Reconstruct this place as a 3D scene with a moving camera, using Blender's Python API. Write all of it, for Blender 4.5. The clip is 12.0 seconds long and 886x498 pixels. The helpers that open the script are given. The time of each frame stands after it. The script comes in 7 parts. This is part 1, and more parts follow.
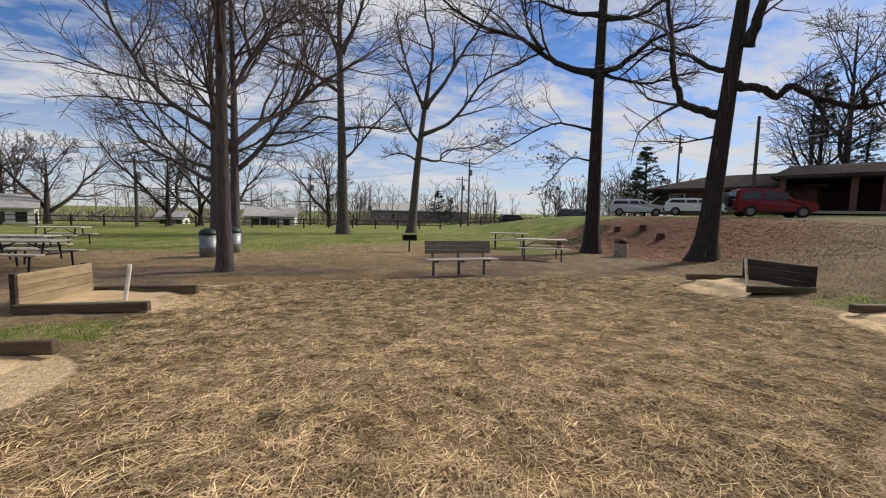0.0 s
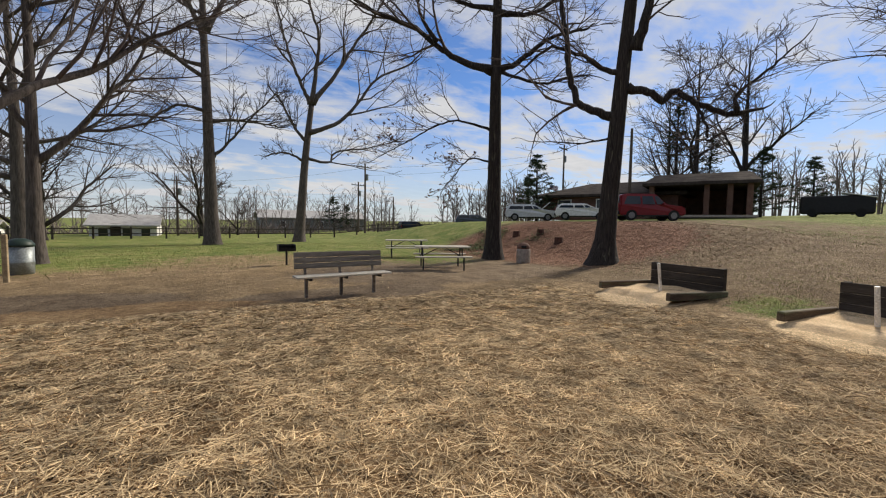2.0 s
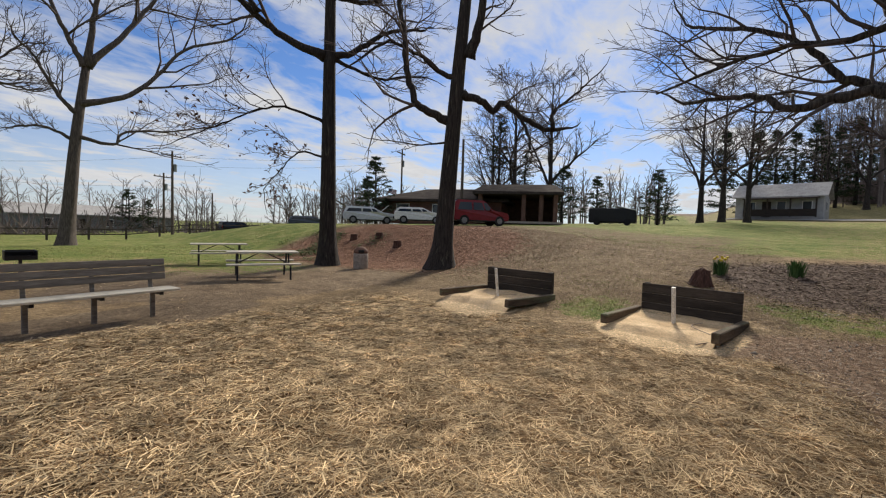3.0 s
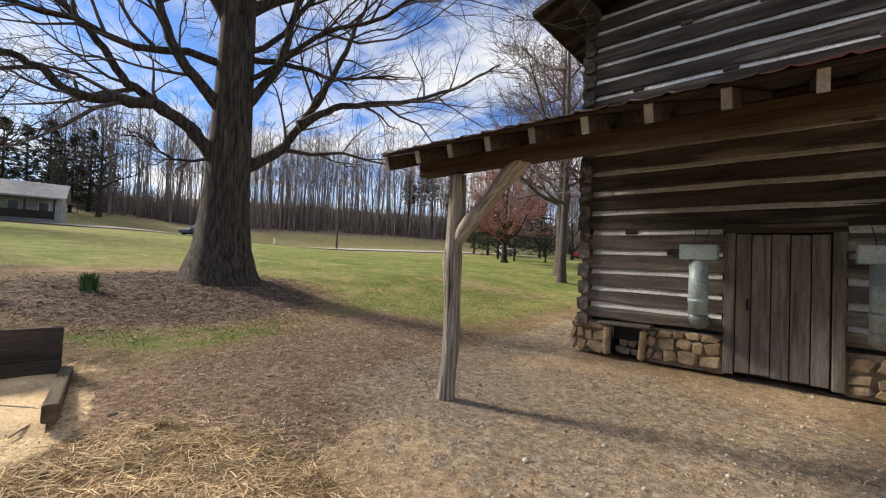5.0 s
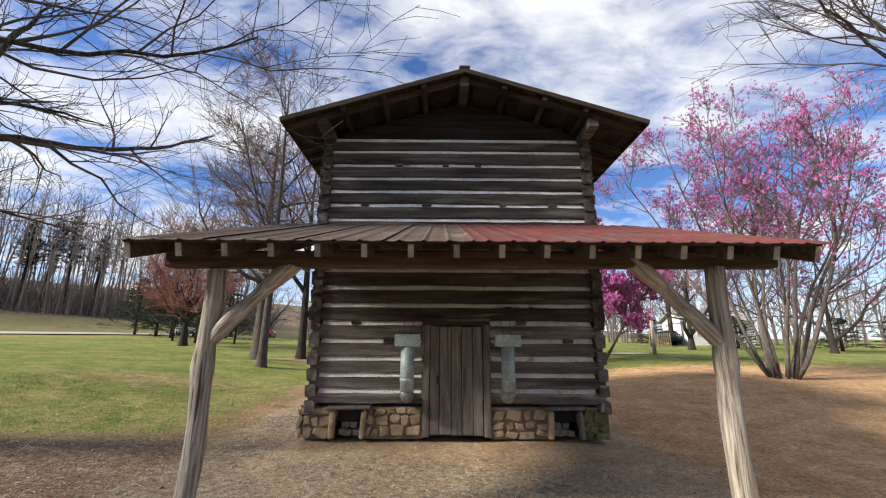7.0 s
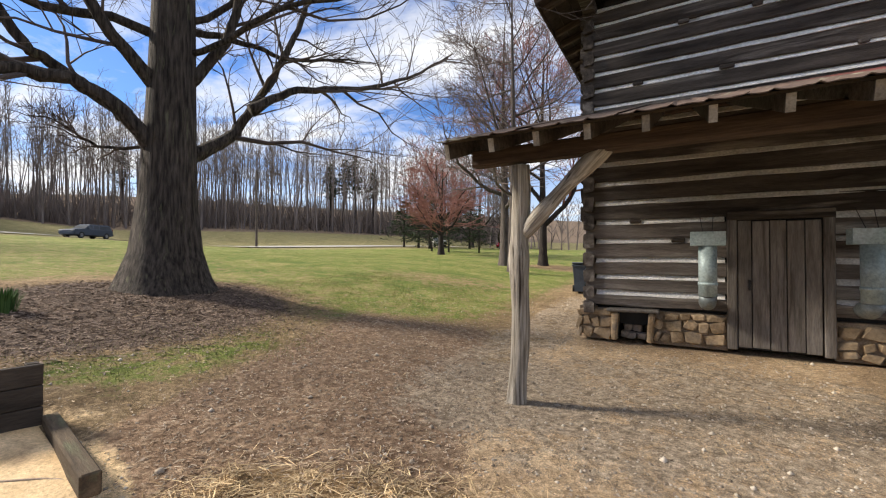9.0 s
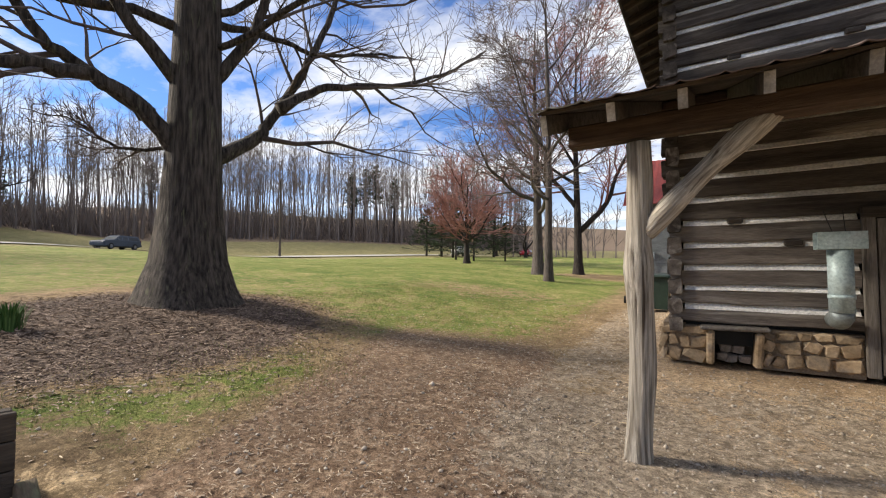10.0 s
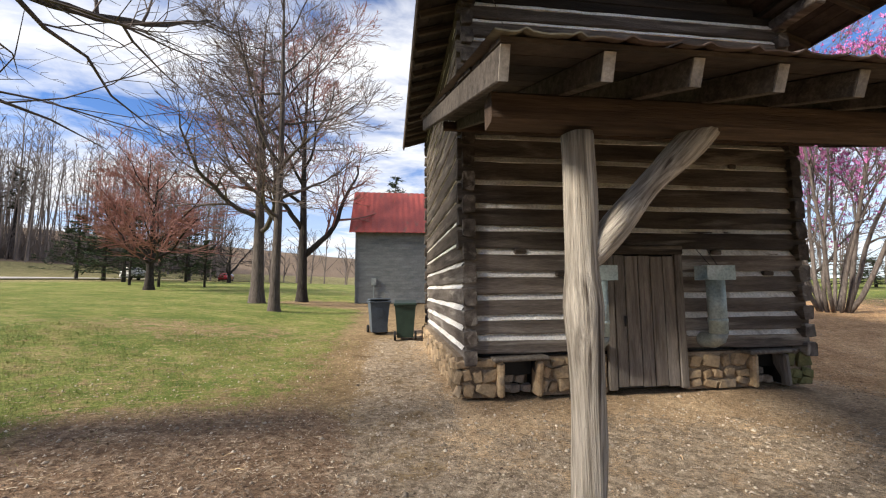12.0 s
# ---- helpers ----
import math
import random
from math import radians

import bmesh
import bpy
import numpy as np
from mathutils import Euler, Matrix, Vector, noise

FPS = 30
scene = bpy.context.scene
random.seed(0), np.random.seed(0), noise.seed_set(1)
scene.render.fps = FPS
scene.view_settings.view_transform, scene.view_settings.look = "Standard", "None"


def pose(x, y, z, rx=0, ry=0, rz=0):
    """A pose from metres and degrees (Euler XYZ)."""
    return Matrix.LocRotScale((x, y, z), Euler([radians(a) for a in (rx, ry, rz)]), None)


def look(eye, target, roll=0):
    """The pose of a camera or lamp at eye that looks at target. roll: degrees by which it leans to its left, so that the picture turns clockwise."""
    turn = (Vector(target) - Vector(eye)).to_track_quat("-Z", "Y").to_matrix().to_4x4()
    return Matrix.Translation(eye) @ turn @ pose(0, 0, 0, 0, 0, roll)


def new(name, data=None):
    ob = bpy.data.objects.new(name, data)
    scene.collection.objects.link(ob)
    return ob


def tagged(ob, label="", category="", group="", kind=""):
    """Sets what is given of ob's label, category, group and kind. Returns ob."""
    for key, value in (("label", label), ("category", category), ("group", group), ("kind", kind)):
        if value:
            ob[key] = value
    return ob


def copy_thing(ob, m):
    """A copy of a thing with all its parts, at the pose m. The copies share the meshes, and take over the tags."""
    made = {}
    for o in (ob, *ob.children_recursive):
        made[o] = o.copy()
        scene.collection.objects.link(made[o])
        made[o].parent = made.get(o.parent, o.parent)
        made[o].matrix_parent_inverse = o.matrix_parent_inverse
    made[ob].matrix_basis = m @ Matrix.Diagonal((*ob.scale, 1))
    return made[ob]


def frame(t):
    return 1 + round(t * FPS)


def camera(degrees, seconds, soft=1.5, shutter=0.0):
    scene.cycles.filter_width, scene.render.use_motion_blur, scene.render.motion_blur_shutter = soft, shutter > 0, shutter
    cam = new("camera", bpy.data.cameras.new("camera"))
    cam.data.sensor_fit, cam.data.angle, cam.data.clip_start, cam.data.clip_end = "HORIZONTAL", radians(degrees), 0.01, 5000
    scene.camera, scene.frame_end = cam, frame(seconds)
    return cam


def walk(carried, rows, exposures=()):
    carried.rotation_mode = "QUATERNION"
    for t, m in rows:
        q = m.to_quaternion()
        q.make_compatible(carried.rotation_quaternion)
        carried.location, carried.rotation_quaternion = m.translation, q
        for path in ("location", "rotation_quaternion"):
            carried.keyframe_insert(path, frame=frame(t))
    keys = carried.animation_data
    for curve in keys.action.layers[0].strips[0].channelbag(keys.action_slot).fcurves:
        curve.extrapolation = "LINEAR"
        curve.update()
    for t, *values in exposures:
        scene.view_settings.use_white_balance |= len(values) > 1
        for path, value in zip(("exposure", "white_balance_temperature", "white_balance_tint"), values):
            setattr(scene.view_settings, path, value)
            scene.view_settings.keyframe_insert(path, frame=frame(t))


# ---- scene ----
cam = camera(94.4, 12.0, soft=1.15)
PATH = [
    (0, (0.318, 0.047, 1.636), (0.875, 1.96, 1.464), 1.3),
    (0.4, (0.468, 0.465, 1.644), (0.931, 2.406, 1.513), 0.4),
    (0.5, (0.508, 0.562, 1.642), (0.981, 2.501, 1.526), 0.2),
    (0.8, (0.672, 0.834, 1.617), (1.229, 2.751, 1.504), -0.4),
    (1, (0.798, 1.012, 1.598), (1.397, 2.917, 1.493), 0.2),
    (1.5, (1.05, 1.48, 1.551), (1.843, 3.312, 1.437), 0.8),
    (2, (1.342, 1.939, 1.544), (2.342, 3.666, 1.416), 0.8),
    (2.5, (1.729, 2.373, 1.527), (2.978, 3.93, 1.4), 1.3),
    (2.7, (1.916, 2.546, 1.536), (3.289, 3.995, 1.416), 1.5),
    (4.3, (3.456, 3.514, 1.534), (5.408, 3.077, 1.536), 1.0),
    (4.4, (3.546, 3.549, 1.544), (5.461, 2.973, 1.545), 1.0),
    (4.5, (3.649, 3.599, 1.543), (5.517, 2.884, 1.555), 1.1),
    (5, (4.166, 3.693, 1.56), (5.483, 2.19, 1.622), 2.5),
    (5.5, (4.497, 3.888, 1.602), (5.039, 1.968, 1.734), 2.4),
    (6, (4.573, 4.177, 1.629), (4.699, 2.189, 1.806), 0.2),
    (6.5, (4.69, 4.458, 1.72), (4.683, 2.497, 2.113), -0.2),
    (6.7, (4.694, 4.545, 1.765), (4.671, 2.606, 2.256), 0.0),
    (8.3, (5.017, 4.582, 1.574), (5.504, 2.644, 1.655), 2.3),
    (8.5, (5.21, 4.533, 1.587), (5.859, 2.642, 1.634), 1.8),
    (9, (5.682, 4.331, 1.574), (6.68, 2.599, 1.609), 0.2),
    (9.5, (6.191, 4.092, 1.577), (7.331, 2.45, 1.64), -0.1),
    (10, (6.729, 3.742, 1.56), (7.805, 2.058, 1.639), -0.1),
    (10.1, (6.839, 3.661, 1.547), (7.884, 1.959, 1.64), -0.7),
    (10.5, (7.235, 3.336, 1.552), (8.132, 1.551, 1.648), 0.5),
    (11, (7.726, 2.93, 1.597), (8.36, 1.037, 1.717), 0.4),
    (11.5, (8.032, 2.544, 1.62), (8.291, 0.567, 1.78), -0.3),
    (12, (8.285, 2.315, 1.645), (8.029, 0.341, 1.839), -0.4),
]
walk(cam, [(t, look(eye, target, roll)) for t, eye, target, roll in PATH],
     exposures=[(0.0, -0.02, 6660, 10), (2.5, 0.0, 6820, 10), (4.5, 0.24, 6820, 10), (5.5, 0.68, 6760, 10), (6.5, 0.60, 6600, 10), (8.5, 0.66, 6800, 10), (12.0, 0.72, 6740, 10)])

# ---- light ----
SUN = Vector((0.798, 0.258, 0.545)).normalized()
sun_data = bpy.data.lights.new("sun", "SUN")
sun_data.energy, sun_data.angle, sun_data.color = 4.9, radians(10.0), (1.0, 0.92, 0.80)
sun = new("sun", sun_data)
sun.matrix_world = look(SUN * 60, (0, 0, 0))

world = bpy.data.worlds.new("sky")
scene.world = world
world.use_nodes = True
wt = world.node_tree
wt.nodes.clear()


def wnode(kind, **sets):
    n = wt.nodes.new(kind)
    for k, v in sets.items():
        n.inputs[k].default_value = v
    return n


w_out = wnode("ShaderNodeOutputWorld")
w_bg = wnode("ShaderNodeBackground", Strength=0.14)
w_sky = wnode("ShaderNodeTexSky")
w_sky.sky_type, w_sky.sun_disc = "NISHITA", False
w_sky.sun_elevation = math.asin(SUN.z)
w_sky.sun_rotation = math.atan2(SUN.x, SUN.y)
w_sky.air_density, w_sky.dust_density, w_sky.ozone_density = 1.0, 0.15, 2.5
# clouds: direction flattened onto a high layer, streaked along one way
w_co = wnode("ShaderNodeTexCoord")
w_sep = wnode("ShaderNodeSeparateXYZ")
w_z = wnode("ShaderNodeMath"); w_z.operation = "MAXIMUM"; w_z.inputs[1].default_value = 0.0
w_zz = wnode("ShaderNodeMath"); w_zz.operation = "ADD"; w_zz.inputs[1].default_value = 0.12
w_dx = wnode("ShaderNodeMath"); w_dx.operation = "DIVIDE"
w_dy = wnode("ShaderNodeMath"); w_dy.operation = "DIVIDE"
w_com = wnode("ShaderNodeCombineXYZ")
w_map = wnode("ShaderNodeMapping")
w_map.inputs["Rotation"].default_value = (0, 0, radians(-24))
w_map.inputs["Scale"].default_value = (0.75, 1.1, 1.0)
w_map.inputs["Location"].default_value = (3.1, 7.4, 0)
w_n1 = wnode("ShaderNodeTexNoise", Scale=1.05, Detail=9.0, Roughness=0.58, Distortion=0.35)
w_n2 = wnode("ShaderNodeTexNoise", Scale=5.5, Detail=6.0, Roughness=0.6, Distortion=0.5)
w_mul = wnode("ShaderNodeMath"); w_mul.operation = "MULTIPLY_ADD"; w_mul.inputs[1].default_value = 0.44
w_ramp = wnode("ShaderNodeValToRGB")
w_ramp.color_ramp.elements[0].position = 0.612
w_ramp.color_ramp.elements[0].color = (0, 0, 0, 1)
w_ramp.color_ramp.elements[1].position = 0.84
w_ramp.color_ramp.elements[1].color = (1, 1, 1, 1)
w_hor = wnode("ShaderNodeMapRange", **{"From Min": 0.0, "From Max": 0.28, "To Min": 0.7, "To Max": 0.0})
w_max = wnode("ShaderNodeMath"); w_max.operation = "MAXIMUM"
w_mix = wnode("ShaderNodeMix"); w_mix.data_type = "RGBA"
w_shade = wnode("ShaderNodeMix"); w_shade.data_type = "RGBA"
w_shade.inputs[6].default_value = (5.7, 5.8, 6.0, 1)
w_shade.inputs[7].default_value = (3.9, 4.1, 4.5, 1)
L = wt.links.new
L(w_co.outputs["Generated"], w_sep.inputs[0])
L(w_sep.outputs[2], w_z.inputs[0])
L(w_z.outputs[0], w_zz.inputs[0])
L(w_sep.outputs[0], w_dx.inputs[0]); L(w_zz.outputs[0], w_dx.inputs[1])
L(w_sep.outputs[1], w_dy.inputs[0]); L(w_zz.outputs[0], w_dy.inputs[1])
L(w_dx.outputs[0], w_com.inputs[0]); L(w_dy.outputs[0], w_com.inputs[1])
L(w_com.outputs[0], w_map.inputs[0])
L(w_map.outputs[0], w_n1.inputs["Vector"]); L(w_map.outputs[0], w_n2.inputs["Vector"])
L(w_n2.outputs[0], w_mul.inputs[0]); L(w_n1.outputs[0], w_mul.inputs[2])
L(w_mul.outputs[0], w_ramp.inputs[0])
L(w_z.outputs[0], w_hor.inputs[0])
L(w_ramp.outputs[0], w_max.inputs[0]); L(w_hor.outputs[0], w_max.inputs[1])
L(w_max.outputs[0], w_mix.inputs[0])
w_tint = wnode("ShaderNodeMix"); w_tint.data_type, w_tint.blend_type = "RGBA", "MULTIPLY"
w_tint.inputs[0].default_value = 1.0
w_tint.inputs[7].default_value = (0.42, 0.57, 0.82, 1)
L(w_sky.outputs[0], w_tint.inputs[6])
L(w_tint.outputs[2], w_mix.inputs[6])
L(w_n2.outputs[0], w_shade.inputs[0])
L(w_shade.outputs[2], w_mix.inputs[7])
L(w_mix.outputs[2], w_bg.inputs[0])
L(w_bg.outputs[0], w_out.inputs[0])

# ---- materials ----
def material(name, c1, c2, scale=4.0, rough=0.85, bump=0.3, stretch=(1, 1, 1), fine=40.0, metal=0.0, c3=None, wear=0.62, vary=0.12, space="Object", bdist=0.02):
    """Two colours mixed by coarse noise, fine grain over them, a third colour in worn blotches, relief and per-piece variation."""
    m = bpy.data.materials.new(name)
    m.use_nodes = True
    nt = m.node_tree
    b = nt.nodes["Principled BSDF"]
    b.inputs["Roughness"].default_value = rough
    b.inputs["Metallic"].default_value = metal
    b.inputs["Specular IOR Level"].default_value = 0.3
    co = nt.nodes.new("ShaderNodeTexCoord")
    mp = nt.nodes.new("ShaderNodeMapping")
    mp.inputs["Scale"].default_value = stretch
    info = nt.nodes.new("ShaderNodeObjectInfo")
    off = nt.nodes.new("ShaderNodeVectorMath"); off.operation = "MULTIPLY_ADD"
    off.inputs[1].default_value = (37.0, 53.0, 71.0)
    nt.links.new(info.outputs["Random"], off.inputs[0])
    nt.links.new(co.outputs[space], off.inputs[2])
    nt.links.new(off.outputs[0], mp.inputs[0])
    n1 = nt.nodes.new("ShaderNodeTexNoise"); n1.inputs["Scale"].default_value = scale; n1.inputs["Detail"].default_value = 6
    n2 = nt.nodes.new("ShaderNodeTexNoise"); n2.inputs["Scale"].default_value = fine; n2.inputs["Detail"].default_value = 5
    n2.inputs["Roughness"].default_value = 0.65
    for n in (n1, n2):
        nt.links.new(mp.outputs[0], n.inputs["Vector"])
    r1 = nt.nodes.new("ShaderNodeValToRGB")
    r1.color_ramp.elements[0].position, r1.color_ramp.elements[1].position = 0.32, 0.68
    r1.color_ramp.elements[0].color, r1.color_ramp.elements[1].color = (*c1, 1), (*c2, 1)
    nt.links.new(n1.outputs[0], r1.inputs[0])
    col = r1.outputs[0]
    if c3:
        n3 = nt.nodes.new("ShaderNodeTexNoise"); n3.inputs["Scale"].default_value = scale * 0.7; n3.inputs["Detail"].default_value = 8
        n3.inputs["Distortion"].default_value = 0.6
        sh = nt.nodes.new("ShaderNodeVectorMath"); sh.inputs[1].default_value = (11.3, 4.7, 8.1)
        nt.links.new(mp.outputs[0], sh.inputs[0]); nt.links.new(sh.outputs[0], n3.inputs["Vector"])
        r3 = nt.nodes.new("ShaderNodeValToRGB")
        r3.color_ramp.elements[0].position, r3.color_ramp.elements[1].position = wear - 0.07, wear + 0.07
        nt.links.new(n3.outputs[0], r3.inputs[0])
        mx = nt.nodes.new("ShaderNodeMix"); mx.data_type = "RGBA"
        mx.inputs[7].default_value = (*c3, 1)
        nt.links.new(r3.outputs[0], mx.inputs[0]); nt.links.new(col, mx.inputs[6])
        col = mx.outputs[2]
    gr = nt.nodes.new("ShaderNodeMapRange")
    gr.inputs["From Min"].default_value, gr.inputs["From Max"].default_value = 0.25, 0.75
    gr.inputs["To Min"].default_value, gr.inputs["To Max"].default_value = 0.62, 1.35
    nt.links.new(n2.outputs[0], gr.inputs[0])
    va = nt.nodes.new("ShaderNodeMapRange")
    va.inputs["To Min"].default_value, va.inputs["To Max"].default_value = 1 - vary, 1 + vary
    nt.links.new(info.outputs["Random"], va.inputs[0])
    mm = nt.nodes.new("ShaderNodeMath"); mm.operation = "MULTIPLY"
    nt.links.new(gr.outputs[0], mm.inputs[0]); nt.links.new(va.outputs[0], mm.inputs[1])
    hs = nt.nodes.new("ShaderNodeVectorMath"); hs.operation = "SCALE"
    nt.links.new(col, hs.inputs[0]); nt.links.new(mm.outputs[0], hs.inputs["Scale"])
    nt.links.new(hs.outputs[0], b.inputs["Base Color"])
    if bump:
        bp = nt.nodes.new("ShaderNodeBump"); bp.inputs["Strength"].default_value = bump; bp.inputs["Distance"].default_value = bdist
        nt.links.new(n2.outputs[0], bp.inputs["Height"])
        nt.links.new(bp.outputs[0], b.inputs["Normal"])
    return m


def plain(name, c, rough=0.5, metal=0.0, vary=0.1):
    return material(name, tuple(x * (1 - vary) for x in c), tuple(min(1, x * (1 + vary)) for x in c), 6, rough, 0.05, fine=60, metal=metal)


def island_material(name, c1, c2, rough=0.9, clump=0.0):
    """Many loose pieces in one mesh, each with a tone of its own."""
    m = bpy.data.materials.new(name)
    m.use_nodes = True
    nt = m.node_tree
    b = nt.nodes["Principled BSDF"]
    b.inputs["Roughness"].default_value = rough
    b.inputs["Specular IOR Level"].default_value = 0.2
    g = nt.nodes.new("ShaderNodeNewGeometry")
    r = nt.nodes.new("ShaderNodeValToRGB")
    r.color_ramp.elements[0].color, r.color_ramp.elements[1].color = (*c1, 1), (*c2, 1)
    nt.links.new(g.outputs["Random Per Island"], r.inputs[0])
    if not clump:
        nt.links.new(r.outputs[0], b.inputs["Base Color"])
        return m
    co = nt.nodes.new("ShaderNodeTexCoord")
    n = nt.nodes.new("ShaderNodeTexNoise")
    n.inputs["Scale"].default_value, n.inputs["Detail"].default_value, n.inputs["Roughness"].default_value = clump, 5, 0.65
    v = nt.nodes.new("ShaderNodeMapRange")
    v.inputs["From Min"].default_value, v.inputs["From Max"].default_value = 0.34, 0.62
    v.inputs["To Min"].default_value, v.inputs["To Max"].default_value = 0.52, 1.25
    s = nt.nodes.new("ShaderNodeVectorMath"); s.operation = "SCALE"
    nt.links.new(co.outputs["Object"], n.inputs["Vector"]); nt.links.new(n.outputs[0], v.inputs[0])
    nt.links.new(r.outputs[0], s.inputs[0]); nt.links.new(v.outputs[0], s.inputs["Scale"])
    nt.links.new(s.outputs[0], b.inputs["Base Color"])
    return m


def glass_material(name):
    m = bpy.data.materials.new(name)
    m.use_nodes = True
    b = m.node_tree.nodes["Principled BSDF"]
    b.inputs["Base Color"].default_value = (0.02, 0.025, 0.03, 1)
    b.inputs["Roughness"].default_value = 0.06
    return m


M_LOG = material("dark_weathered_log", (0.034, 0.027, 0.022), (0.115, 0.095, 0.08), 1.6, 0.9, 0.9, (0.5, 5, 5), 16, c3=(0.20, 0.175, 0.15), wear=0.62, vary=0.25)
M_LOGGREY = material("light_grey_log", (0.085, 0.07, 0.06), (0.23, 0.20, 0.175), 1.6, 0.9, 0.9, (0.5, 5, 5), 16, c3=(0.38, 0.35, 0.31), wear=0.62, vary=0.2)
M_CHINK = material("lime_chinking", (0.66, 0.635, 0.59), (0.84, 0.825, 0.79), 3, 0.95, 0.4, (1, 1, 1), 30, c3=(0.34, 0.29, 0.24), wear=0.66)
M_BOARD = material("shade_dark_old_board", (0.022, 0.017, 0.014), (0.065, 0.05, 0.04), 2.0, 0.9, 0.5, (1, 1, 7), 14, vary=0.25)
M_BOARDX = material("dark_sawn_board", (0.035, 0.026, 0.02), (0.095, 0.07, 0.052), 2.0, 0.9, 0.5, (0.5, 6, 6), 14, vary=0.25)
M_GABLE = material("shade_dark_gable_board", (0.010, 0.008, 0.007), (0.03, 0.023, 0.018), 2.0, 0.95, 0.5, (0.5, 6, 6), 14, vary=0.3)
M_DOOR = material("grey_brown_plank", (0.14, 0.122, 0.104), (0.24, 0.215, 0.19), 2.2, 0.88, 0.5, (8, 8, 0.6), 12, c3=(0.10, 0.085, 0.07), wear=0.62, vary=0.15)
M_POST = material("bare_cedar_trunk", (0.23, 0.195, 0.155), (0.66, 0.60, 0.51), 2.6, 0.85, 1.0, (13, 13, 0.45), 8, c3=(0.075, 0.055, 0.04), wear=0.63, vary=0.05, bdist=0.03)
M_BEAM = material("hewn_beam", (0.045, 0.029, 0.021), (0.105, 0.07, 0.05), 2.4, 0.88, 0.6, (0.5, 6, 6), 12)
M_RAFTER = material("shade_dark_sawn_rafter", (0.05, 0.04, 0.034), (0.115, 0.097, 0.082), 3.0, 0.88, 0.5, (5, 0.6, 5), 12, vary=0.15)
M_ENDCUT = material("pale_end_grain", (0.22, 0.195, 0.165), (0.38, 0.345, 0.30), 8, 0.9, 0.3, fine=50, vary=0.2)
M_ROOFGREY = material("pale_grey_shingle", (0.30, 0.29, 0.28), (0.40, 0.39, 0.375), 1.5, 0.95, 0.3, fine=9)
M_TIN = material("brown_painted_tin", (0.065, 0.046, 0.038), (0.115, 0.077, 0.06), 2.5, 0.8, 0.15, (1, 0.4, 1), 30, c3=(0.26, 0.26, 0.19), wear=0.66)
M_TINRED = material("red_painted_tin", (0.27, 0.05, 0.045), (0.40, 0.075, 0.06), 2.5, 0.5, 0.12, (1, 0.4, 1), 30, c3=(0.20, 0.09, 0.07), wear=0.66, vary=0.08)
M_PORCHRED = material("faded_maroon_tin", (0.095, 0.027, 0.026), (0.165, 0.042, 0.038), 2.5, 0.75, 0.12, (1, 0.4, 1), 30, c3=(0.10, 0.065, 0.052), wear=0.58, vary=0.15)
M_STONE = material("fieldstone", (0.24, 0.168, 0.10), (0.48, 0.365, 0.235), 3.0, 0.9, 0.6, (1, 1, 1), 22, c3=(0.20, 0.165, 0.13), wear=0.62, vary=0.32)
M_MOSS = material("mossy_stone", (0.09, 0.10, 0.035), (0.20, 0.18, 0.08), 5.0, 0.95, 0.7, (1, 1, 1), 25)
M_MORTAR = material("clay_mortar", (0.17, 0.13, 0.09), (0.27, 0.21, 0.15), 5, 0.95, 0.6)
M_VENT = material("pale_galvanised_vent", (0.31, 0.395, 0.40), (0.43, 0.515, 0.52), 3, 0.5, 0.05, (1, 1, 1), 25, metal=0.15, c3=(0.52, 0.59, 0.60), wear=0.64)
M_GALV = material("dull_galvanised_steel", (0.20, 0.23, 0.23), (0.30, 0.33, 0.33), 3, 0.5, 0.05, (1, 1, 1), 25, metal=0.3, c3=(0.16, 0.17, 0.17), wear=0.62)
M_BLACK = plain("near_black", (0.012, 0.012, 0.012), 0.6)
M_BARK = material("grey_brown_bark", (0.020, 0.016, 0.014), (0.058, 0.048, 0.042), 3.0, 0.95, 1.0, (7, 7, 0.8), 7, c3=(0.15, 0.14, 0.10), wear=0.68, bdist=0.05)
M_BIGBARK = material("furrowed_oak_bark", (0.018, 0.015, 0.013), (0.12, 0.10, 0.085), 2.4, 0.95, 1.0, (7, 7, 0.8), 5, c3=(0.16, 0.16, 0.10), wear=0.68, bdist=0.08)
M_TWIG = material("bare_twigs", (0.066, 0.052, 0.048), (0.13, 0.105, 0.096), 2.0, 0.9, 0.0)
M_LAWNBARK = material("grey_lawn_bark", (0.055, 0.045, 0.04), (0.14, 0.118, 0.104), 3.0, 0.95, 0.8, (7, 7, 0.8), 7, bdist=0.04)
M_LAWNTWIG = material("pale_lawn_twigs", (0.12, 0.092, 0.085), (0.22, 0.175, 0.16), 2.0, 0.9, 0.0)
M_TWIGRED = material("red_budding_twigs", (0.20, 0.085, 0.072), (0.34, 0.17, 0.145), 0.6, 0.9, 0.0)
M_MAGBARK = material("grey_magnolia_bark", (0.075, 0.062, 0.056), (0.17, 0.145, 0.13), 3, 0.9, 0.4, (4, 4, 1), 12)
M_FARTWIG = material("far_twigs", (0.115, 0.093, 0.084), (0.215, 0.178, 0.16), 0.3, 0.95, 0.0)
M_PINE = island_material("pine_needles", (0.022, 0.036, 0.020), (0.075, 0.10, 0.052))
M_BLOOM = island_material("magnolia_petals", (0.28, 0.036, 0.20), (0.66, 0.255, 0.53), 0.7)
M_DEADLEAF = island_material("dead_leaves", (0.07, 0.035, 0.022), (0.20, 0.11, 0.07))
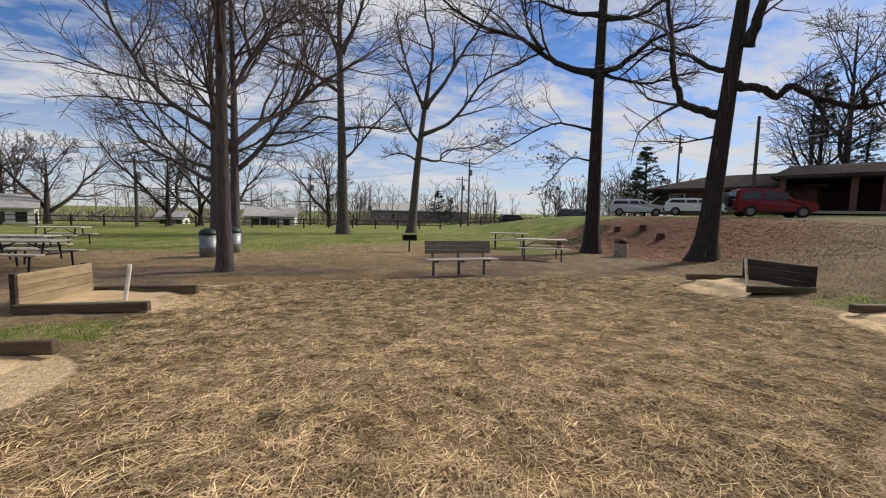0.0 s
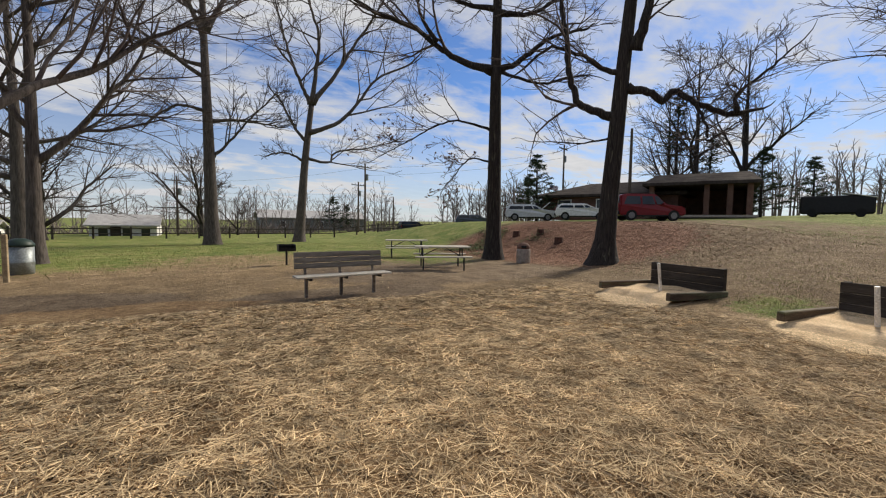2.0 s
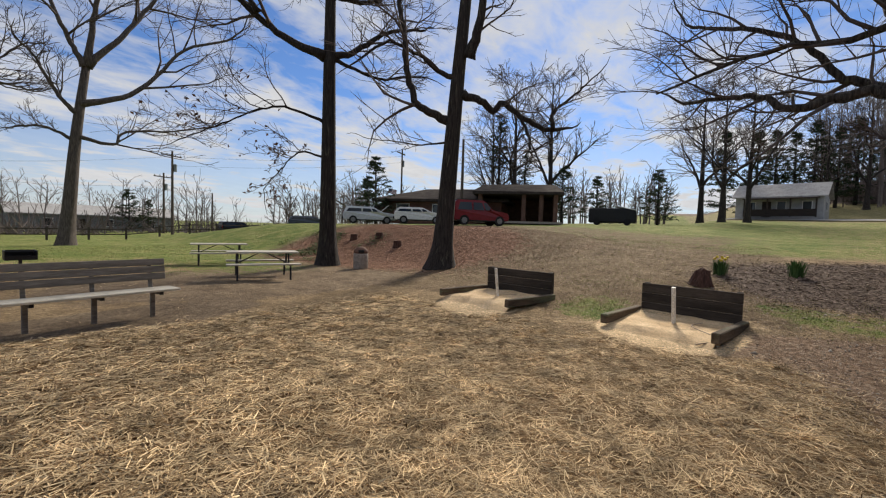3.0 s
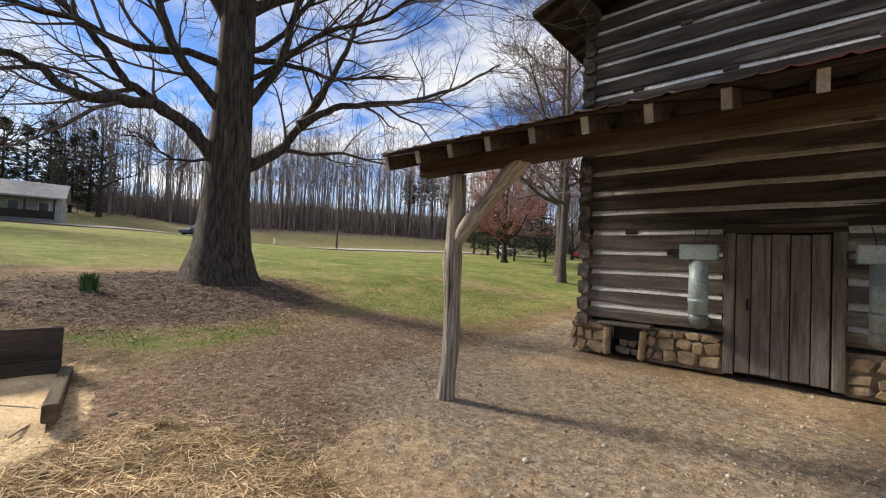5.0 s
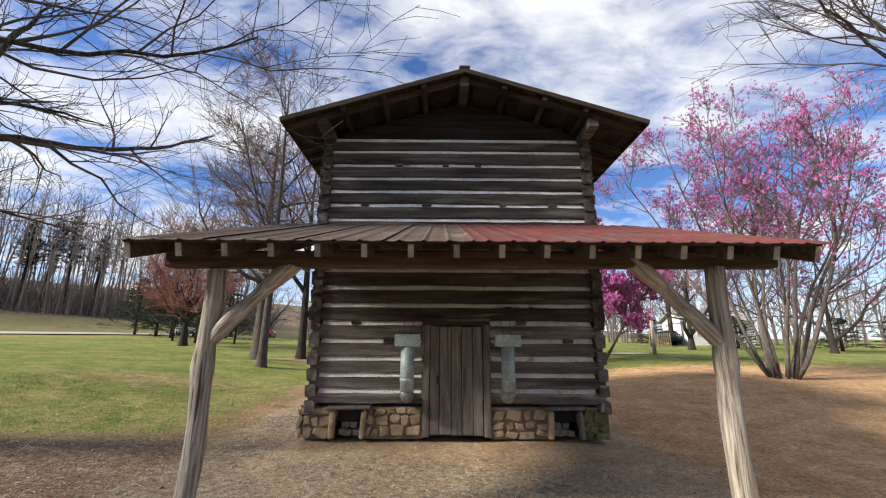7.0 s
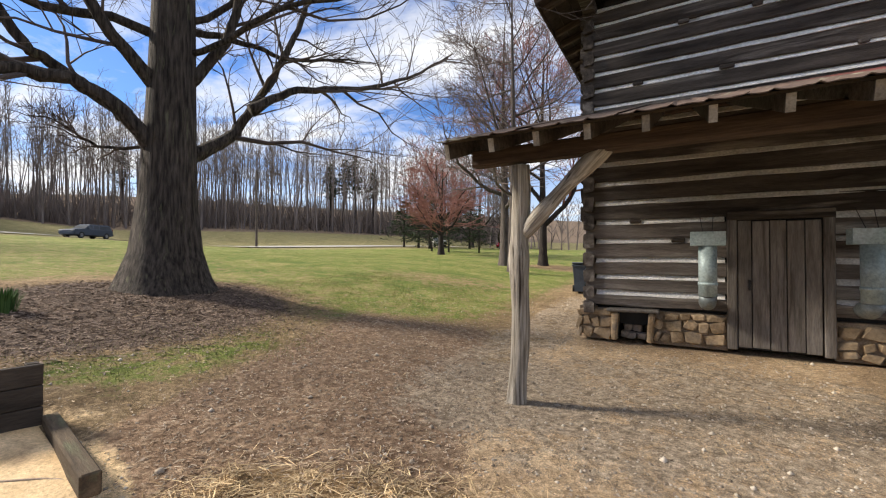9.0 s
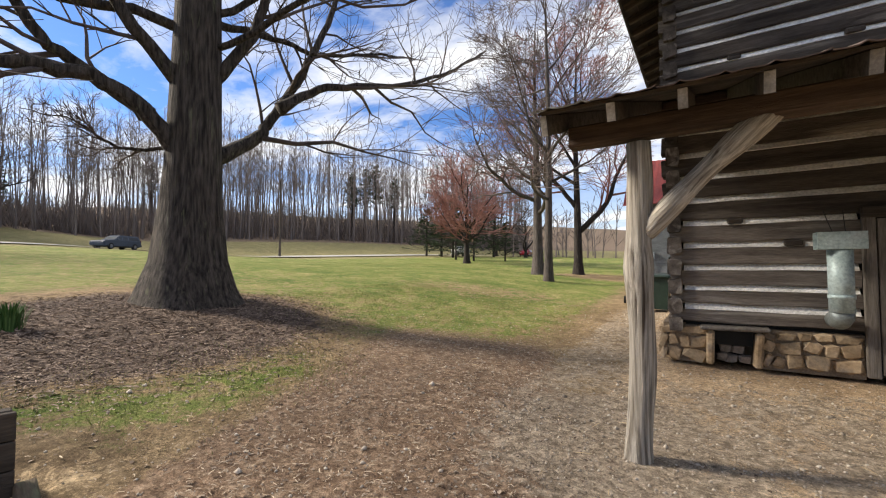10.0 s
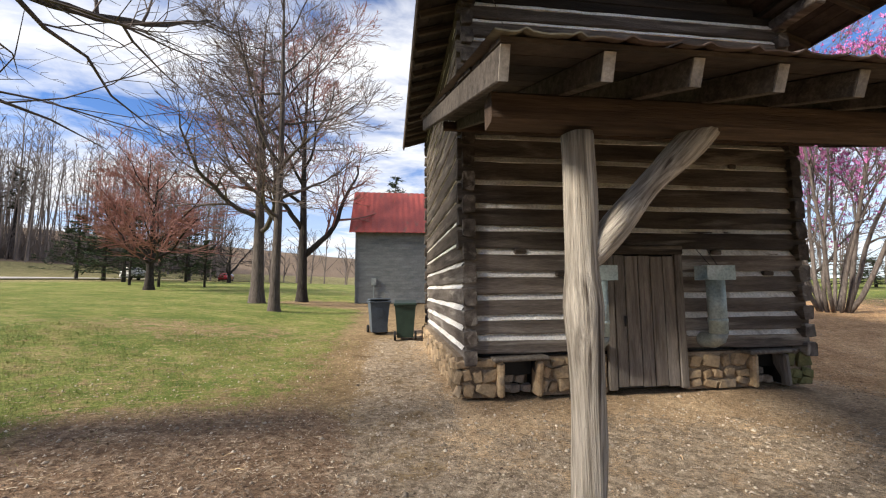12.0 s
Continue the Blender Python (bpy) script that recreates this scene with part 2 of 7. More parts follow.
M_STRAW = island_material("straw_stalks", (0.15, 0.086, 0.04), (0.92, 0.70, 0.41), clump=2.6)
M_LITTER = island_material("fallen_leaves", (0.09, 0.06, 0.042), (0.46, 0.36, 0.27))
M_MULCH = island_material("shredded_bark", (0.045, 0.03, 0.022), (0.34, 0.255, 0.20), clump=2.2)
M_CHIP = island_material("dry_stem_bits", (0.12, 0.075, 0.05), (0.62, 0.50, 0.36), clump=2.0)
M_REDLEAF = island_material("russet_leaves", (0.15, 0.076, 0.048), (0.42, 0.26, 0.17), clump=1.1)
M_GRASS = island_material("grass_blades", (0.085, 0.14, 0.026), (0.40, 0.36, 0.15), clump=1.4)
M_PEBBLE = island_material("gravel", (0.20, 0.16, 0.12), (0.64, 0.56, 0.46))
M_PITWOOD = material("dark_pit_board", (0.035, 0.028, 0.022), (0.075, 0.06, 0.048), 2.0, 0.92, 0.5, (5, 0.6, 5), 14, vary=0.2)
M_PITSIDE = material("greenish_pit_timber", (0.06, 0.043, 0.029), (0.145, 0.108, 0.072), 2.0, 0.92, 0.5, (0.6, 5, 5), 14, c3=(0.13, 0.14, 0.08), wear=0.6, vary=0.15)
M_CORD = plain("faded_cord", (0.38, 0.29, 0.21), 0.8)
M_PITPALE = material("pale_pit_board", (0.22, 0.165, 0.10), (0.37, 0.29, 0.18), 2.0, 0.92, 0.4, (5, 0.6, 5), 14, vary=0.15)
M_WHITE = material("white_painted_stake", (0.66, 0.64, 0.58), (0.80, 0.78, 0.72), 5, 0.6, 0.1, c3=(0.42, 0.38, 0.33), wear=0.68)
M_TABLE = material("pale_table_plank", (0.42, 0.39, 0.32), (0.58, 0.54, 0.46), 3, 0.8, 0.3, (0.6, 6, 6), 14, vary=0.1)
M_BENCHWOOD = material("grey_bench_plank", (0.13, 0.115, 0.10), (0.24, 0.215, 0.185), 3, 0.85, 0.3, (0.6, 6, 6), 14, vary=0.12)
M_STEEL = plain("dark_steel", (0.03, 0.03, 0.032), 0.5, 0.6)
M_CONC = material("pebbled_concrete", (0.24, 0.20, 0.165), (0.38, 0.33, 0.28), 12, 0.9, 0.5, fine=55)
M_BRICK = material("brown_brick", (0.11, 0.06, 0.045), (0.17, 0.095, 0.07), 2, 0.9, 0.2, fine=20)
M_ROOF = material("brown_shingle", (0.035, 0.028, 0.025), (0.07, 0.058, 0.052), 1.5, 0.95, 0.3, fine=9)
M_ROOF.node_tree.nodes["Principled BSDF"].inputs["Specular IOR Level"].default_value = 0.03
M_SIDING = material("grey_siding", (0.15, 0.165, 0.165), (0.22, 0.235, 0.235), 1.5, 0.8, 0.15, (1, 1, 1), 20, vary=0.08)
M_HOUSE = plain("white_siding", (0.72, 0.71, 0.68), 0.7)
M_PALEWALL = material("pale_grey_siding", (0.34, 0.34, 0.33), (0.46, 0.46, 0.45), 1.5, 0.8, 0.1)
M_GLASS = glass_material("dark_glass")
M_TYRE = plain("tyre_rubber", (0.015, 0.015, 0.015), 0.8)
M_RIM = plain("alloy_rim", (0.22, 0.22, 0.23), 0.4, 0.8)
M_CARRED = plain("dark_red_paint", (0.20, 0.012, 0.018), 0.25)
M_CARSILVER = plain("silver_paint", (0.48, 0.50, 0.51), 0.28, 0.4)
M_CARBLACK = plain("black_paint", (0.015, 0.016, 0.02), 0.22)
M_CARWHITE = plain("white_paint", (0.72, 0.72, 0.70), 0.3)
M_CARBLUE = plain("slate_blue_paint", (0.06, 0.075, 0.10), 0.28, 0.3)
M_BINBLUE = plain("blue_grey_plastic", (0.075, 0.095, 0.125), 0.5)
M_BINGREEN = plain("dark_green_plastic", (0.018, 0.035, 0.027), 0.5)
M_ROAD = material("pale_asphalt", (0.36, 0.34, 0.30), (0.50, 0.48, 0.43), 0.5, 0.9, 0.1)
M_FENCE = material("dark_fence_rail", (0.045, 0.037, 0.03), (0.09, 0.075, 0.06), 2, 0.9, 0.2)
M_POLE = material("utility_pole_wood", (0.07, 0.055, 0.045), (0.13, 0.105, 0.085), 2, 0.9, 0.3, (6, 6, 0.6))
M_WHITEFENCE = plain("white_fence", (0.7, 0.69, 0.65), 0.7)
M_YELLOW = plain("yellow_bloom", (0.75, 0.58, 0.05), 0.6)
M_LEAFGREEN = island_material("daffodil_leaves", (0.04, 0.09, 0.025), (0.09, 0.16, 0.05))
M_STUMP = material("rotten_stump", (0.05, 0.025, 0.018), (0.11, 0.055, 0.04), 6, 0.95, 0.8, (4, 4, 1), 14)

# ---- shape helpers ----
class Shape:
    """Collects vertices and faces of one part."""

    def __init__(self):
        self.v, self.f = [], []

    def box(self, size, at=(0, 0, 0), rot=(0, 0, 0), bevel=0.0):
        hx, hy, hz = (s / 2 for s in size)
        m = pose(*at, *rot)
        n = len(self.v)
        if bevel <= 0:
            for x in (-hx, hx):
                for y in (-hy, hy):
                    for z in (-hz, hz):
                        self.v.append(tuple(m @ Vector((x, y, z))))
            self.f += [(n + a, n + b, n + c, n + d) for a, b, c, d in ((0, 1, 3, 2), (4, 6, 7, 5), (0, 4, 5, 1), (2, 3, 7, 6), (0, 2, 6, 4), (1, 5, 7, 3))]
            return self
        bv = min(bevel, hx * 0.9, hy * 0.9, hz * 0.9)
        bm = bmesh.new()
        bmesh.ops.create_cube(bm, size=1.0, matrix=Matrix.Diagonal((2 * hx, 2 * hy, 2 * hz, 1)))
        bmesh.ops.bevel(bm, geom=bm.edges[:], offset=bv, segments=1, affect="EDGES")
        bm.verts.index_update()
        self.v += [tuple(m @ v.co) for v in bm.verts]
        self.f += [tuple(n + v.index for v in f.verts) for f in bm.faces]
        bm.free()
        return self

    def tube(self, pts, radii, sides=8, cap=True, squash=1.0):
        pts = [Vector(p) for p in pts]
        n0 = len(self.v)
        side = None
        for i, p in enumerate(pts):
            d = (pts[min(i + 1, len(pts) - 1)] - pts[max(i - 1, 0)])
            d = d.normalized() if d.length > 1e-9 else Vector((0, 0, 1))
            if side is None:
                side = d.orthogonal().normalized()
            side = (side - d * side.dot(d))
            side = side.normalized() if side.length > 1e-6 else d.orthogonal().normalized()
            up = d.cross(side)
            r = radii[i]
            for k in range(sides):
                a = 2 * math.pi * k / sides
                q = p + side * (math.cos(a) * r) + up * (math.sin(a) * r * squash)
                self.v.append((q.x, q.y, q.z))
        for i in range(len(pts) - 1):
            a, b = n0 + i * sides, n0 + (i + 1) * sides
            for k in range(sides):
                k2 = (k + 1) % sides
                self.f.append((a + k, a + k2, b + k2, b + k))
        if cap:
            self.f.append(tuple(n0 + k for k in reversed(range(sides))))
            e = n0 + (len(pts) - 1) * sides
            self.f.append(tuple(e + k for k in range(sides)))
        return self

    def face(self, *pts):
        n = len(self.v)
        self.v += [tuple(p) for p in pts]
        self.f.append(tuple(range(n, n + len(pts))))
        return self

    def prism(self, outline, y0, y1):
        """An outline of (x, z) drawn out from y0 to y1."""
        n, k = len(self.v), len(outline)
        self.v += [(x, y0, z) for x, z in outline] + [(x, y1, z) for x, z in outline]
        self.f.append(tuple(range(n, n + k)))
        self.f.append(tuple(reversed(range(n + k, n + 2 * k))))
        for i in range(k):
            j = (i + 1) % k
            self.f.append((n + j, n + i, n + k + i, n + k + j))
        return self

    def mesh(self, name, mat, smooth=False):
        me = bpy.data.meshes.new(name)
        me.from_pydata(self.v, [], self.f)
        me.materials.append(mat)
        if smooth:
            me.shade_smooth()
        return me


def thing(name, label, category, at=(0, 0, 0), turn=0.0, group="", kind=""):
    ob = new(name)
    ob.empty_display_size = 0.2
    ob.matrix_world = pose(*at, 0, 0, turn)
    return tagged(ob, label, category, group, kind)


def part(name, shape, mat, parent, label="", at=None, smooth=False):
    me = shape if isinstance(shape, bpy.types.Mesh) else shape.mesh(name, mat, smooth)
    ob = new(name, me)
    ob.parent = parent
    if at is not None:
        ob.matrix_local = at
    return tagged(ob, label) if label else ob


def solo(name, shape, mat, label, category, at=(0, 0, 0), turn=0.0, group="", kind="", smooth=False):
    ob = new(name, shape.mesh(name, mat, smooth))
    ob.matrix_world = pose(*at, 0, 0, turn)
    return tagged(ob, label, category, group, kind)


def rock(rng, sx, sy, sz, rough=0.22):
    """A lumpy stone of about that size."""
    bm = bmesh.new()
    bmesh.ops.create_icosphere(bm, subdivisions=1, radius=1.0)
    for v in bm.verts:
        c = v.co
        e = 0.42
        c = Vector([math.copysign(abs(a) ** e, a) for a in c])
        k = 1 + rng.uniform(-rough, rough)
        v.co = Vector((c.x * sx / 2 * k, c.y * sy / 2 * k, c.z * sz / 2 * k)) * 0.82
    bm.verts.index_update()
    s = Shape()
    s.v = [tuple(v.co) for v in bm.verts]
    s.f = [tuple(v.index for v in f.verts) for f in bm.faces]
    bm.free()
    return s


# ---- ground ----
def soft_plus(a, k=1.0):
    return np.logaddexp(0, np.asarray(a, float) / k) * k


def step(a, b, x):
    t = np.clip((np.asarray(x, float) - a) / (b - a), 0, 1)
    return t * t * (3 - 2 * t)


def height(x, y):
    x, y = np.asarray(x, float), np.asarray(y, float)
    east = 0.11 * (soft_plus(x - 9.5) - 0.45 * soft_plus(x - 16))
    east = np.minimum(east, 7.5) * (1 - 0.5 * step(-5, -30, y))
    bank = 1.72 * step(12.8, 20.5, x) + 0.03 * soft_plus(x - 22)
    w = step(5.5, 14, y)
    fade = 1 - 0.8 * step(30, 55, y)
    z = east * (1 - w) + bank * w * fade
    z = z + 0.045 * soft_plus(-y - 4) * (1 - 0.5 * step(-40, -90, y)) - 0.012 * soft_plus(y - 25) * step(200, 60, y)
    q = 0.83 * x - 0.56 * y
    z = z + 2.6 * step(66, 92, q) + (10 * step(90, 150, q) + 6 * step(150, 300, q)) * step(4, -22, y)
    z = z + 0.42 * step(0.5, -8, x) * step(-2, -11, y) * step(-60, -30, x)
    z = z + 0.10 * step(3.0, 0.6, np.hypot(x - 16.1, y + 0.8) / 1.4)
    z = z - 0.03 * step(1.5, 0.3, np.hypot((x - 9.4) / 1.2, y - 3.8)) 
    return z


def ground_z(x, y):
    return float(height(x, y))


def grade(lo, hi, fine, far, ratio):
    a = list(np.arange(lo, hi + 1e-6, fine))
    s, p = fine, hi
    while p < far:
        s *= ratio
        p += s
        a.append(p)
    s, p = fine, lo
    while p > -far:
        s *= ratio
        p -= s
        a.insert(0, p)
    return np.array(a)


gx = grade(-9.0, 17.0, 0.16, 2600, 1.13)
gy = grade(-10.0, 16.0, 0.16, 2600, 1.13)
GX, GY = np.meshgrid(gx, gy, indexing="ij")
GZ = height(GX, GY)
near = (np.abs(GX) < 60) & (np.abs(GY) < 60)
lump = np.zeros_like(GZ)
for i in range(GX.shape[0]):
    for j in range(GX.shape[1]):
        if near[i, j]:
            lump[i, j] = 0.035 * noise.noise((GX[i, j] * 0.7, GY[i, j] * 0.7, 3.3)) + 0.016 * noise.noise((GX[i, j] * 2.7, GY[i, j] * 2.7, 8.1))
GZ = GZ + lump
nx, ny = GX.shape


def ell(cx, cy, rx, ry, x=None, y=None, soft=0.5):
    x, y = (GX, GY) if x is None else (x, y)
    return step(1 + soft, 1 - soft, np.hypot((x - cx) / rx, (y - cy) / ry))


def track(x, y):
    """Nearness to the worn dirt track past the porch."""
    off = np.abs((x - 9.4) * 0.93 + (y + 0.2) * 0.36)
    along = (x - 9.4) * 0.36 - (y + 0.2) * 0.93
    return step(2.0, 1.0, off) * step(-4.2, -2.8, along) * step(4.0, 2.2, along)


def zones(x, y):
    straw = step(-2.5, -1.8, x + 0.12 * (y - 6)) * step(9.0, 8.0, x + 0.3 * np.maximum(0, 3 - y)) * step(9.9, 8.8, y - 1.6 * step(4.5, 0.5, x)) * step(1.7, 2.5, y + 1.1 * step(4.5, 2.0, x) + 0.12 * np.sin(2.1 * x))
    grass = np.maximum(step(13, 20, y + 0.15 * x), np.maximum(step(8.0, 10.5, x) * step(0.9, -2.6, y), step(16.5, 22, x)))
    grass = np.maximum(grass, 0.75 * ell(10.4, 5.3, 1.3, 0.75, x, y))
    grass = np.maximum(grass, 0.8 * ell(-2.7, 6.4, 1.4, 0.6, x, y))
    grass = np.maximum(grass, 0.5 * ell(11.3, 2.1, 1.9, 0.9, x, y))
    grass = np.maximum(grass, 0.65 * step(-9, -13, x))
    grass = grass * (1 - 0.5 * step(13, 19, y) * step(26, 20, y) * step(-4, 2, x) * step(12, 6, x))
    mulch = ell(15.0, 0.6, 2.9, 3.0, x, y)
    russet = 0.85 * ell(16.5, 17.0, 4.5, 7.0, x, y)
    tr = track(x, y)
    grass = grass * (1 - tr) * (1 - mulch) * (1 - russet) * np.where(y < 3, 0.66, 0.8)
    grass = np.maximum(grass * step(7.0, 8.2, x + 0 * y) * (y < 8) + grass * (y >= 8) + grass * (x < 0) * (y < 8), 0.7 * step(-12, -18, y) * step(4, -2, x))
    grass = grass * (1 - 0.85 * ell(11.2, -20.0, 2.6, 1.6, x, y)) * (1 - 0.3 * ell(13.5, -9.5, 3.0, 1.4, x, y, 0.8))
    grass = grass * (1 - 0.16 * step(7.5, 9, x) * step(1.5, 0, y) * step(-11, -3.5, y))
    gravel = np.maximum(ell(7.5, -0.3, 1.2, 1.5, x, y), step(7.2, 7.5, x) * step(9.2, 8.6, x) * step(-11, -9, y) * step(0.5, -0.5, y) * 0.75)
    gravel = np.maximum(0.7 * gravel, 0.55 * ell(5.4, -0.6, 3.2, 2.6, x, y))
    dirt = np.maximum(tr, ell(3.9, 10.5, 2.3, 1.0, x, y, 0.3))
    bare = np.maximum(ell(3.9, 10.5, 2.4, 0.9, x, y, 0.3), ell(8.0, 13.8, 4.5, 3.2, x, y, 0.4))
    bare = np.maximum(bare, ell(-3.5, 11.3, 4.6, 1.6, x, y, 0.4))
    sand = np.maximum(np.maximum(ell(9.4, 3.9, 1.25, 1.0, x, y, 0.25), 0.42 * ell(10.3, 2.75, 1.1, 0.5, x, y, 0.7)), ell(9.3, 7.2, 1.25, 0.85, x, y, 0.25))
    sand = np.maximum(sand, np.maximum(ell(-2.6, 8.1, 1.5, 0.9, x, y, 0.25), ell(-3.5, 4.5, 1.5, 1.2, x, y, 0.15)))
    tan = step(-40, -25, x) * step(8.2, 7.4, x) * step(3.2, 1.5, y) * step(-14, -9, y)
    q = 0.83 * x - 0.56 * y
    field = step(44, 60, q) * step(-2, -8, y - 0.2 * x)
    wood = step(80, 90, q)
    needle = step(2.2, -0.5, x) * step(1.0, -1.5, y) * step(-60, -30, x)
    bank = step(8.8, 10.5, x) * step(1.0, 3.5, y)
    grass = np.maximum(grass, 0.5 * step(10.5, 13, x) * step(2.5, 4.5, y) * (1 - mulch) * (1 - russet))
    grass = np.maximum(grass, 0.6 * ell(11.7, 1.3, 1.15, 2.0, x, y) * (1 - 0.7 * mulch) * (1 - 0.7 * sand))
    grass = grass * (1 - 0.5 * step(9, 14, x) * step(1.5, 5, y) * step(36, 27, x) * step(26, 18, y))
    return {"field": field, "wood": wood, "needle": needle, "tan": tan, "bank": bank, "straw": straw, "grass": grass, "mulch": mulch, "russet": russet, "gravel": gravel, "track": tr, "bare": bare, "sand": sand}


gm = bpy.data.meshes.new("ground")
idx = np.arange(nx * ny).reshape(nx, ny)
quads = np.stack([idx[:-1, :-1], idx[1:, :-1], idx[1:, 1:], idx[:-1, 1:]], -1).reshape(-1, 4)
gm.vertices.add(nx * ny)
gm.vertices.foreach_set("co", np.stack([GX, GY, GZ], -1).astype(np.float32).ravel())
gm.loops.add(quads.size)
gm.loops.foreach_set("vertex_index", quads.astype(np.int32).ravel())
gm.polygons.add(len(quads))
gm.polygons.foreach_set("loop_start", np.arange(0, quads.size, 4, dtype=np.int32))
gm.update(calc_edges=True)
gm.shade_smooth()
Z = zones(GX, GY)
for zone_name, values in Z.items():
    at = gm.attributes.new(zone_name, "FLOAT", "POINT")
    at.data.foreach_set("value", values.astype(np.float32).ravel())


def ground_material():
    m = bpy.data.materials.new("park_ground")
    m.use_nodes = True
    nt = m.node_tree
    b = nt.nodes["Principled BSDF"]
    b.inputs["Roughness"].default_value = 0.97
    b.inputs["Specular IOR Level"].default_value = 0.12
    co = nt.nodes.new("ShaderNodeTexCoord")

    def tex(scale, detail=6, rough=0.6, dist=0.0):
        n = nt.nodes.new("ShaderNodeTexNoise")
        n.inputs["Scale"].default_value, n.inputs["Detail"].default_value = scale, detail
        n.inputs["Roughness"].default_value, n.inputs["Distortion"].default_value = rough, dist
        nt.links.new(co.outputs["Object"], n.inputs["Vector"])
        return n.outputs[0]

    big, mid, fine, tiny = tex(0.25), tex(1.3, 8, 0.62, 0.4), tex(9, 8, 0.7), tex(75, 4, 0.75)

    def two(c1, c2, by, lo=0.35, hi=0.65):
        r = nt.nodes.new("ShaderNodeValToRGB")
        r.color_ramp.elements[0].position, r.color_ramp.elements[1].position = lo, hi
        r.color_ramp.elements[0].color, r.color_ramp.elements[1].color = (*c1, 1), (*c2, 1)
        nt.links.new(by, r.inputs[0])
        return r.outputs[0]

    def layer(under, over, zone_name, blend=0.55):
        a = nt.nodes.new("ShaderNodeAttribute")
        a.attribute_name = zone_name
        s = nt.nodes.new("ShaderNodeMath"); s.operation = "MULTIPLY_ADD"
        s.inputs[1].default_value = 1.0 + blend
        k = nt.nodes.new("ShaderNodeMath"); k.operation = "MULTIPLY_ADD"
        k.inputs[1].default_value, k.inputs[2].default_value = -blend * 4.2, blend * 1.6
        nt.links.new(edge, k.inputs[0])
        nt.links.new(a.outputs["Fac"], s.inputs[0]); nt.links.new(k.outputs[0], s.inputs[2])
        r = nt.nodes.new("ShaderNodeMapRange")
        r.interpolation_type = "SMOOTHSTEP"
        r.inputs["From Min"].default_value, r.inputs["From Max"].default_value = 0.34, 0.52
        nt.links.new(s.outputs[0], r.inputs[0])
        mx = nt.nodes.new("ShaderNodeMix"); mx.data_type = "RGBA"
        nt.links.new(r.outputs[0], mx.inputs[0]); nt.links.new(under, mx.inputs[6]); nt.links.new(over, mx.inputs[7])
        return mx.outputs[2]

    ad = nt.nodes.new("ShaderNodeMath"); ad.operation = "MULTIPLY_ADD"
    ad.inputs[1].default_value = 0.5
    hf = nt.nodes.new("ShaderNodeMath"); hf.operation = "MULTIPLY"; hf.inputs[1].default_value = 0.5
    nt.links.new(mid, hf.inputs[0]); nt.links.new(fine, ad.inputs[0]); nt.links.new(hf.outputs[0], ad.inputs[2])
    mixn = ad.outputs[0]
    rag = tex(3.2, 10, 0.72, 0.8)
    patch = tex(0.55, 9, 0.66, 0.6)
    e1 = nt.nodes.new("ShaderNodeMath"); e1.operation = "MULTIPLY_ADD"; e1.inputs[1].default_value = 0.55
    e2 = nt.nodes.new("ShaderNodeMath"); e2.operation = "MULTIPLY"; e2.inputs[1].default_value = 0.45
    nt.links.new(tiny, e2.inputs[0]); nt.links.new(rag, e1.inputs[0]); nt.links.new(e2.outputs[0], e1.inputs[2])
    edge = e1.outputs[0]

    def three(c1, c2, c3, by, lo=0.36, hi=0.64):
        o = two(c1, c3, by, lo, hi)
        e = o.node.color_ramp.elements.new((lo + hi) / 2)
        e.color = (*c2, 1)
        return o

    sw = nt.nodes.new("ShaderNodeMath"); sw.operation = "MULTIPLY_ADD"; sw.inputs[1].default_value = 0.5
    sh = nt.nodes.new("ShaderNodeMath"); sh.operation = "MULTIPLY"; sh.inputs[1].default_value = 0.5
    nt.links.new(rag, sh.inputs[0]); nt.links.new(patch, sw.inputs[0]); nt.links.new(sh.outputs[0], sw.inputs[2])
    sward = sw.outputs[0]
    base = three((0.15, 0.102, 0.056), (0.25, 0.178, 0.10), (0.38, 0.28, 0.165), mixn)
    base = layer(base, three((0.29, 0.20, 0.12), (0.44, 0.315, 0.195), (0.60, 0.455, 0.295), mixn), "tan")
    base = layer(base, three((0.30, 0.175, 0.085), (0.48, 0.30, 0.155), (0.66, 0.45, 0.255), mixn, 0.36, 0.64), "needle", 0.7)
    base = layer(base, three((0.085, 0.058, 0.033), (0.165, 0.117, 0.067), (0.265, 0.195, 0.118), mixn), "bank", 0.8)
    c = layer(base, three((0.10, 0.072, 0.046), (0.17, 0.125, 0.082), (0.27, 0.205, 0.135), mixn), "bare", 0.9)
    c = layer(c, three((0.075, 0.12, 0.024), (0.165, 0.19, 0.052), (0.34, 0.275, 0.125), sward, 0.38, 0.64), "grass", 1.0)
    c = layer(c, three((0.12, 0.125, 0.045), (0.22, 0.195, 0.09), (0.30, 0.245, 0.135), mixn), "field", 0.6)
    c = layer(c, three((0.10, 0.072, 0.05), (0.17, 0.125, 0.09), (0.25, 0.19, 0.14), mixn), "wood", 0.4)
    c = layer(c, three((0.15, 0.096, 0.062), (0.255, 0.172, 0.112), (0.43, 0.32, 0.22), fine, 0.36, 0.68), "track", 0.9)
    c = layer(c, three((0.20, 0.155, 0.11), (0.335, 0.265, 0.19), (0.50, 0.405, 0.30), fine), "gravel", 0.9)
    c = layer(c, three((0.06, 0.041, 0.031), (0.12, 0.086, 0.066), (0.23, 0.175, 0.14), fine), "mulch", 0.7)
    c = layer(c, three((0.12, 0.055, 0.035), (0.22, 0.112, 0.07), (0.36, 0.215, 0.145), fine), "russet", 0.8)
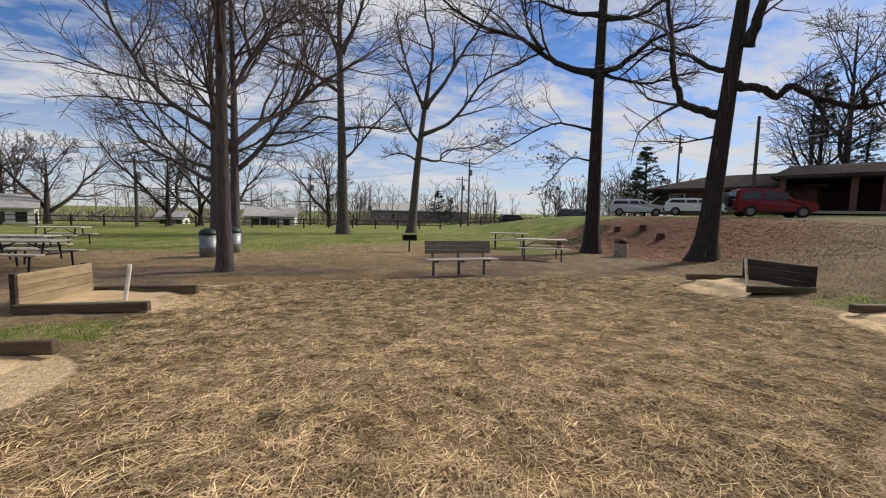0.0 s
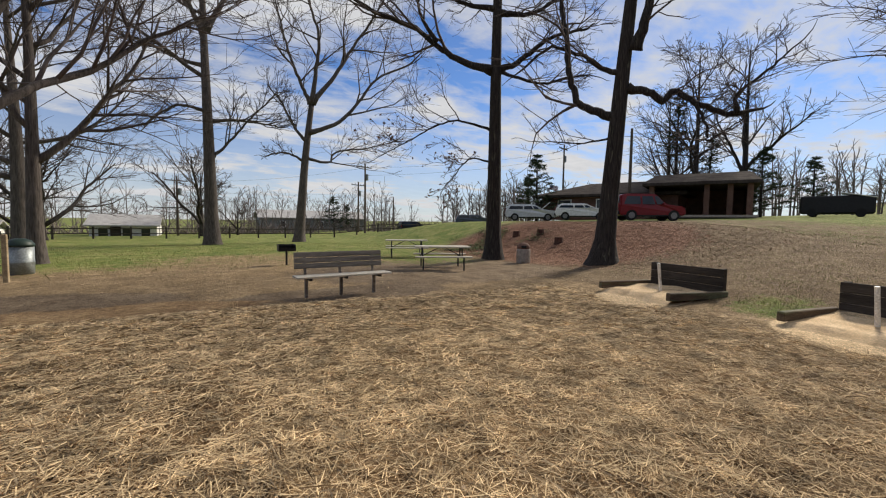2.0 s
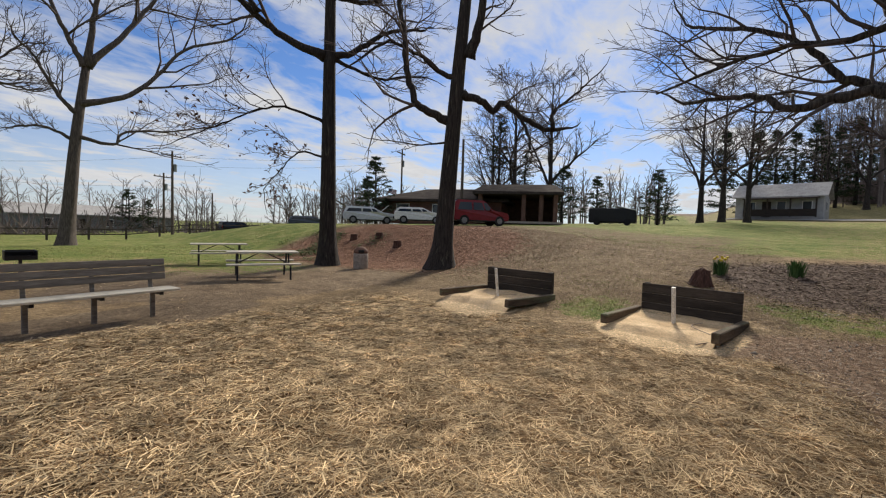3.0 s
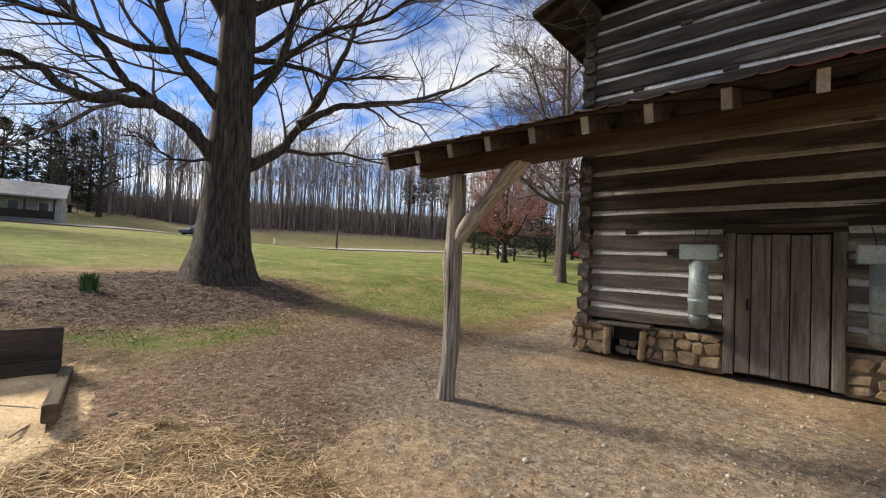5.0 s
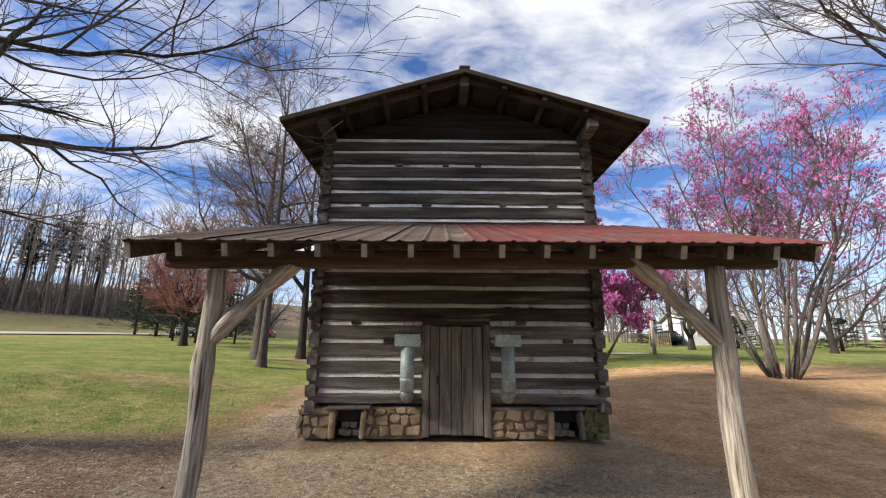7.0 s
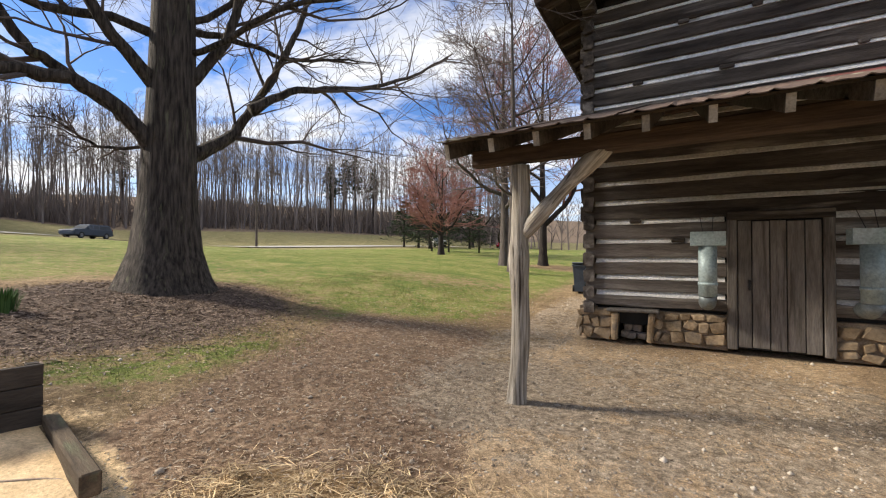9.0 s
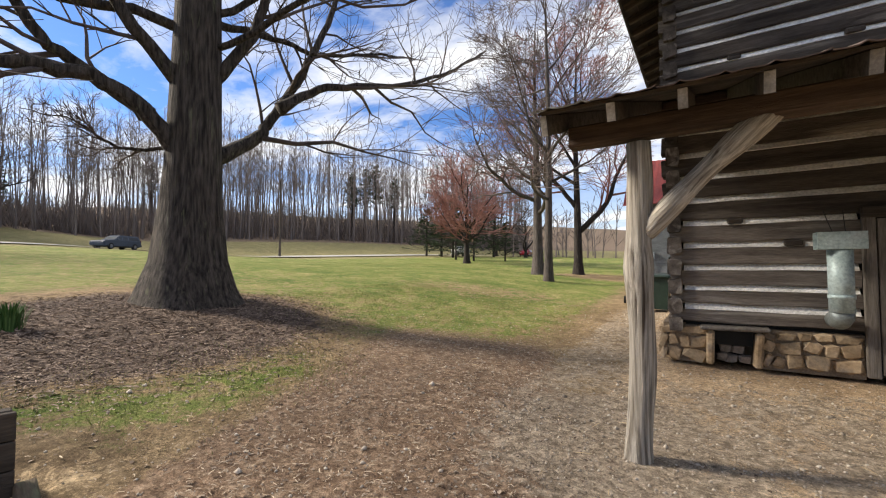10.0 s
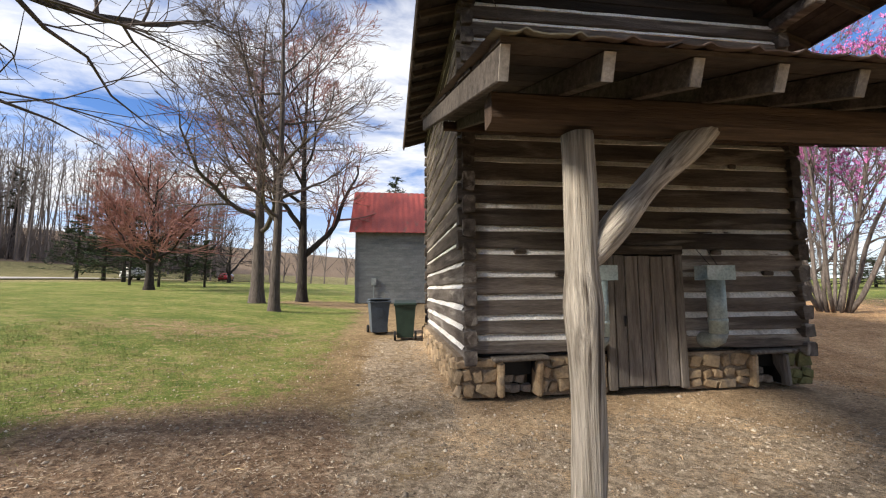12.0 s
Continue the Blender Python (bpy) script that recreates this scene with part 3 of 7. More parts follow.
    c = layer(c, three((0.13, 0.078, 0.042), (0.26, 0.168, 0.086), (0.42, 0.295, 0.16), mixn), "straw")
    c = layer(c, two((0.55, 0.39, 0.22), (0.73, 0.56, 0.35), mixn), "sand", 0.35)
    gr = nt.nodes.new("ShaderNodeMapRange")
    gr.inputs["From Min"].default_value, gr.inputs["From Max"].default_value = 0.28, 0.72
    gr.inputs["To Min"].default_value, gr.inputs["To Max"].default_value = 0.45, 1.55
    nt.links.new(tiny, gr.inputs[0])
    vo = nt.nodes.new("ShaderNodeTexVoronoi")
    vo.inputs["Scale"].default_value = 34
    nt.links.new(co.outputs["Object"], vo.inputs["Vector"])
    vs = nt.nodes.new("ShaderNodeSeparateColor")
    nt.links.new(vo.outputs["Color"], vs.inputs[0])
    vr = nt.nodes.new("ShaderNodeMapRange")
    vr.inputs["To Min"].default_value, vr.inputs["To Max"].default_value = 0.74, 1.32
    nt.links.new(vs.outputs[0], vr.inputs[0])
    gv = nt.nodes.new("ShaderNodeMath"); gv.operation = "MULTIPLY"
    nt.links.new(gr.outputs[0], gv.inputs[0]); nt.links.new(vr.outputs[0], gv.inputs[1])
    sc = nt.nodes.new("ShaderNodeVectorMath"); sc.operation = "SCALE"
    nt.links.new(c, sc.inputs[0]); nt.links.new(gv.outputs[0], sc.inputs["Scale"])
    nt.links.new(sc.outputs[0], b.inputs["Base Color"])
    hsum = nt.nodes.new("ShaderNodeMath"); hsum.operation = "ADD"
    nt.links.new(fine, hsum.inputs[0]); nt.links.new(tiny, hsum.inputs[1])
    bp = nt.nodes.new("ShaderNodeBump")
    bp.inputs["Strength"].default_value, bp.inputs["Distance"].default_value = 0.7, 0.04
    nt.links.new(hsum.outputs[0], bp.inputs["Height"])
    nt.links.new(bp.outputs[0], b.inputs["Normal"])
    return m


gm.materials.append(ground_material())
ground = tagged(new("ground", gm), "park ground of straw mulch, worn dirt, gravel and patchy grass", "ground", kind="structure")


# ---- trees ----
def limb(shape, p, d, length, r0, r1, sides, nseg, wob, lift, rng):
    """One bent, tapering limb. Returns its stations (place, way, radius)."""
    p, d = Vector(p), Vector(d).normalized()
    pts, radii, way = [p.copy()], [r0], [d.copy()]
    for i in range(nseg):
        d = (d + Vector((rng.gauss(0, wob), rng.gauss(0, wob), rng.gauss(0, wob) + lift))).normalized()
        p = p + d * (length / nseg)
        pts.append(p.copy())
        radii.append(r0 + (r1 - r0) * (i + 1) / nseg)
        way.append(d.copy())
    shape.tube(pts, radii, sides, cap=sides > 4)
    return list(zip(pts, way, radii))


def bough(shape, knots, r0, r1, rng):
    """A limb that bends smoothly through a few knots. Returns its stations."""
    ends = [knots[0] * 2 - knots[1], *knots, knots[-1] * 2 - knots[-2]]
    pts = []
    for i in range(1, len(ends) - 2):
        a, b, c, d = ends[i - 1:i + 3]
        for k in range(5):
            t = k / 5
            p = 0.5 * (2 * b + (c - a) * t + (2 * a - 5 * b + 4 * c - d) * t * t + (3 * b - a - 3 * c + d) * t ** 3)
            pts.append(p + Vector((rng.gauss(0, 0.02), rng.gauss(0, 0.02), rng.gauss(0, 0.02))))
    pts.append(knots[-1].copy())
    n = len(pts) - 1
    radii = [(r0 + (r1 - r0) * (i / n) ** 0.7) * (1 + 0.35 * math.exp(-i / 1.2)) for i in range(n + 1)]
    shape.tube(pts, radii, 8)
    way = [(pts[min(i + 1, n)] - pts[max(i - 1, 0)]).normalized() for i in range(n + 1)]
    return list(zip(pts, way, radii))


def turned(d, angle, rng):
    axis = d.orthogonal().normalized()
    axis = Matrix.Rotation(rng.uniform(0, 2 * math.pi), 3, d) @ axis
    return (Matrix.Rotation(angle, 3, axis) @ d).normalized()


def twigs(wood, fine, stations, length, level, rng, P, tips):
    """Side branches along a limb, and theirs in turn."""
    n = P["n"][level]
    for k in range(n):
        u = P["from"][level] + (1 - P["from"][level]) * (k + rng.random()) / n
        i = min(int(u * (len(stations) - 1)), len(stations) - 2)
        w = u * (len(stations) - 1) - i
        p = stations[i][0].lerp(stations[i + 1][0], w)
        d, r = stations[i][1], stations[i][2] * (1 - w) + stations[i + 1][2] * w
        nd = turned(d, radians(rng.uniform(*P["ang"][level])), rng)
        if nd.z < -0.2:
            nd.z *= 0.3
        nl = length * rng.uniform(*P["len"][level]) * (1.15 - 0.55 * u)
        nr = max(min(r * 0.62, nl * 0.015 + P["tip"]), P["tip"])
        last = level == len(P["n"]) - 1
        target = wood if level == 0 else fine
        st = limb(target, p, nd, nl, nr, P["tip"] * (0.8 if last else 1.0), P["sides"][level], P["seg"][level], P["wob"], P["lift"], rng)
        if last:
            tips.append(st[-1][0])
        else:
            twigs(wood, fine, st, nl, level + 1, rng, P, tips)


TREE = {"n": (11, 8, 6, 4), "from": (0.35, 0.2, 0.15, 0.1), "ang": ((35, 70), (25, 60), (25, 60), (20, 55)), "len": ((0.30, 0.50), (0.4, 0.7), (0.4, 0.7), (0.4, 0.8)),
        "sides": (7, 5, 3, 3), "seg": (8, 5, 3, 2), "wob": 0.13, "lift": 0.05, "tip": 0.008}


def bare_tree(name, label, at, tall, r, seed, lean=(0, 0), limbs=(), flare=1.5, bark=None, twig=None, trunk_to=1.0, top_r=0.1, group="", face=0.0, boughs=(), **change):
    rng = random.Random(seed)
    P = {**TREE, **change}
    wood, fine, tips = Shape(), Shape(), []
    pts, radii, way = [], [], []
    n = 16
    x, y = 0.0, 0.0
    for i in range(n + 1):
        u = i / n
        z = tall * trunk_to * u
        x = lean[0] * u * tall + 0.10 * math.sin(u * 5 + seed) * u
        y = lean[1] * u * tall + 0.10 * math.cos(u * 4 + seed) * u
        pts.append(Vector((x, y, z - 0.15)))
        radii.append(r * (1 - (1 - top_r) * u ** 0.9) * (1 + (flare - 1) * math.exp(-max(0, z) / (r * 1.3))))
    for i in range(n + 1):
        way.append((pts[min(i + 1, n)] - pts[max(i - 1, 0)]).normalized())
    fl = [Vector(p) for p in pts]
    cuts = [0.0, 0.08, 0.18, 0.3, 0.45, 0.65]
    ins = [fl[0].lerp(fl[1], c) for c in cuts]
    rr = [r * (1 + (flare - 1) * math.exp(-c * tall * trunk_to / n / (r * 1.3))) for c in cuts]
    k0 = len(wood.v)
    wood.tube(ins + fl[1:], rr + radii[1:], 14)
    for i in range(k0, len(wood.v)):
        vx, vy, vz = wood.v[i]
        k = 1 + 0.07 * math.sin(5 * math.atan2(vy, vx) + seed) * math.exp(-max(0, vz) / (r * 4)) + 0.04 * noise.noise((vx * 3, vy * 3, vz * 0.8 + seed))
        wood.v[i] = (vx * k if vz < r * 4 else vx, vy * k if vz < r * 4 else vy, vz)
    stations = list(zip(pts, way, radii))
    twigs(wood, fine, stations, tall, 0, rng, P, tips)
    for z, az, el, length, lr in limbs:
        u = z / (tall * trunk_to)
        i = min(int(u * n), n - 1)
        p = pts[i].lerp(pts[i + 1], u * n - i)
        d = Vector((math.cos(radians(az)) * math.cos(radians(el)), math.sin(radians(az)) * math.cos(radians(el)), math.sin(radians(el))))
        st = limb(wood, p, d, length, lr, lr * 0.25, 8, 12, P["wob"] * 1.15, P["lift"], rng)
        twigs(wood, fine, st, length, 1, rng, {**P, "n": (0, P["n"][1] + 5, *P["n"][2:])}, tips)
    # boughs: bent paths of (reach, height) across the way that the tree faces
    for r0, r1, path in boughs:
        knots, drift = [], 0.0
        for k, (reach, z) in enumerate(path):
            drift += rng.uniform(-0.25, 0.25) * (0 if k == 0 else math.dist(path[k], path[k - 1]))
            a = radians(face)
            knots.append(Vector((math.cos(a) * reach - math.sin(a) * drift, math.sin(a) * reach + math.cos(a) * drift, z)))
        st = bough(wood, knots, r0, r1, rng)
        span = sum(math.dist(a, b) for a, b in zip(path, path[1:]))
        twigs(wood, fine, st, max(span, 2.5) * 0.9, 1, rng, {**P, "n": (0, P["n"][1] + 3, *P["n"][2:])}, tips)
        limb(wood, st[-1][0], st[-1][1], max(1.0, span * 0.3), r1, P["tip"], 5, 6, P["wob"], P["lift"], rng)
    ob = thing(name, label, "tree", at, group=group)
    part("trunk", wood, bark or M_BARK, ob, smooth=True)
    part("crown", fine, twig or M_TWIG, ob, smooth=True)
    return ob, tips


def stand(x, y, dz=0.0):
    return (x, y, ground_z(x, y) + dz)

# ---- log barn ----
X0, X1, YF, YB = 1.50, 7.22, -3.63, -9.6      # outer faces of the log walls
LOW, COURSES = 0.66, 17
JOINT = (0.66, 0.932, 1.22, 1.525, 1.861, 2.198, 2.549, 2.90, 3.26, 3.615, 3.97, 4.325, 4.647, 4.953, 5.248, 5.548, 5.871, 6.141)
SIDE_JOINT = (0.50, *((a + b) / 2 for a, b in zip(JOINT, JOINT[1:])), 6.30)
barn = thing("log_barn", "two-storey weathered log barn with pale chinking on fieldstone footing", "barn")


def log_shape(length, tall, thick, seed, hewn=0.5):
    """A hewn log along x, with wany edges and a slight bow."""
    rng = random.Random(seed)
    s = Shape()
    n, ring = 26, []
    sec = [(-0.5, -0.42), (-0.42, -0.5), (0.36, -0.5), (0.5, -0.36), (0.5, 0.34), (0.38, 0.5), (-0.4, 0.5), (-0.5, 0.42)]
    for i in range(n + 1):
        x = -length / 2 + length * i / n
        a = 0.018 * noise.noise((x * 0.8, seed * 3.1, 0)) 
        for j, (cy, cz) in enumerate(sec):
            wy = 0.016 * noise.noise((x * 2.1, j * 1.7, seed * 2.3))
            wz = 0.022 * noise.noise((x * 1.6, j * 1.3 + 9, seed * 1.9))
            e = 0.012 * rng.uniform(-1, 1) if i in (0, n) else 0
            s.v.append((x + e, cy * thick + wy, cz * tall + wz + a))
    k = len(sec)
    for i in range(n):
        for j in range(k):
            s.f.append((i * k + j, i * k + (j + 1) % k, (i + 1) * k + (j + 1) % k, (i + 1) * k + j))
    s.f.append(tuple(reversed(range(k))))
    s.f.append(tuple(n * k + j for j in range(k)))
    return s


def chink_strip(length, seed, gap):
    """Mortar between two courses along x: it slopes out towards its foot."""
    s = Shape()
    n = int(length / 0.09)
    for i in range(n + 1):
        x = -length / 2 + length * i / n
        w = 0.013 * noise.noise((x * 2.2, seed, 4)) + 0.006 * noise.noise((x * 9, seed, 1))
        g = gap / 2 + 0.012 * noise.noise((x * 1.5, seed, 7))
        s.v += [(x, 0.05, -g - 0.03), (x, -0.046 + w, -g - 0.006), (x, 0.03 + w, g + 0.02), (x, 0.07, g + 0.03)]
    for i in range(n):
        for j in range(3):
            s.f.append((i * 4 + j, (i + 1) * 4 + j, (i + 1) * 4 + j + 1, i * 4 + j + 1))
    return s


WALLS = (("front_wall", (X0 + X1) / 2, YF - 0.09, 0, X1 - X0 + 0.12, 0.0), ("back_wall", (X0 + X1) / 2, YB + 0.09, 180, X1 - X0 + 0.12, 0.0),
         ("east_wall", X1 - 0.09, (YF + YB) / 2, -90, YF - YB + 0.16, 0.5), ("west_wall", X0 + 0.09, (YF + YB) / 2, 90, YF - YB + 0.16, 0.5))
GAP = 0.078
walls = {}
for wall_name, cx, cy, turn, length, shift in WALLS:
    # inner panel that the logs lie against; the face points along -y of its own space before the turn
    face_turn = turn + 180
    panel = Shape()
    joint = SIDE_JOINT if shift else JOINT
    top = joint[-1]
    if wall_name == "front_wall":
        for bx, bw, z0, z1 in ((-1.43, 2.8, LOW - 0.3, top), (1.43, 2.8, LOW - 0.3, top)):
            panel.box((bw, 0.05, z1 - z0), (bx, 0.10, (z0 + z1) / 2))
    else:
        panel.box((length - 0.5, 0.05, top - LOW + 0.2), (0, 0.10, (top + LOW - 0.2) / 2))
    wall = part(wall_name, panel, M_BLACK, barn, at=pose(cx, cy, 0, 0, 0, face_turn))
    walls[wall_name] = wall
    for i in range(COURSES + (1 if shift else 0)):
        z, tall_ = (joint[i] + joint[i + 1]) / 2, joint[i + 1] - joint[i]
        cuts = [(0, length)]
        if wall_name == "front_wall" and z < 2.18:
            cuts = [(-1.77 + 0.02, 2.16), (1.72, 2.2)]
        for c0, ln in cuts:
            sh = log_shape(ln, tall_ - GAP, 0.19, i * 7 + len(wall_name) + int(c0 * 3))
            # Lowest five courses, except at the back, take the lighter grey log.
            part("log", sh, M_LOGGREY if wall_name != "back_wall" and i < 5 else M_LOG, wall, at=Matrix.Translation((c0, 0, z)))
            if i < COURSES:
                strip = chink_strip(ln - 0.36 if len(cuts) == 1 else ln - 0.2, i * 3.3 + turn * 0.1 + c0, GAP)
                mid = c0 + (0 if len(cuts) == 1 else (0.08 if c0 > 0 else -0.08) * -1)
                part("chinking", strip, M_CHINK, wall, "pale lime chinking", at=Matrix.Translation((mid, -0.055, joint[i + 1])))

# pegs and short chocks set in the joints
for px, k in ((5.7, 3), (6.35, 4), (4.75, 4), (3.1, 4), (2.2, 3), (5.0, 11), (3.4, 11), (2.35, 11), (6.3, 11), (4.6, 14), (3.9, 14), (5.6, 14), (2.7, 8), (3.6, 8)):
    part("chock", Shape().box((0.16 + 0.05 * math.sin(px * 9), 0.07, 0.075), bevel=0.015), M_LOG, barn, at=pose(px, YF - 0.0, JOINT[k + 1], 0, 0, 6))

# gable ends: boards laid level, overhang shade put into their near-black colour
APEX, EAVE, ROOF_X0, ROOF_X1 = 7.28, 6.13, 0.56, 7.90
RIDGE_X = (ROOF_X0 + ROOF_X1) / 2


def roof_z(x):
    return APEX - (APEX - EAVE) * abs(x - RIDGE_X) / (ROOF_X1 - RIDGE_X)


for gy_, nm in ((YF - 0.10, "gable"), (YB + 0.10, "gable")):
    g = part(nm, Shape().prism([(X0 + 0.15, 6.0), (X1 - 0.15, 6.0), (X1 - 0.15, roof_z(X1 - 0.15) - 0.2), (RIDGE_X, APEX - 0.2), (X0 + 0.15, roof_z(X0 + 0.15) - 0.2)], gy_ - 0.03, gy_ + 0.02), M_BLACK, barn, "gable coloured near-black for the overhang's shade")
    z = 6.19
    k = 0
    while z < APEX - 0.28:
        half = (RIDGE_X - X0 - 0.1) if z + 0.1 < roof_z(X0 + 0.15) - 0.15 else max(0.1, (APEX - 0.24 - z) / ((APEX - EAVE) / (ROOF_X1 - RIDGE_X)))
        half = min(half, RIDGE_X - X0 - 0.1)
        off = 0.04 * math.sin(k * 2.7)
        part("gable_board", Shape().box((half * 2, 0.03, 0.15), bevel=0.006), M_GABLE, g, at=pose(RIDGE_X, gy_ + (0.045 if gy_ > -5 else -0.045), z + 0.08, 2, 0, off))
        z += 0.155
        k += 1

# main roof: two slopes with sheathing boards, rafters, purlin ends, rake and fascia boards
Y_FRONT, Y_REAR = -2.74, -10.45
slope = math.degrees(math.atan2(APEX - EAVE, ROOF_X1 - RIDGE_X))
run = math.hypot(APEX - EAVE, ROOF_X1 - RIDGE_X)
roof = part("roof", Shape().box((0.22, Y_FRONT - Y_REAR + 0.04, 0.05), (RIDGE_X, (Y_FRONT + Y_REAR) / 2, APEX + 0.05), bevel=0.015), M_TIN, barn, "brown tin gable roof with wide overhang")
for sgn in (1, -1):
    mid = (RIDGE_X + sgn * (ROOF_X1 - RIDGE_X) / 2, (Y_FRONT + Y_REAR) / 2, (APEX + EAVE) / 2)
    tin = Shape()
    n = 60
    for i in range(n + 1):
        y = Y_FRONT + (Y_REAR - Y_FRONT) * i / n
        zz = 0.012 if i % 2 else -0.006
        tin.v += [(0, y - mid[1], zz), (run, y - mid[1], zz), (0, y - mid[1], zz - 0.012), (run, y - mid[1], zz - 0.012)]
    for i in range(n):
        a, b = i * 4, i * 4 + 4
        tin.f += [(a, a + 1, b + 1, b), (a + 2, b + 2, b + 3, a + 3), (a + 1, a + 3, b + 3, b + 1), (a, b, b + 2, a + 2)]
    tin.f += [(0, 2, 3, 1), (n * 4, n * 4 + 1, n * 4 + 3, n * 4 + 2)]
    part("tin_sheet", tin, M_TIN, roof, at=pose(RIDGE_X, mid[1], APEX + 0.03, 0, slope if sgn > 0 else 180 - slope, 0) if sgn > 0 else pose(RIDGE_X, mid[1], APEX + 0.03, 0, 0, 180) @ pose(0, 0, 0, 0, slope, 0))
    base = pose(RIDGE_X, 0, APEX, 0, 0, 0 if sgn > 0 else 180) @ pose(0, 0, 0, 0, slope, 0)
    ys = 1 if sgn > 0 else -1
    # sheathing boards run along the ridge and show from below, colour darkened for shade
    nb = 15
    for i in range(nb):
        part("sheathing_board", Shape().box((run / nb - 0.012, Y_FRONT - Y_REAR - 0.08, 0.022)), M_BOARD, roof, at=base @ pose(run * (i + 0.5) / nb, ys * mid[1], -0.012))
    for i in range(16):
        y = Y_FRONT - 0.25 - i * 0.47
        if i < 1 or y < YF - 0.3:
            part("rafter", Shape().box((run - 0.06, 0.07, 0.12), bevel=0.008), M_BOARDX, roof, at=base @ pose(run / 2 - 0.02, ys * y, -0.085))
    part("rake_board", Shape().box((run, 0.035, 0.10), bevel=0.006), M_BOARDX, roof, at=base @ pose(run / 2, ys * (Y_FRONT - 0.01), -0.03))
    part("fascia_board", Shape().box((0.035, Y_FRONT - Y_REAR, 0.10), bevel=0.006), M_BOARDX, roof, at=base @ pose(run - 0.01, ys * mid[1], -0.04))
    for d in (0.9, 1.75, 2.6):
        part("lookout", Shape().box((0.11, 1.15, 0.13), bevel=0.012), M_BOARD, roof, at=base @ pose(d, ys * (Y_FRONT - 0.62), -0.10))
    part("wall_plate", Shape().box((0.22, Y_FRONT - Y_REAR - 0.3, 0.2), bevel=0.02), M_LOG, barn, at=pose(X1 - 0.12 if sgn > 0 else X0 + 0.12, mid[1], roof_z(X1 - 0.1) - 0.2))
part("ridge_beam", Shape().box((0.2, Y_FRONT - Y_REAR - 0.25, 0.22), bevel=0.02), M_LOG, barn, at=pose(RIDGE_X, (Y_FRONT + Y_REAR) / 2, APEX - 0.18))

# door of upright planks in a plank frame
door = part("plank_door", Shape().box((1.02, 0.03, 2.0), (0, -0.04, 1.0)), M_BLACK, barn, "closed grey-brown plank door", at=pose(4.38, YF + 0.03, 0.14))
for i, wd in enumerate((0.19, 0.21, 0.2, 0.22, 0.18)):
    x = (-0.5, -0.308, -0.096, 0.106, 0.328)[i] + wd / 2
    part("plank", Shape().box((wd - 0.012, 0.032, 1.98 - 0.02 * (i % 2)), bevel=0.006), M_DOOR, door, at=pose(x, 0, 1.0 + 0.004 * i))
for x, wd, h in ((-0.58, 0.13, 2.06), (0.58, 0.13, 2.06)):
    part("door_post", Shape().box((wd, 0.07, h), bevel=0.012), M_DOOR, door, at=pose(x, -0.01, h / 2 - 0.02))
part("lintel", Shape().box((1.3, 0.09, 0.14), bevel=0.015), M_LOG, door, at=pose(0, 0.0, 2.09))
part("latch", Shape().box((0.03, 0.03, 0.16), bevel=0.006), M_STEEL, door, "iron pull", at=pose(0.36, 0.035, 1.0))


def vent_pipe(x):
    v = part("vent_pipe", Shape().tube([(0, 0, 0.0), (0, 0, 0.81)], [0.125, 0.125], 24), M_VENT, barn, "grey galvanised stove vent with a square cross cap", at=pose(x, YF + 0.34, 0.96), smooth=True)
    part("collar", Shape().tube([(0, 0, 0.17), (0, 0, 0.22)], [0.133, 0.133], 24), M_VENT, v, smooth=True)
    part("elbow", Shape().tube([(0, 0, 0.02), (0, -0.03, -0.06), (0, -0.12, -0.11), (0, -0.32, -0.12)], [0.122, 0.122, 0.118, 0.115], 18), M_GALV, v, "dull lower elbow", smooth=True)
    t = Shape()
    for z in (-0.104, 0.104):
        t.box((0.46, 0.27, 0.008), (0, 0, z), bevel=0.002)
    for y in (-0.132, 0.132):
        t.box((0.46, 0.006, 0.2), (0, y, 0), bevel=0.002)
    part("cross_cap", t, M_VENT, v, "open-ended sheet metal box cap", at=pose(0, 0, 0.9))
    for sx in (-0.06, 0.06):
        part("hanger_wire", Shape().tube([(sx, 0, 1.0), (sx * 1.6, -0.27, 1.32)], [0.005, 0.005], 5), M_STEEL, v)
    return v


vent_pipe(5.30)
vent_pipe(3.44)

# fieldstone footing: laid stones with a clay core, two fire openings under slab lintels
foot = part("stone_footing", Shape().box((X1 - X0 - 1.9, 0.1, 0.52), ((X0 + X1) / 2, YF - 0.42, 0.36)), M_MORTAR, barn, "rough fieldstone footing with two fire openings")
core = Shape()
for a, b in ((X1 - 0.02, 6.70), (6.08, 5.02), (3.74, 2.66), (2.02, X0 + 0.02)):
    core.box((a - b, 0.22, 0.56), ((a + b) / 2, YF - 0.14, 0.36))
core.box((0.30, YF - YB - 0.1, 0.52), (X1 - 0.06, (YF + YB) / 2, 0.40)).box((0.22, YF - YB - 0.3, 0.5), (X0 + 0.14, (YF + YB) / 2, 0.40))
core.box((X1 - X0, 0.22, 0.5), ((X0 + X1) / 2, YB + 0.14, 0.5))
part("mortar", core, M_MORTAR, foot)
srng = random.Random(5)


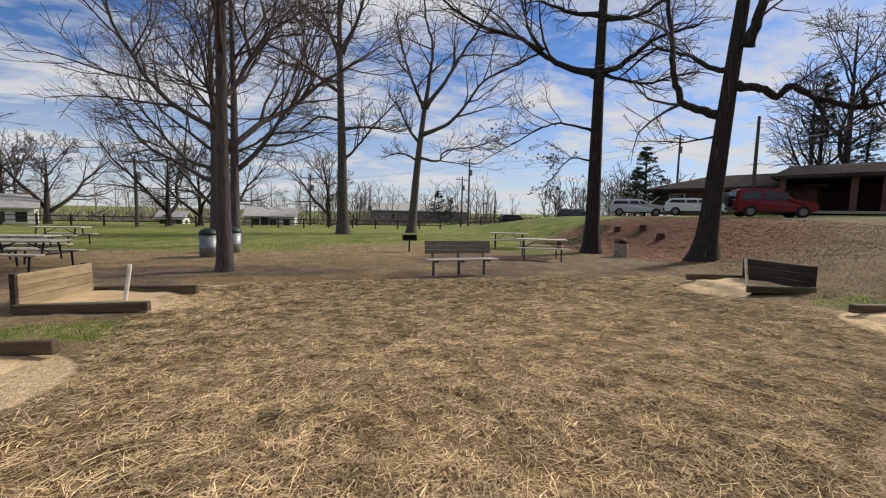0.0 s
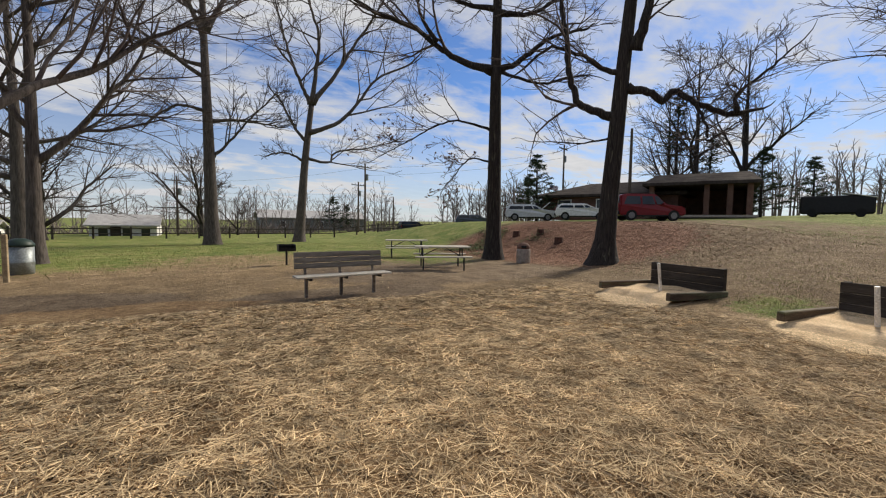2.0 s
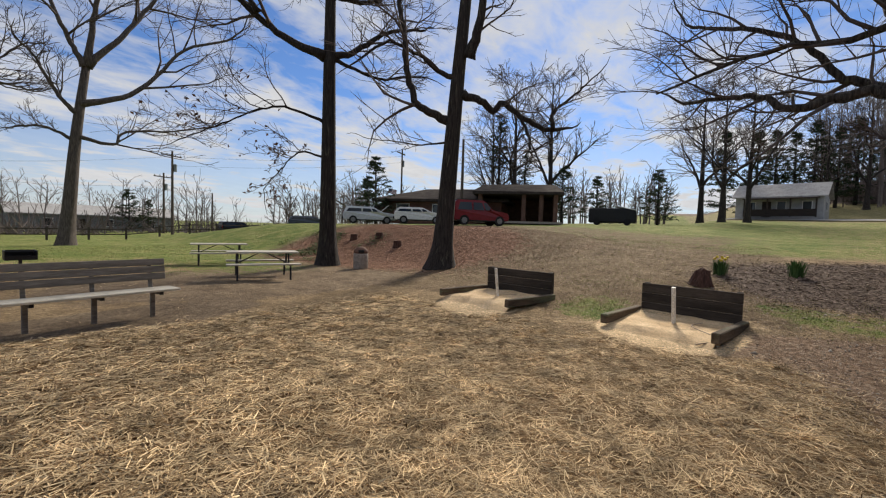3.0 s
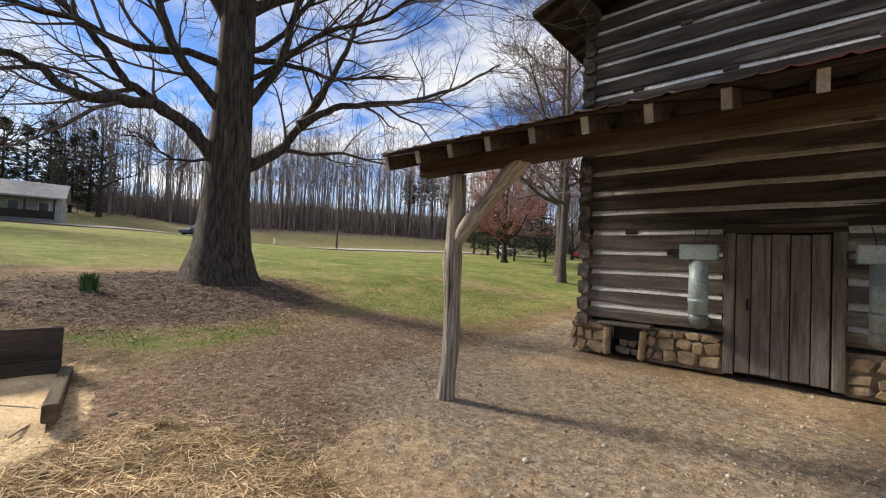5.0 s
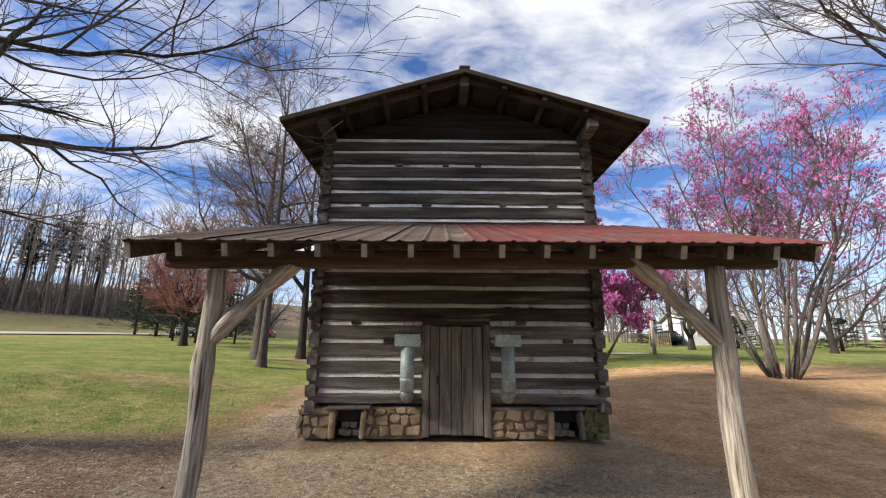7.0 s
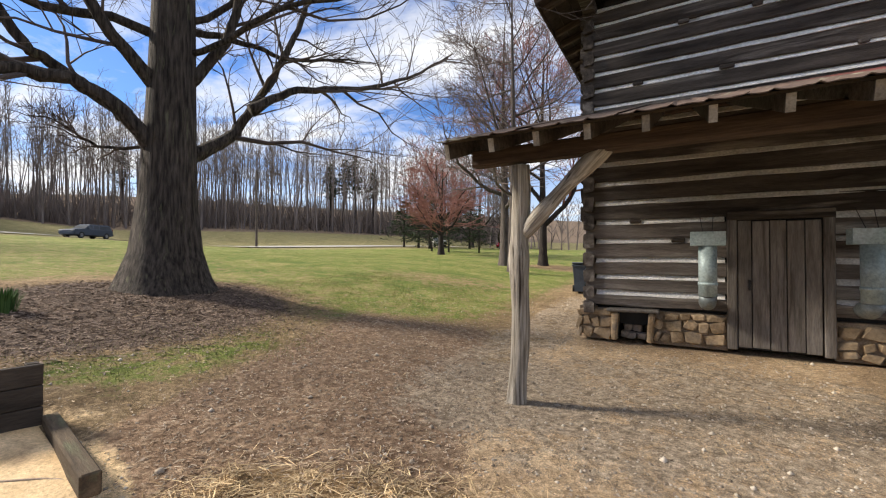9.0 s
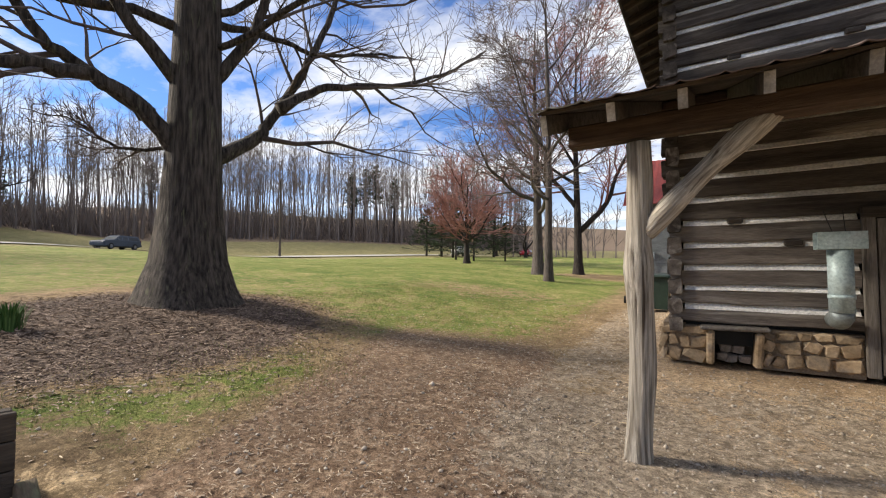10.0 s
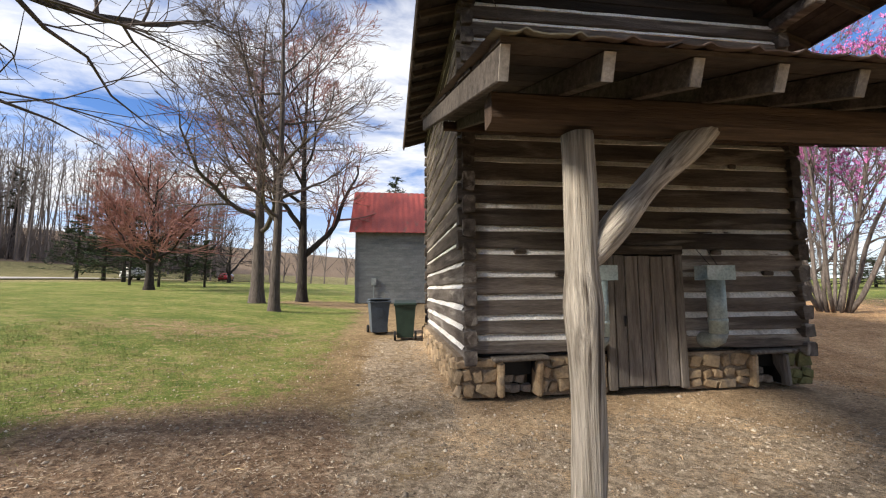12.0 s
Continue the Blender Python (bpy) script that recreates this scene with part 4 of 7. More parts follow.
def lay(x0, x1, z0, z1, place, mat=None):
    """Stones of uneven size that fill a panel, course by course with broken joints."""
    z = z0
    while z < z1 - 0.04:
        h = min(srng.uniform(0.12, 0.24), z1 - z)
        if z1 - z - h < 0.07:
            h = z1 - z
        x = x0
        while x < x1 - 0.03:
            w = min(srng.uniform(0.15, 0.40), x1 - x)
            if x1 - x - w < 0.08:
                w = x1 - x
            dz, hh = srng.uniform(-0.02, 0.02), h * srng.uniform(0.92, 1.12)
            ob = part("stone", rock(srng, w * 1.18, 0.17, hh * 1.18, 0.26), mat or M_STONE, foot, at=place(x + w / 2, z + h / 2 + dz) @ pose(0, 0, 0, 0, srng.uniform(-20, 20), 0))
            ob.name = "stone"
            x += w
        z += h


front_place = lambda x, z: pose(x, YF - 0.035, z)
lay(6.72, X1 + 0.14, 0.10, 0.62, front_place)
lay(5.04, 6.07, 0.12, 0.62, front_place)
lay(2.67, 3.72, 0.10, 0.62, front_place)
lay(X0 + 0.02, 2.02, 0.08, 0.60, front_place, M_MOSS)
lay(YB, YF - 0.05, 0.12, 0.60, lambda s_, z: pose(X1 + 0.09, s_, z, 0, 0, 90))
for ox, mat in ((6.40, M_STONE), (2.34, M_STONE)):
    for sx, mm in ((-0.28, mat), (0.29, mat)):
        part("side_slab", Shape().box((0.1, 0.26, 0.5), bevel=0.03), mm if ox > 5 or sx > 0 else M_DOOR, foot, at=pose(ox + sx, YF - 0.02, 0.34, 0, srng.uniform(-4, 4), srng.uniform(-6, 6)))
    part("lintel_slab", Shape().box((0.84, 0.3, 0.06), bevel=0.02), M_DOOR, foot, at=pose(ox, YF + 0.0, 0.635, 0, 1, 1))
    part("firebox_lining", Shape().box((0.5, 0.03, 0.5), (0, -0.5, 0.25)).box((0.03, 0.5, 0.5), (-0.25, -0.26, 0.25)).box((0.03, 0.5, 0.5), (0.25, -0.26, 0.25)), M_BLACK, foot, at=pose(ox, YF, 0.12))
    for k in range(5):
        part("stone", rock(srng, 0.2, 0.2, 0.17), M_CONC, foot, at=pose(ox + (-0.13, 0.02, 0.15, -0.05, 0.1)[k], YF - 0.16 - 0.03 * k, 0.17 + (0.12 if k > 2 else 0)))

# ---- porch ----
EAVE_Y, EAVE_Z, HIGH_Y, HIGH_Z = 0.67, 2.75, YF - 0.02, 4.22
pslope = math.degrees(math.atan2(HIGH_Z - EAVE_Z, EAVE_Y - HIGH_Y))
prun = math.hypot(HIGH_Z - EAVE_Z, EAVE_Y - HIGH_Y)
PX0, PX1 = 0.93, 7.81
porch = thing("porch", "lean-to porch on two bare cedar trunk posts", "porch")


def trunk_post(seed, top, r0, r1, bend):
    pts, rad = [], []
    n = 26
    for i in range(n + 1):
        u = i / n
        pts.append((bend[0] * math.sin(u * math.pi) + 0.012 * math.sin(u * 11 + seed) + bend[2] * (1 - u), bend[1] * math.sin(u * math.pi * 1.2) + 0.01 * math.cos(u * 9 + seed) + bend[3] * (1 - u), -0.1 + u * (top + 0.1)))
        rad.append((r0 + (r1 - r0) * u) * (1 + 0.16 * math.exp(-((u - 0.62) / 0.05) ** 2) + 0.22 * math.exp(-u / 0.05) + 0.03 * math.sin(u * 23 + seed)))
    s = Shape().tube(pts, rad, 22)
    for i, (x, y, z) in enumerate(s.v):
        k = (i % 22) / 22 * 2 * math.pi
        cx, cy = pts[min(i // 22, n)][0], pts[min(i // 22, n)][1]
        rr = 1 + 0.10 * noise.noise((math.cos(k) * 2.2, math.sin(k) * 2.2, z * 0.55 + seed)) + 0.05 * noise.noise((math.cos(k) * 5, math.sin(k) * 5, z * 0.8 + seed))
        s.v[i] = (cx + (x - cx) * rr, cy + (y - cy) * rr, z)
    return s


part("post", trunk_post(1.0, 2.56, 0.095, 0.098, (-0.015, 0.0, 0.03, 0.0)), M_POST, porch, at=pose(7.18, 0.06, 0.0), smooth=True)
part("post", trunk_post(4.0, 2.62, 0.112, 0.10, (0.03, 0.0, 0.06, 0.03)), M_POST, porch, at=pose(1.63, 0.07, 0.0), smooth=True)
for p, q in (((7.11, 0.06, 1.84), (6.36, 0.05, 2.60)), ((1.70, 0.07, 1.80), (2.52, 0.06, 2.66))):
    p, q = Vector(p), Vector(q)
    n = 10
    pts = [p.lerp(q, i / n) + Vector((0, 0.01 * math.sin(i), 0.035 * math.sin(i / n * math.pi))) for i in range(n + 1)]
    lie = Matrix.Translation(p) @ (q - p).to_track_quat("Z", "Y").to_matrix().to_4x4()
    back_ = lie.inverted()
    part("brace", Shape().tube([back_ @ v for v in [p - (q - p) * 0.06] + pts + [q + (q - p) * 0.08]], [0.065] + [0.078 + 0.010 * math.sin(i * 0.9) + 0.010 * i / n for i in range(n + 1)] + [0.088], 14), M_POST, porch, at=lie, smooth=True)
beam = Shape()
n = 30
for i in range(n + 1):
    x = 7.72 - (7.72 - 0.96) * i / n
    a, b = 0.085 + 0.008 * noise.noise((x * 1.3, 0, 2)), 0.09 + 0.01 * noise.noise((x, 4, 2))
    z = 2.68 + 0.03 * i / n
    for cy, cz in ((-0.8, -1), (0.8, -1), (1, -0.75), (1, 0.8), (0.8, 1), (-0.8, 1), (-1, 0.8), (-1, -0.75)):
        beam.v.append((x, 0.05 + cy * a, z + cz * b))
for i in range(n):
    for j in range(8):
        beam.f.append((i * 8 + j, i * 8 + (j + 1) % 8, i * 8 + 8 + (j + 1) % 8, i * 8 + 8 + j))
beam.f += [tuple(range(7, -1, -1)), tuple(n * 8 + j for j in range(8))]
part("beam", beam, M_BEAM, porch)
pbase = pose(0, EAVE_Y, EAVE_Z, -pslope, 0, 0) @ pose(0, 0, 0, 0, 0, -90)   # own x runs up the slope, own y to the east
# Rafters coloured dark for the porch's shade; only their cut ends stay pale.
for i in range(16):
    x = PX1 - 0.03 - (PX1 - PX0 - 0.06) * i / 15
    wide, deep = (0.05, 0.16) if i in (0, 15) else (0.062, 0.135)
    raf = part("rafter", Shape().box((prun - 0.06, wide, deep), bevel=0.006), M_RAFTER, porch, at=pbase @ pose(prun / 2, x - (0.05 if 0 < i < 15 else 0) + 0.01 * math.sin(i * 7), -deep / 2 - 0.028))
    part("end_cut", Shape().box((0.008, wide - 0.004, deep - 0.004)), M_ENDCUT, raf, "pale sawn end", at=pose(-prun / 2 + 0.028, 0, 0))
# The shade under the porch is put into these boards' dark colour.
nb = 20
for i in range(nb):
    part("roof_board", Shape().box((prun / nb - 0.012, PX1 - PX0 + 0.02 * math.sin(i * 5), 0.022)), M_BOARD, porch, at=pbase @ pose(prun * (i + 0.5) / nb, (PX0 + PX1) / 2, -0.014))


def tin_bay(x0, x1):
    """A run of ribbed sheets laid up the slope; ribs run up it."""
    s = Shape()
    n = max(2, int(round((x1 - x0) / 0.035)))
    for i in range(n + 1):
        y = x0 + (x1 - x0) * i / n
        z = 0.02 if i % 7 == 0 else 0.004 + 0.003 * math.sin(i * 1.3)
        for u in (-0.05, prun * 0.33, prun * 0.66, prun + 0.02):
            s.v += [(u, y, z + 0.004), (u, y, z - 0.003)]
    for i in range(n):
        a, b = i * 8, i * 8 + 8
        for k in (0, 2, 4):
            s.f += [(a + k, a + k + 2, b + k + 2, b + k), (a + k + 1, b + k + 1, b + k + 3, a + k + 3)]
        s.f += [(a, b, b + 1, a + 1), (a + 6, a + 7, b + 7, b + 6)]
    return s


for k in range(8):
    a = PX0 - 0.04 + (PX1 - PX0 + 0.08) * k / 8
    b = PX0 - 0.04 + (PX1 - PX0 + 0.08) * (k + 1) / 8
    part("tin_sheet", tin_bay(a, b), M_PORCHRED if k < 4 else M_TIN, porch, "faded red tin sheet" if k < 4 else "brown mossy tin sheet", at=pbase @ pose(0, 0, 0.002 * (k % 2)))
part("ledger", Shape().box((PX1 - PX0 - 0.6, 0.06, 0.14), bevel=0.01), M_BEAM, porch, at=pose((PX0 + PX1) / 2, YF + 0.09, HIGH_Z - 0.16))

# ---- horseshoe pits ----
def pit(at, turn, pale, wide=1.75, back=0.78, reach=0.85):
    """The board stands behind the stake, timbers run forward on both sides; own +x points away from the thrower."""
    z = ground_z(at[0], at[1])
    p = thing("horseshoe_pit", "sand horseshoe pit with plank backboard coloured pale as sunlit" if pale else "sand horseshoe pit with weathered plank backboard coloured dark as shaded", "horseshoe pit", (at[0], at[1], z), turn, group="horseshoe pits")
    # Sun and shade are in the plank colour: pale facing the sun, dark facing away.
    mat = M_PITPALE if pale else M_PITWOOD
    for k in range(3):
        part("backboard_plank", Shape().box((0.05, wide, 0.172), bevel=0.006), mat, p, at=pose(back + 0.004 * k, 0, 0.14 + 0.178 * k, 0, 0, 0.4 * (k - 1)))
    for s_ in (-1, 1):
        part("corner_post", Shape().box((0.09, 0.09, 0.66), bevel=0.008), M_PITWOOD, p, at=pose(back + 0.08, s_ * (wide / 2 - 0.06), 0.26))
        part("side_timber", Shape().box((back + reach, 0.11, 0.15), bevel=0.012), M_PITSIDE, p, "grey-green side timber", at=pose((back - reach) / 2, s_ * (wide / 2 + 0.02), 0.09, 0, 1.5, s_ * 2))
    sand = Shape()
    n = 18
    for i in range(n + 1):
        for j in range(n + 1):
            x, y = -reach - 0.2 + (back + reach + 0.18) * i / n, (wide - 0.06) * (j / n - 0.5)
            sand.v.append((x, y, 0.03 + 0.05 * i / n + 0.03 * noise.noise((x * 2.5 + at[0], y * 2.5 + at[1], 0)) - 0.14 * max(0, 1 - i / 4)))
    for i in range(n):
        for j in range(n):
            a = i * (n + 1) + j
            sand.f.append((a, a + n + 1, a + n + 2, a + 1))
    part("sand_bed", sand, M_SAND, p, "raked tan sand", smooth=True)
    part("stake", Shape().tube([(0.03, 0, -0.1), (0.0, 0, 0.60)], [0.032, 0.032], 10), M_WHITE, p, "white painted stake", at=pose(0, 0, 0.06, 0, -7, 0))
    return p


M_SAND = material("tan_pit_sand", (0.55, 0.385, 0.215), (0.72, 0.54, 0.33), 3, 0.97, 0.6, (1, 1, 1), 40, c3=(0.36, 0.25, 0.15), wear=0.64)
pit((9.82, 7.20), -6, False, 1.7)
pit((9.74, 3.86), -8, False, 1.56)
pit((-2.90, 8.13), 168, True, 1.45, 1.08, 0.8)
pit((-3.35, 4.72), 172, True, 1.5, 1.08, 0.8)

# a cord left lying in the sand
cord = Shape()
cz = ground_z(9.4, 3.9)
cpts = [(9.95 - 0.09 * i, 3.47 + 0.16 * math.sin(i * 0.55) - 0.012 * i, cz + 0.115 - 0.008 * i) for i in range(14)]
cord.tube(cpts, [0.009] * 14, 6)
solo("cord", cord, M_CORD, "faded tan cord lying in the pit's sand", "cord", smooth=True)

# ---- trees that the walk passes ----
bare_tree("tree", "tall bare hardwood with a slim straight grey trunk", stand(-2.2, 12.0), 15, 0.20, 11, limbs=((3.2, 20, 45, 6, 0.09), (3.8, 160, 35, 5.5, 0.07), (4.6, 60, 40, 5, 0.07)), bark=M_LAWNBARK, group="park trees")
bare_tree("tree", "bare hardwood with a forked grey trunk beside litter bins", stand(-3.5, 20.3), 14, 0.24, 12, limbs=((3.4, 30, 55, 7, 0.13), (4.5, 190, 40, 6, 0.1)), bark=M_LAWNBARK, group="park trees")
bare_tree("tree", "spreading bare tree with low limbs on the lawn", stand(-5.9, 27.5), 14, 0.34, 13, limbs=((3.4, 180, 20, 8, 0.14), (4.0, 160, 35, 7, 0.12), (5, 30, 40, 6, 0.1)), bark=M_LAWNBARK, group="park trees")
bare_tree("tree", "tall straight bare tree at the lawn's far side", stand(1.7, 32.5), 21, 0.44, 14, lean=(-0.012, 0), top_r=0.2, n=(7, 6, 5, 4), wob=0.2, tip=0.012, face=-0.4, boughs=(
    (0.13, 0.05, ((-0.3, 11.3), (-1.8, 11.6), (-3.0, 12.1), (-4.6, 12.3))), (0.11, 0.04, ((-0.2, 8.5), (-1.5, 8.6), (-2.6, 7.9), (-3.2, 7.1))),
    (0.11, 0.04, ((0.1, 5.6), (1.1, 6.7), (2.4, 8.4), (3.9, 10.1))), (0.12, 0.04, ((0.1, 7.9), (1.6, 8.2), (3.3, 8.2), (4.3, 8.1))),
    (0.18, 0.06, ((-0.2, 13.2), (-1.1, 15.0), (-1.7, 16.8))), (0.2, 0.07, ((-0.1, 13.4), (1.1, 16.0), (1.8, 18.8)))), bark=M_LAWNBARK, group="park trees", **{"from": (0.5, 0.2, 0.15, 0.1)})
bare_tree("tree", "wide-forking bare tree at the lawn's far side", stand(7.7, 35.8), 18, 0.40, 15, lean=(0.055, -0.01), trunk_to=0.62, top_r=0.5, n=(0, 6, 5, 4), wob=0.2, tip=0.012, face=-10.1, boughs=(
    (0.15, 0.05, ((0.6, 8.0), (0.0, 8.5), (-0.7, 9.8), (-1.2, 10.8), (-1.9, 11.6))), (0.18, 0.06, ((1.0, 10.8), (0.4, 12.0), (-0.3, 13.5), (-0.9, 15.6), (-1.4, 17.7))),
    (0.2, 0.06, ((1.1, 10.9), (1.4, 13.5), (1.6, 15.6), (1.0, 17.7), (0.7, 20.0))), (0.2, 0.06, ((1.1, 10.9), (2.8, 13.2), (4.3, 15.8), (5.9, 18.2), (7.0, 20.3))),
    (0.19, 0.05, ((0.7, 8.5), (3.2, 9.7), (4.7, 11.4), (6.2, 13.4), (8.8, 14.8), (9.8, 15.9))), (0.12, 0.04, ((0.5, 6.6), (2.3, 6.3), (2.9, 7.2), (5.3, 7.6), (7.5, 8.3))),
    (0.1, 0.04, ((0.4, 6.4), (-0.9, 6.9), (-2.2, 6.6)))), bark=M_LAWNBARK, group="park trees")
tree5, tips5 = bare_tree("tree", "tall bare tree, dark trunk, clinging dead leaves", stand(12.1, 16.2), 20, 0.34, 16, flare=1.7, trunk_to=0.95, top_r=0.25, n=(6, 6, 5, 4), wob=0.2, face=-36.1, boughs=(
    (0.17, 0.06, ((-0.2, 8.0), (-1.5, 8.5), (-2.6, 9.2), (-3.6, 10.0), (-5.3, 10.6), (-7.0, 11.7))), (0.09, 0.03, ((-2.6, 9.2), (-3.3, 10.4), (-3.5, 11.7), (-3.9, 13.2))),
    (0.15, 0.05, ((0.0, 8.0), (0.8, 8.2), (1.7, 8.9), (2.5, 9.3), (3.5, 9.5))), (0.08, 0.03, ((0.1, 7.9), (1.1, 7.6), (2.0, 7.4), (2.6, 7.6), (3.6, 7.7))),
    (0.13, 0.05, ((0.0, 10.5), (-1.4, 10.8), (-2.7, 11.6))), (0.14, 0.05, ((0.0, 10.3), (0.9, 10.2), (1.8, 10.4), (3.2, 11.6))),
    (0.06, 0.02, ((-0.1, 5.5), (-1.4, 5.8), (-2.4, 5.7), (-3.4, 5.1), (-4.5, 4.5))), (0.045, 0.015, ((-0.1, 4.1), (-1.0, 4.3), (-1.6, 3.7), (-2.3, 2.8)))), group="park trees", **{"from": (0.6, 0.2, 0.15, 0.1)})
dl = Shape()
lrng = random.Random(3)
low = [q for q in tips5 if 2.2 < q.z < 6.5 and q.y > -0.5 and q.x < 0]
for q in low:
    if lrng.random() < 0.5:
        c = q + Vector((lrng.gauss(0, 0.05), lrng.gauss(0, 0.05), -0.06))
        e = Euler((lrng.uniform(-1, 1), lrng.uniform(-1, 1), lrng.uniform(0, 6.28))).to_matrix()
        dl.face(*[c + e @ Vector(v) for v in ((-0.09, 0, 0), (0, -0.045, 0.02), (0.09, 0, 0), (0, 0.045, 0.02))])
part("dead_leaves", dl, M_DEADLEAF, tree5, "a few clinging brown leaves")
bare_tree("tree", "dark leaning bare tree with crooked limbs below the bank", stand(13.95, 12.0), 17, 0.36, 17, lean=(0.041, -0.046), flare=1.9, trunk_to=0.95, top_r=0.3, n=(4, 4, 4, 3), wob=0.22, face=-51.6, boughs=(
    (0.17, 0.07, ((0.3, 5.2), (-0.4, 5.5), (-1.0, 5.8), (-1.35, 6.7), (-1.5, 8.0), (-1.7, 9.1), (-1.9, 10.4))), (0.11, 0.04, ((0.5, 6.7), (-0.3, 7.0), (-1.0, 7.6), (-2.1, 8.0), (-3.2, 7.4))),
    (0.04, 0.015, ((0.2, 4.5), (-1.1, 4.4), (-2.6, 4.6))), (0.14, 0.09, ((0.6, 6.2), (1.4, 6.0), (1.75, 5.75), (2.1, 6.05), (2.6, 5.65), (3.4, 5.25), (3.9, 5.1))),
    (0.08, 0.025, ((3.9, 5.1), (3.9, 5.7), (4.7, 6.4), (5.3, 7.0))), (0.07, 0.025, ((2.6, 5.65), (3.05, 4.7), (3.1, 4.25), (3.7, 4.6))),
    (0.2, 0.1, ((0.75, 7.5), (1.1, 8.5), (1.2, 10.0), (1.0, 11.6)))), group="park trees", **{"from": (0.62, 0.2, 0.15, 0.1)})
bare_tree("oak_tree", "massive bare oak with furrowed bark in a mulch bed", stand(16.1, -0.8), 19, 0.64, 21, flare=1.75, lift=0.02, trunk_to=0.85, top_r=0.35, bark=M_BIGBARK, wob=0.21, tip=0.0065, n=(6, 6, 5, 4), face=-112.0, boughs=(
    (0.2, 0.06, ((-0.05, 2.9), (-0.9, 3.9), (-1.7, 4.4), (-2.5, 4.3), (-3.2, 4.25), (-4.0, 4.8), (-4.9, 5.05), (-6.0, 5.2))), (0.15, 0.05, ((-0.8, 3.9), (-1.8, 4.65), (-2.5, 5.1), (-3.2, 6.1), (-4.1, 6.8), (-5.3, 7.4), (-6.4, 7.9))),
    (0.17, 0.07, ((-0.1, 4.5), (-1.3, 5.8), (-1.9, 7.5), (-2.3, 8.8))), (0.19, 0.07, ((0.05, 2.95), (1.3, 3.85), (1.65, 4.4), (2.35, 5.6), (3.05, 7.2), (3.6, 8.8))),
    (0.13, 0.04, ((1.8, 4.6), (2.8, 5.4), (4.1, 5.8), (5.7, 6.4), (7.5, 7.4), (9.1, 8.6))), (0.16, 0.07, ((0.05, 4.4), (1.1, 6.1), (1.5, 7.8), (2.0, 9.2))),
    (0.1, 0.04, ((0.05, 6.2), (1.7, 6.5), (2.8, 6.3), (4.2, 6.6))), (0.2, 0.1, ((-0.05, 6.9), (-1.0, 8.6), (-1.5, 9.9), (-2.4, 11.6))), (0.18, 0.08, ((0.05, 7.4), (1.4, 8.6), (2.5, 9.4), (4.2, 10.6))),
    (0.05, 0.02, ((-0.1, 3.3), (-1.3, 3.2), (-1.8, 3.5)))),
    limbs=((6.4, 206, 20, 9, 0.09), (5.6, 228, 12, 8.5, 0.08), (7.2, 190, 28, 8.5, 0.09), (7.0, 30, 35, 7, 0.14), (6.0, 60, 25, 7, 0.12)), group="park trees", **{"from": (0.5, 0.2, 0.15, 0.1)})
bare_tree("tree", "bare hardwood standing off behind the walk", stand(-6.5, -2.0), 14, 0.24, 26, tip=0.006, n=(9, 6, 5, 4), limbs=((6.2, -22, 26, 6.5, 0.045), (7.0, -40, 30, 6, 0.04)), group="park trees")
bare_tree("tree", "bare upright tree on the lawn behind the barn", stand(12.9, -15.0), 15, 0.21, 22, lean=(-0.01, 0.0), flare=1.5, n=(16, 8, 6, 4), tip=0.009, bark=M_LAWNBARK, twig=M_LAWNTWIG, group="lawn trees", **{"from": (0.2, 0.2, 0.15, 0.1), "len": ((0.28, 0.46), (0.4, 0.7), (0.4, 0.7), (0.4, 0.8)), "ang": ((40, 72), (25, 60), (25, 60), (20, 55))})
bare_tree("tree", "stout bare tree with reddish buds behind the barn", stand(14.6, -18.4), 14, 0.31, 23, limbs=((3.5, 150, 30, 6, 0.13), (4.2, 10, 30, 6, 0.13)), bark=M_LAWNBARK, twig=M_LAWNTWIG, group="lawn trees")
bare_tree("tree", "bare tree budding red behind the barn", stand(13.0, -20.8), 14, 0.27, 24, limbs=((2.6, -170, 45, 7, 0.18), (4, 20, 50, 6, 0.15)), twig=M_TWIGRED, n=(12, 7, 5, 5), tip=0.012, group="lawn trees")
bare_tree("maple_tree", "red-budding maple with a low round crown", stand(24.5, -28.0), 13.0, 0.28, 25, trunk_to=0.62, limbs=((1.8, 0, 28, 5, 0.1), (1.9, 70, 32, 5, 0.1), (2.0, 140, 26, 5, 0.1), (2.1, 210, 30, 5, 0.1), (2.3, 280, 34, 5, 0.1), (2.8, 40, 45, 5.5, 0.1), (2.9, 170, 45, 5.5, 0.1), (3.0, 300, 48, 5.5, 0.1)), twig=M_TWIGRED, n=(12, 7, 5, 4), tip=0.014, group="lawn trees", **{"from": (0.2, 0.15, 0.1, 0.1)})


def blossoms(tips, rng, size, per):
    s = Shape()
    for p in tips:
        for _ in range(per):
            c = p + Vector((rng.gauss(0, 0.10), rng.gauss(0, 0.10), rng.gauss(0, 0.08)))
            q = Euler((rng.uniform(-0.6, 0.6), rng.uniform(-0.6, 0.6), rng.uniform(0, 6.28))).to_matrix()
            k = size * rng.uniform(0.7, 1.3)
            for a in range(3):
                r = q @ Matrix.Rotation(a * 2.1, 3, "Z")
                s.face(c + r @ Vector((0, 0, -0.5 * k)), c + r @ Vector((0.45 * k, -0.25 * k, 0.1 * k)), c + r @ Vector((0.4 * k, 0, 0.75 * k)), c + r @ Vector((0.45 * k, 0.25 * k, 0.1 * k)))
    return s


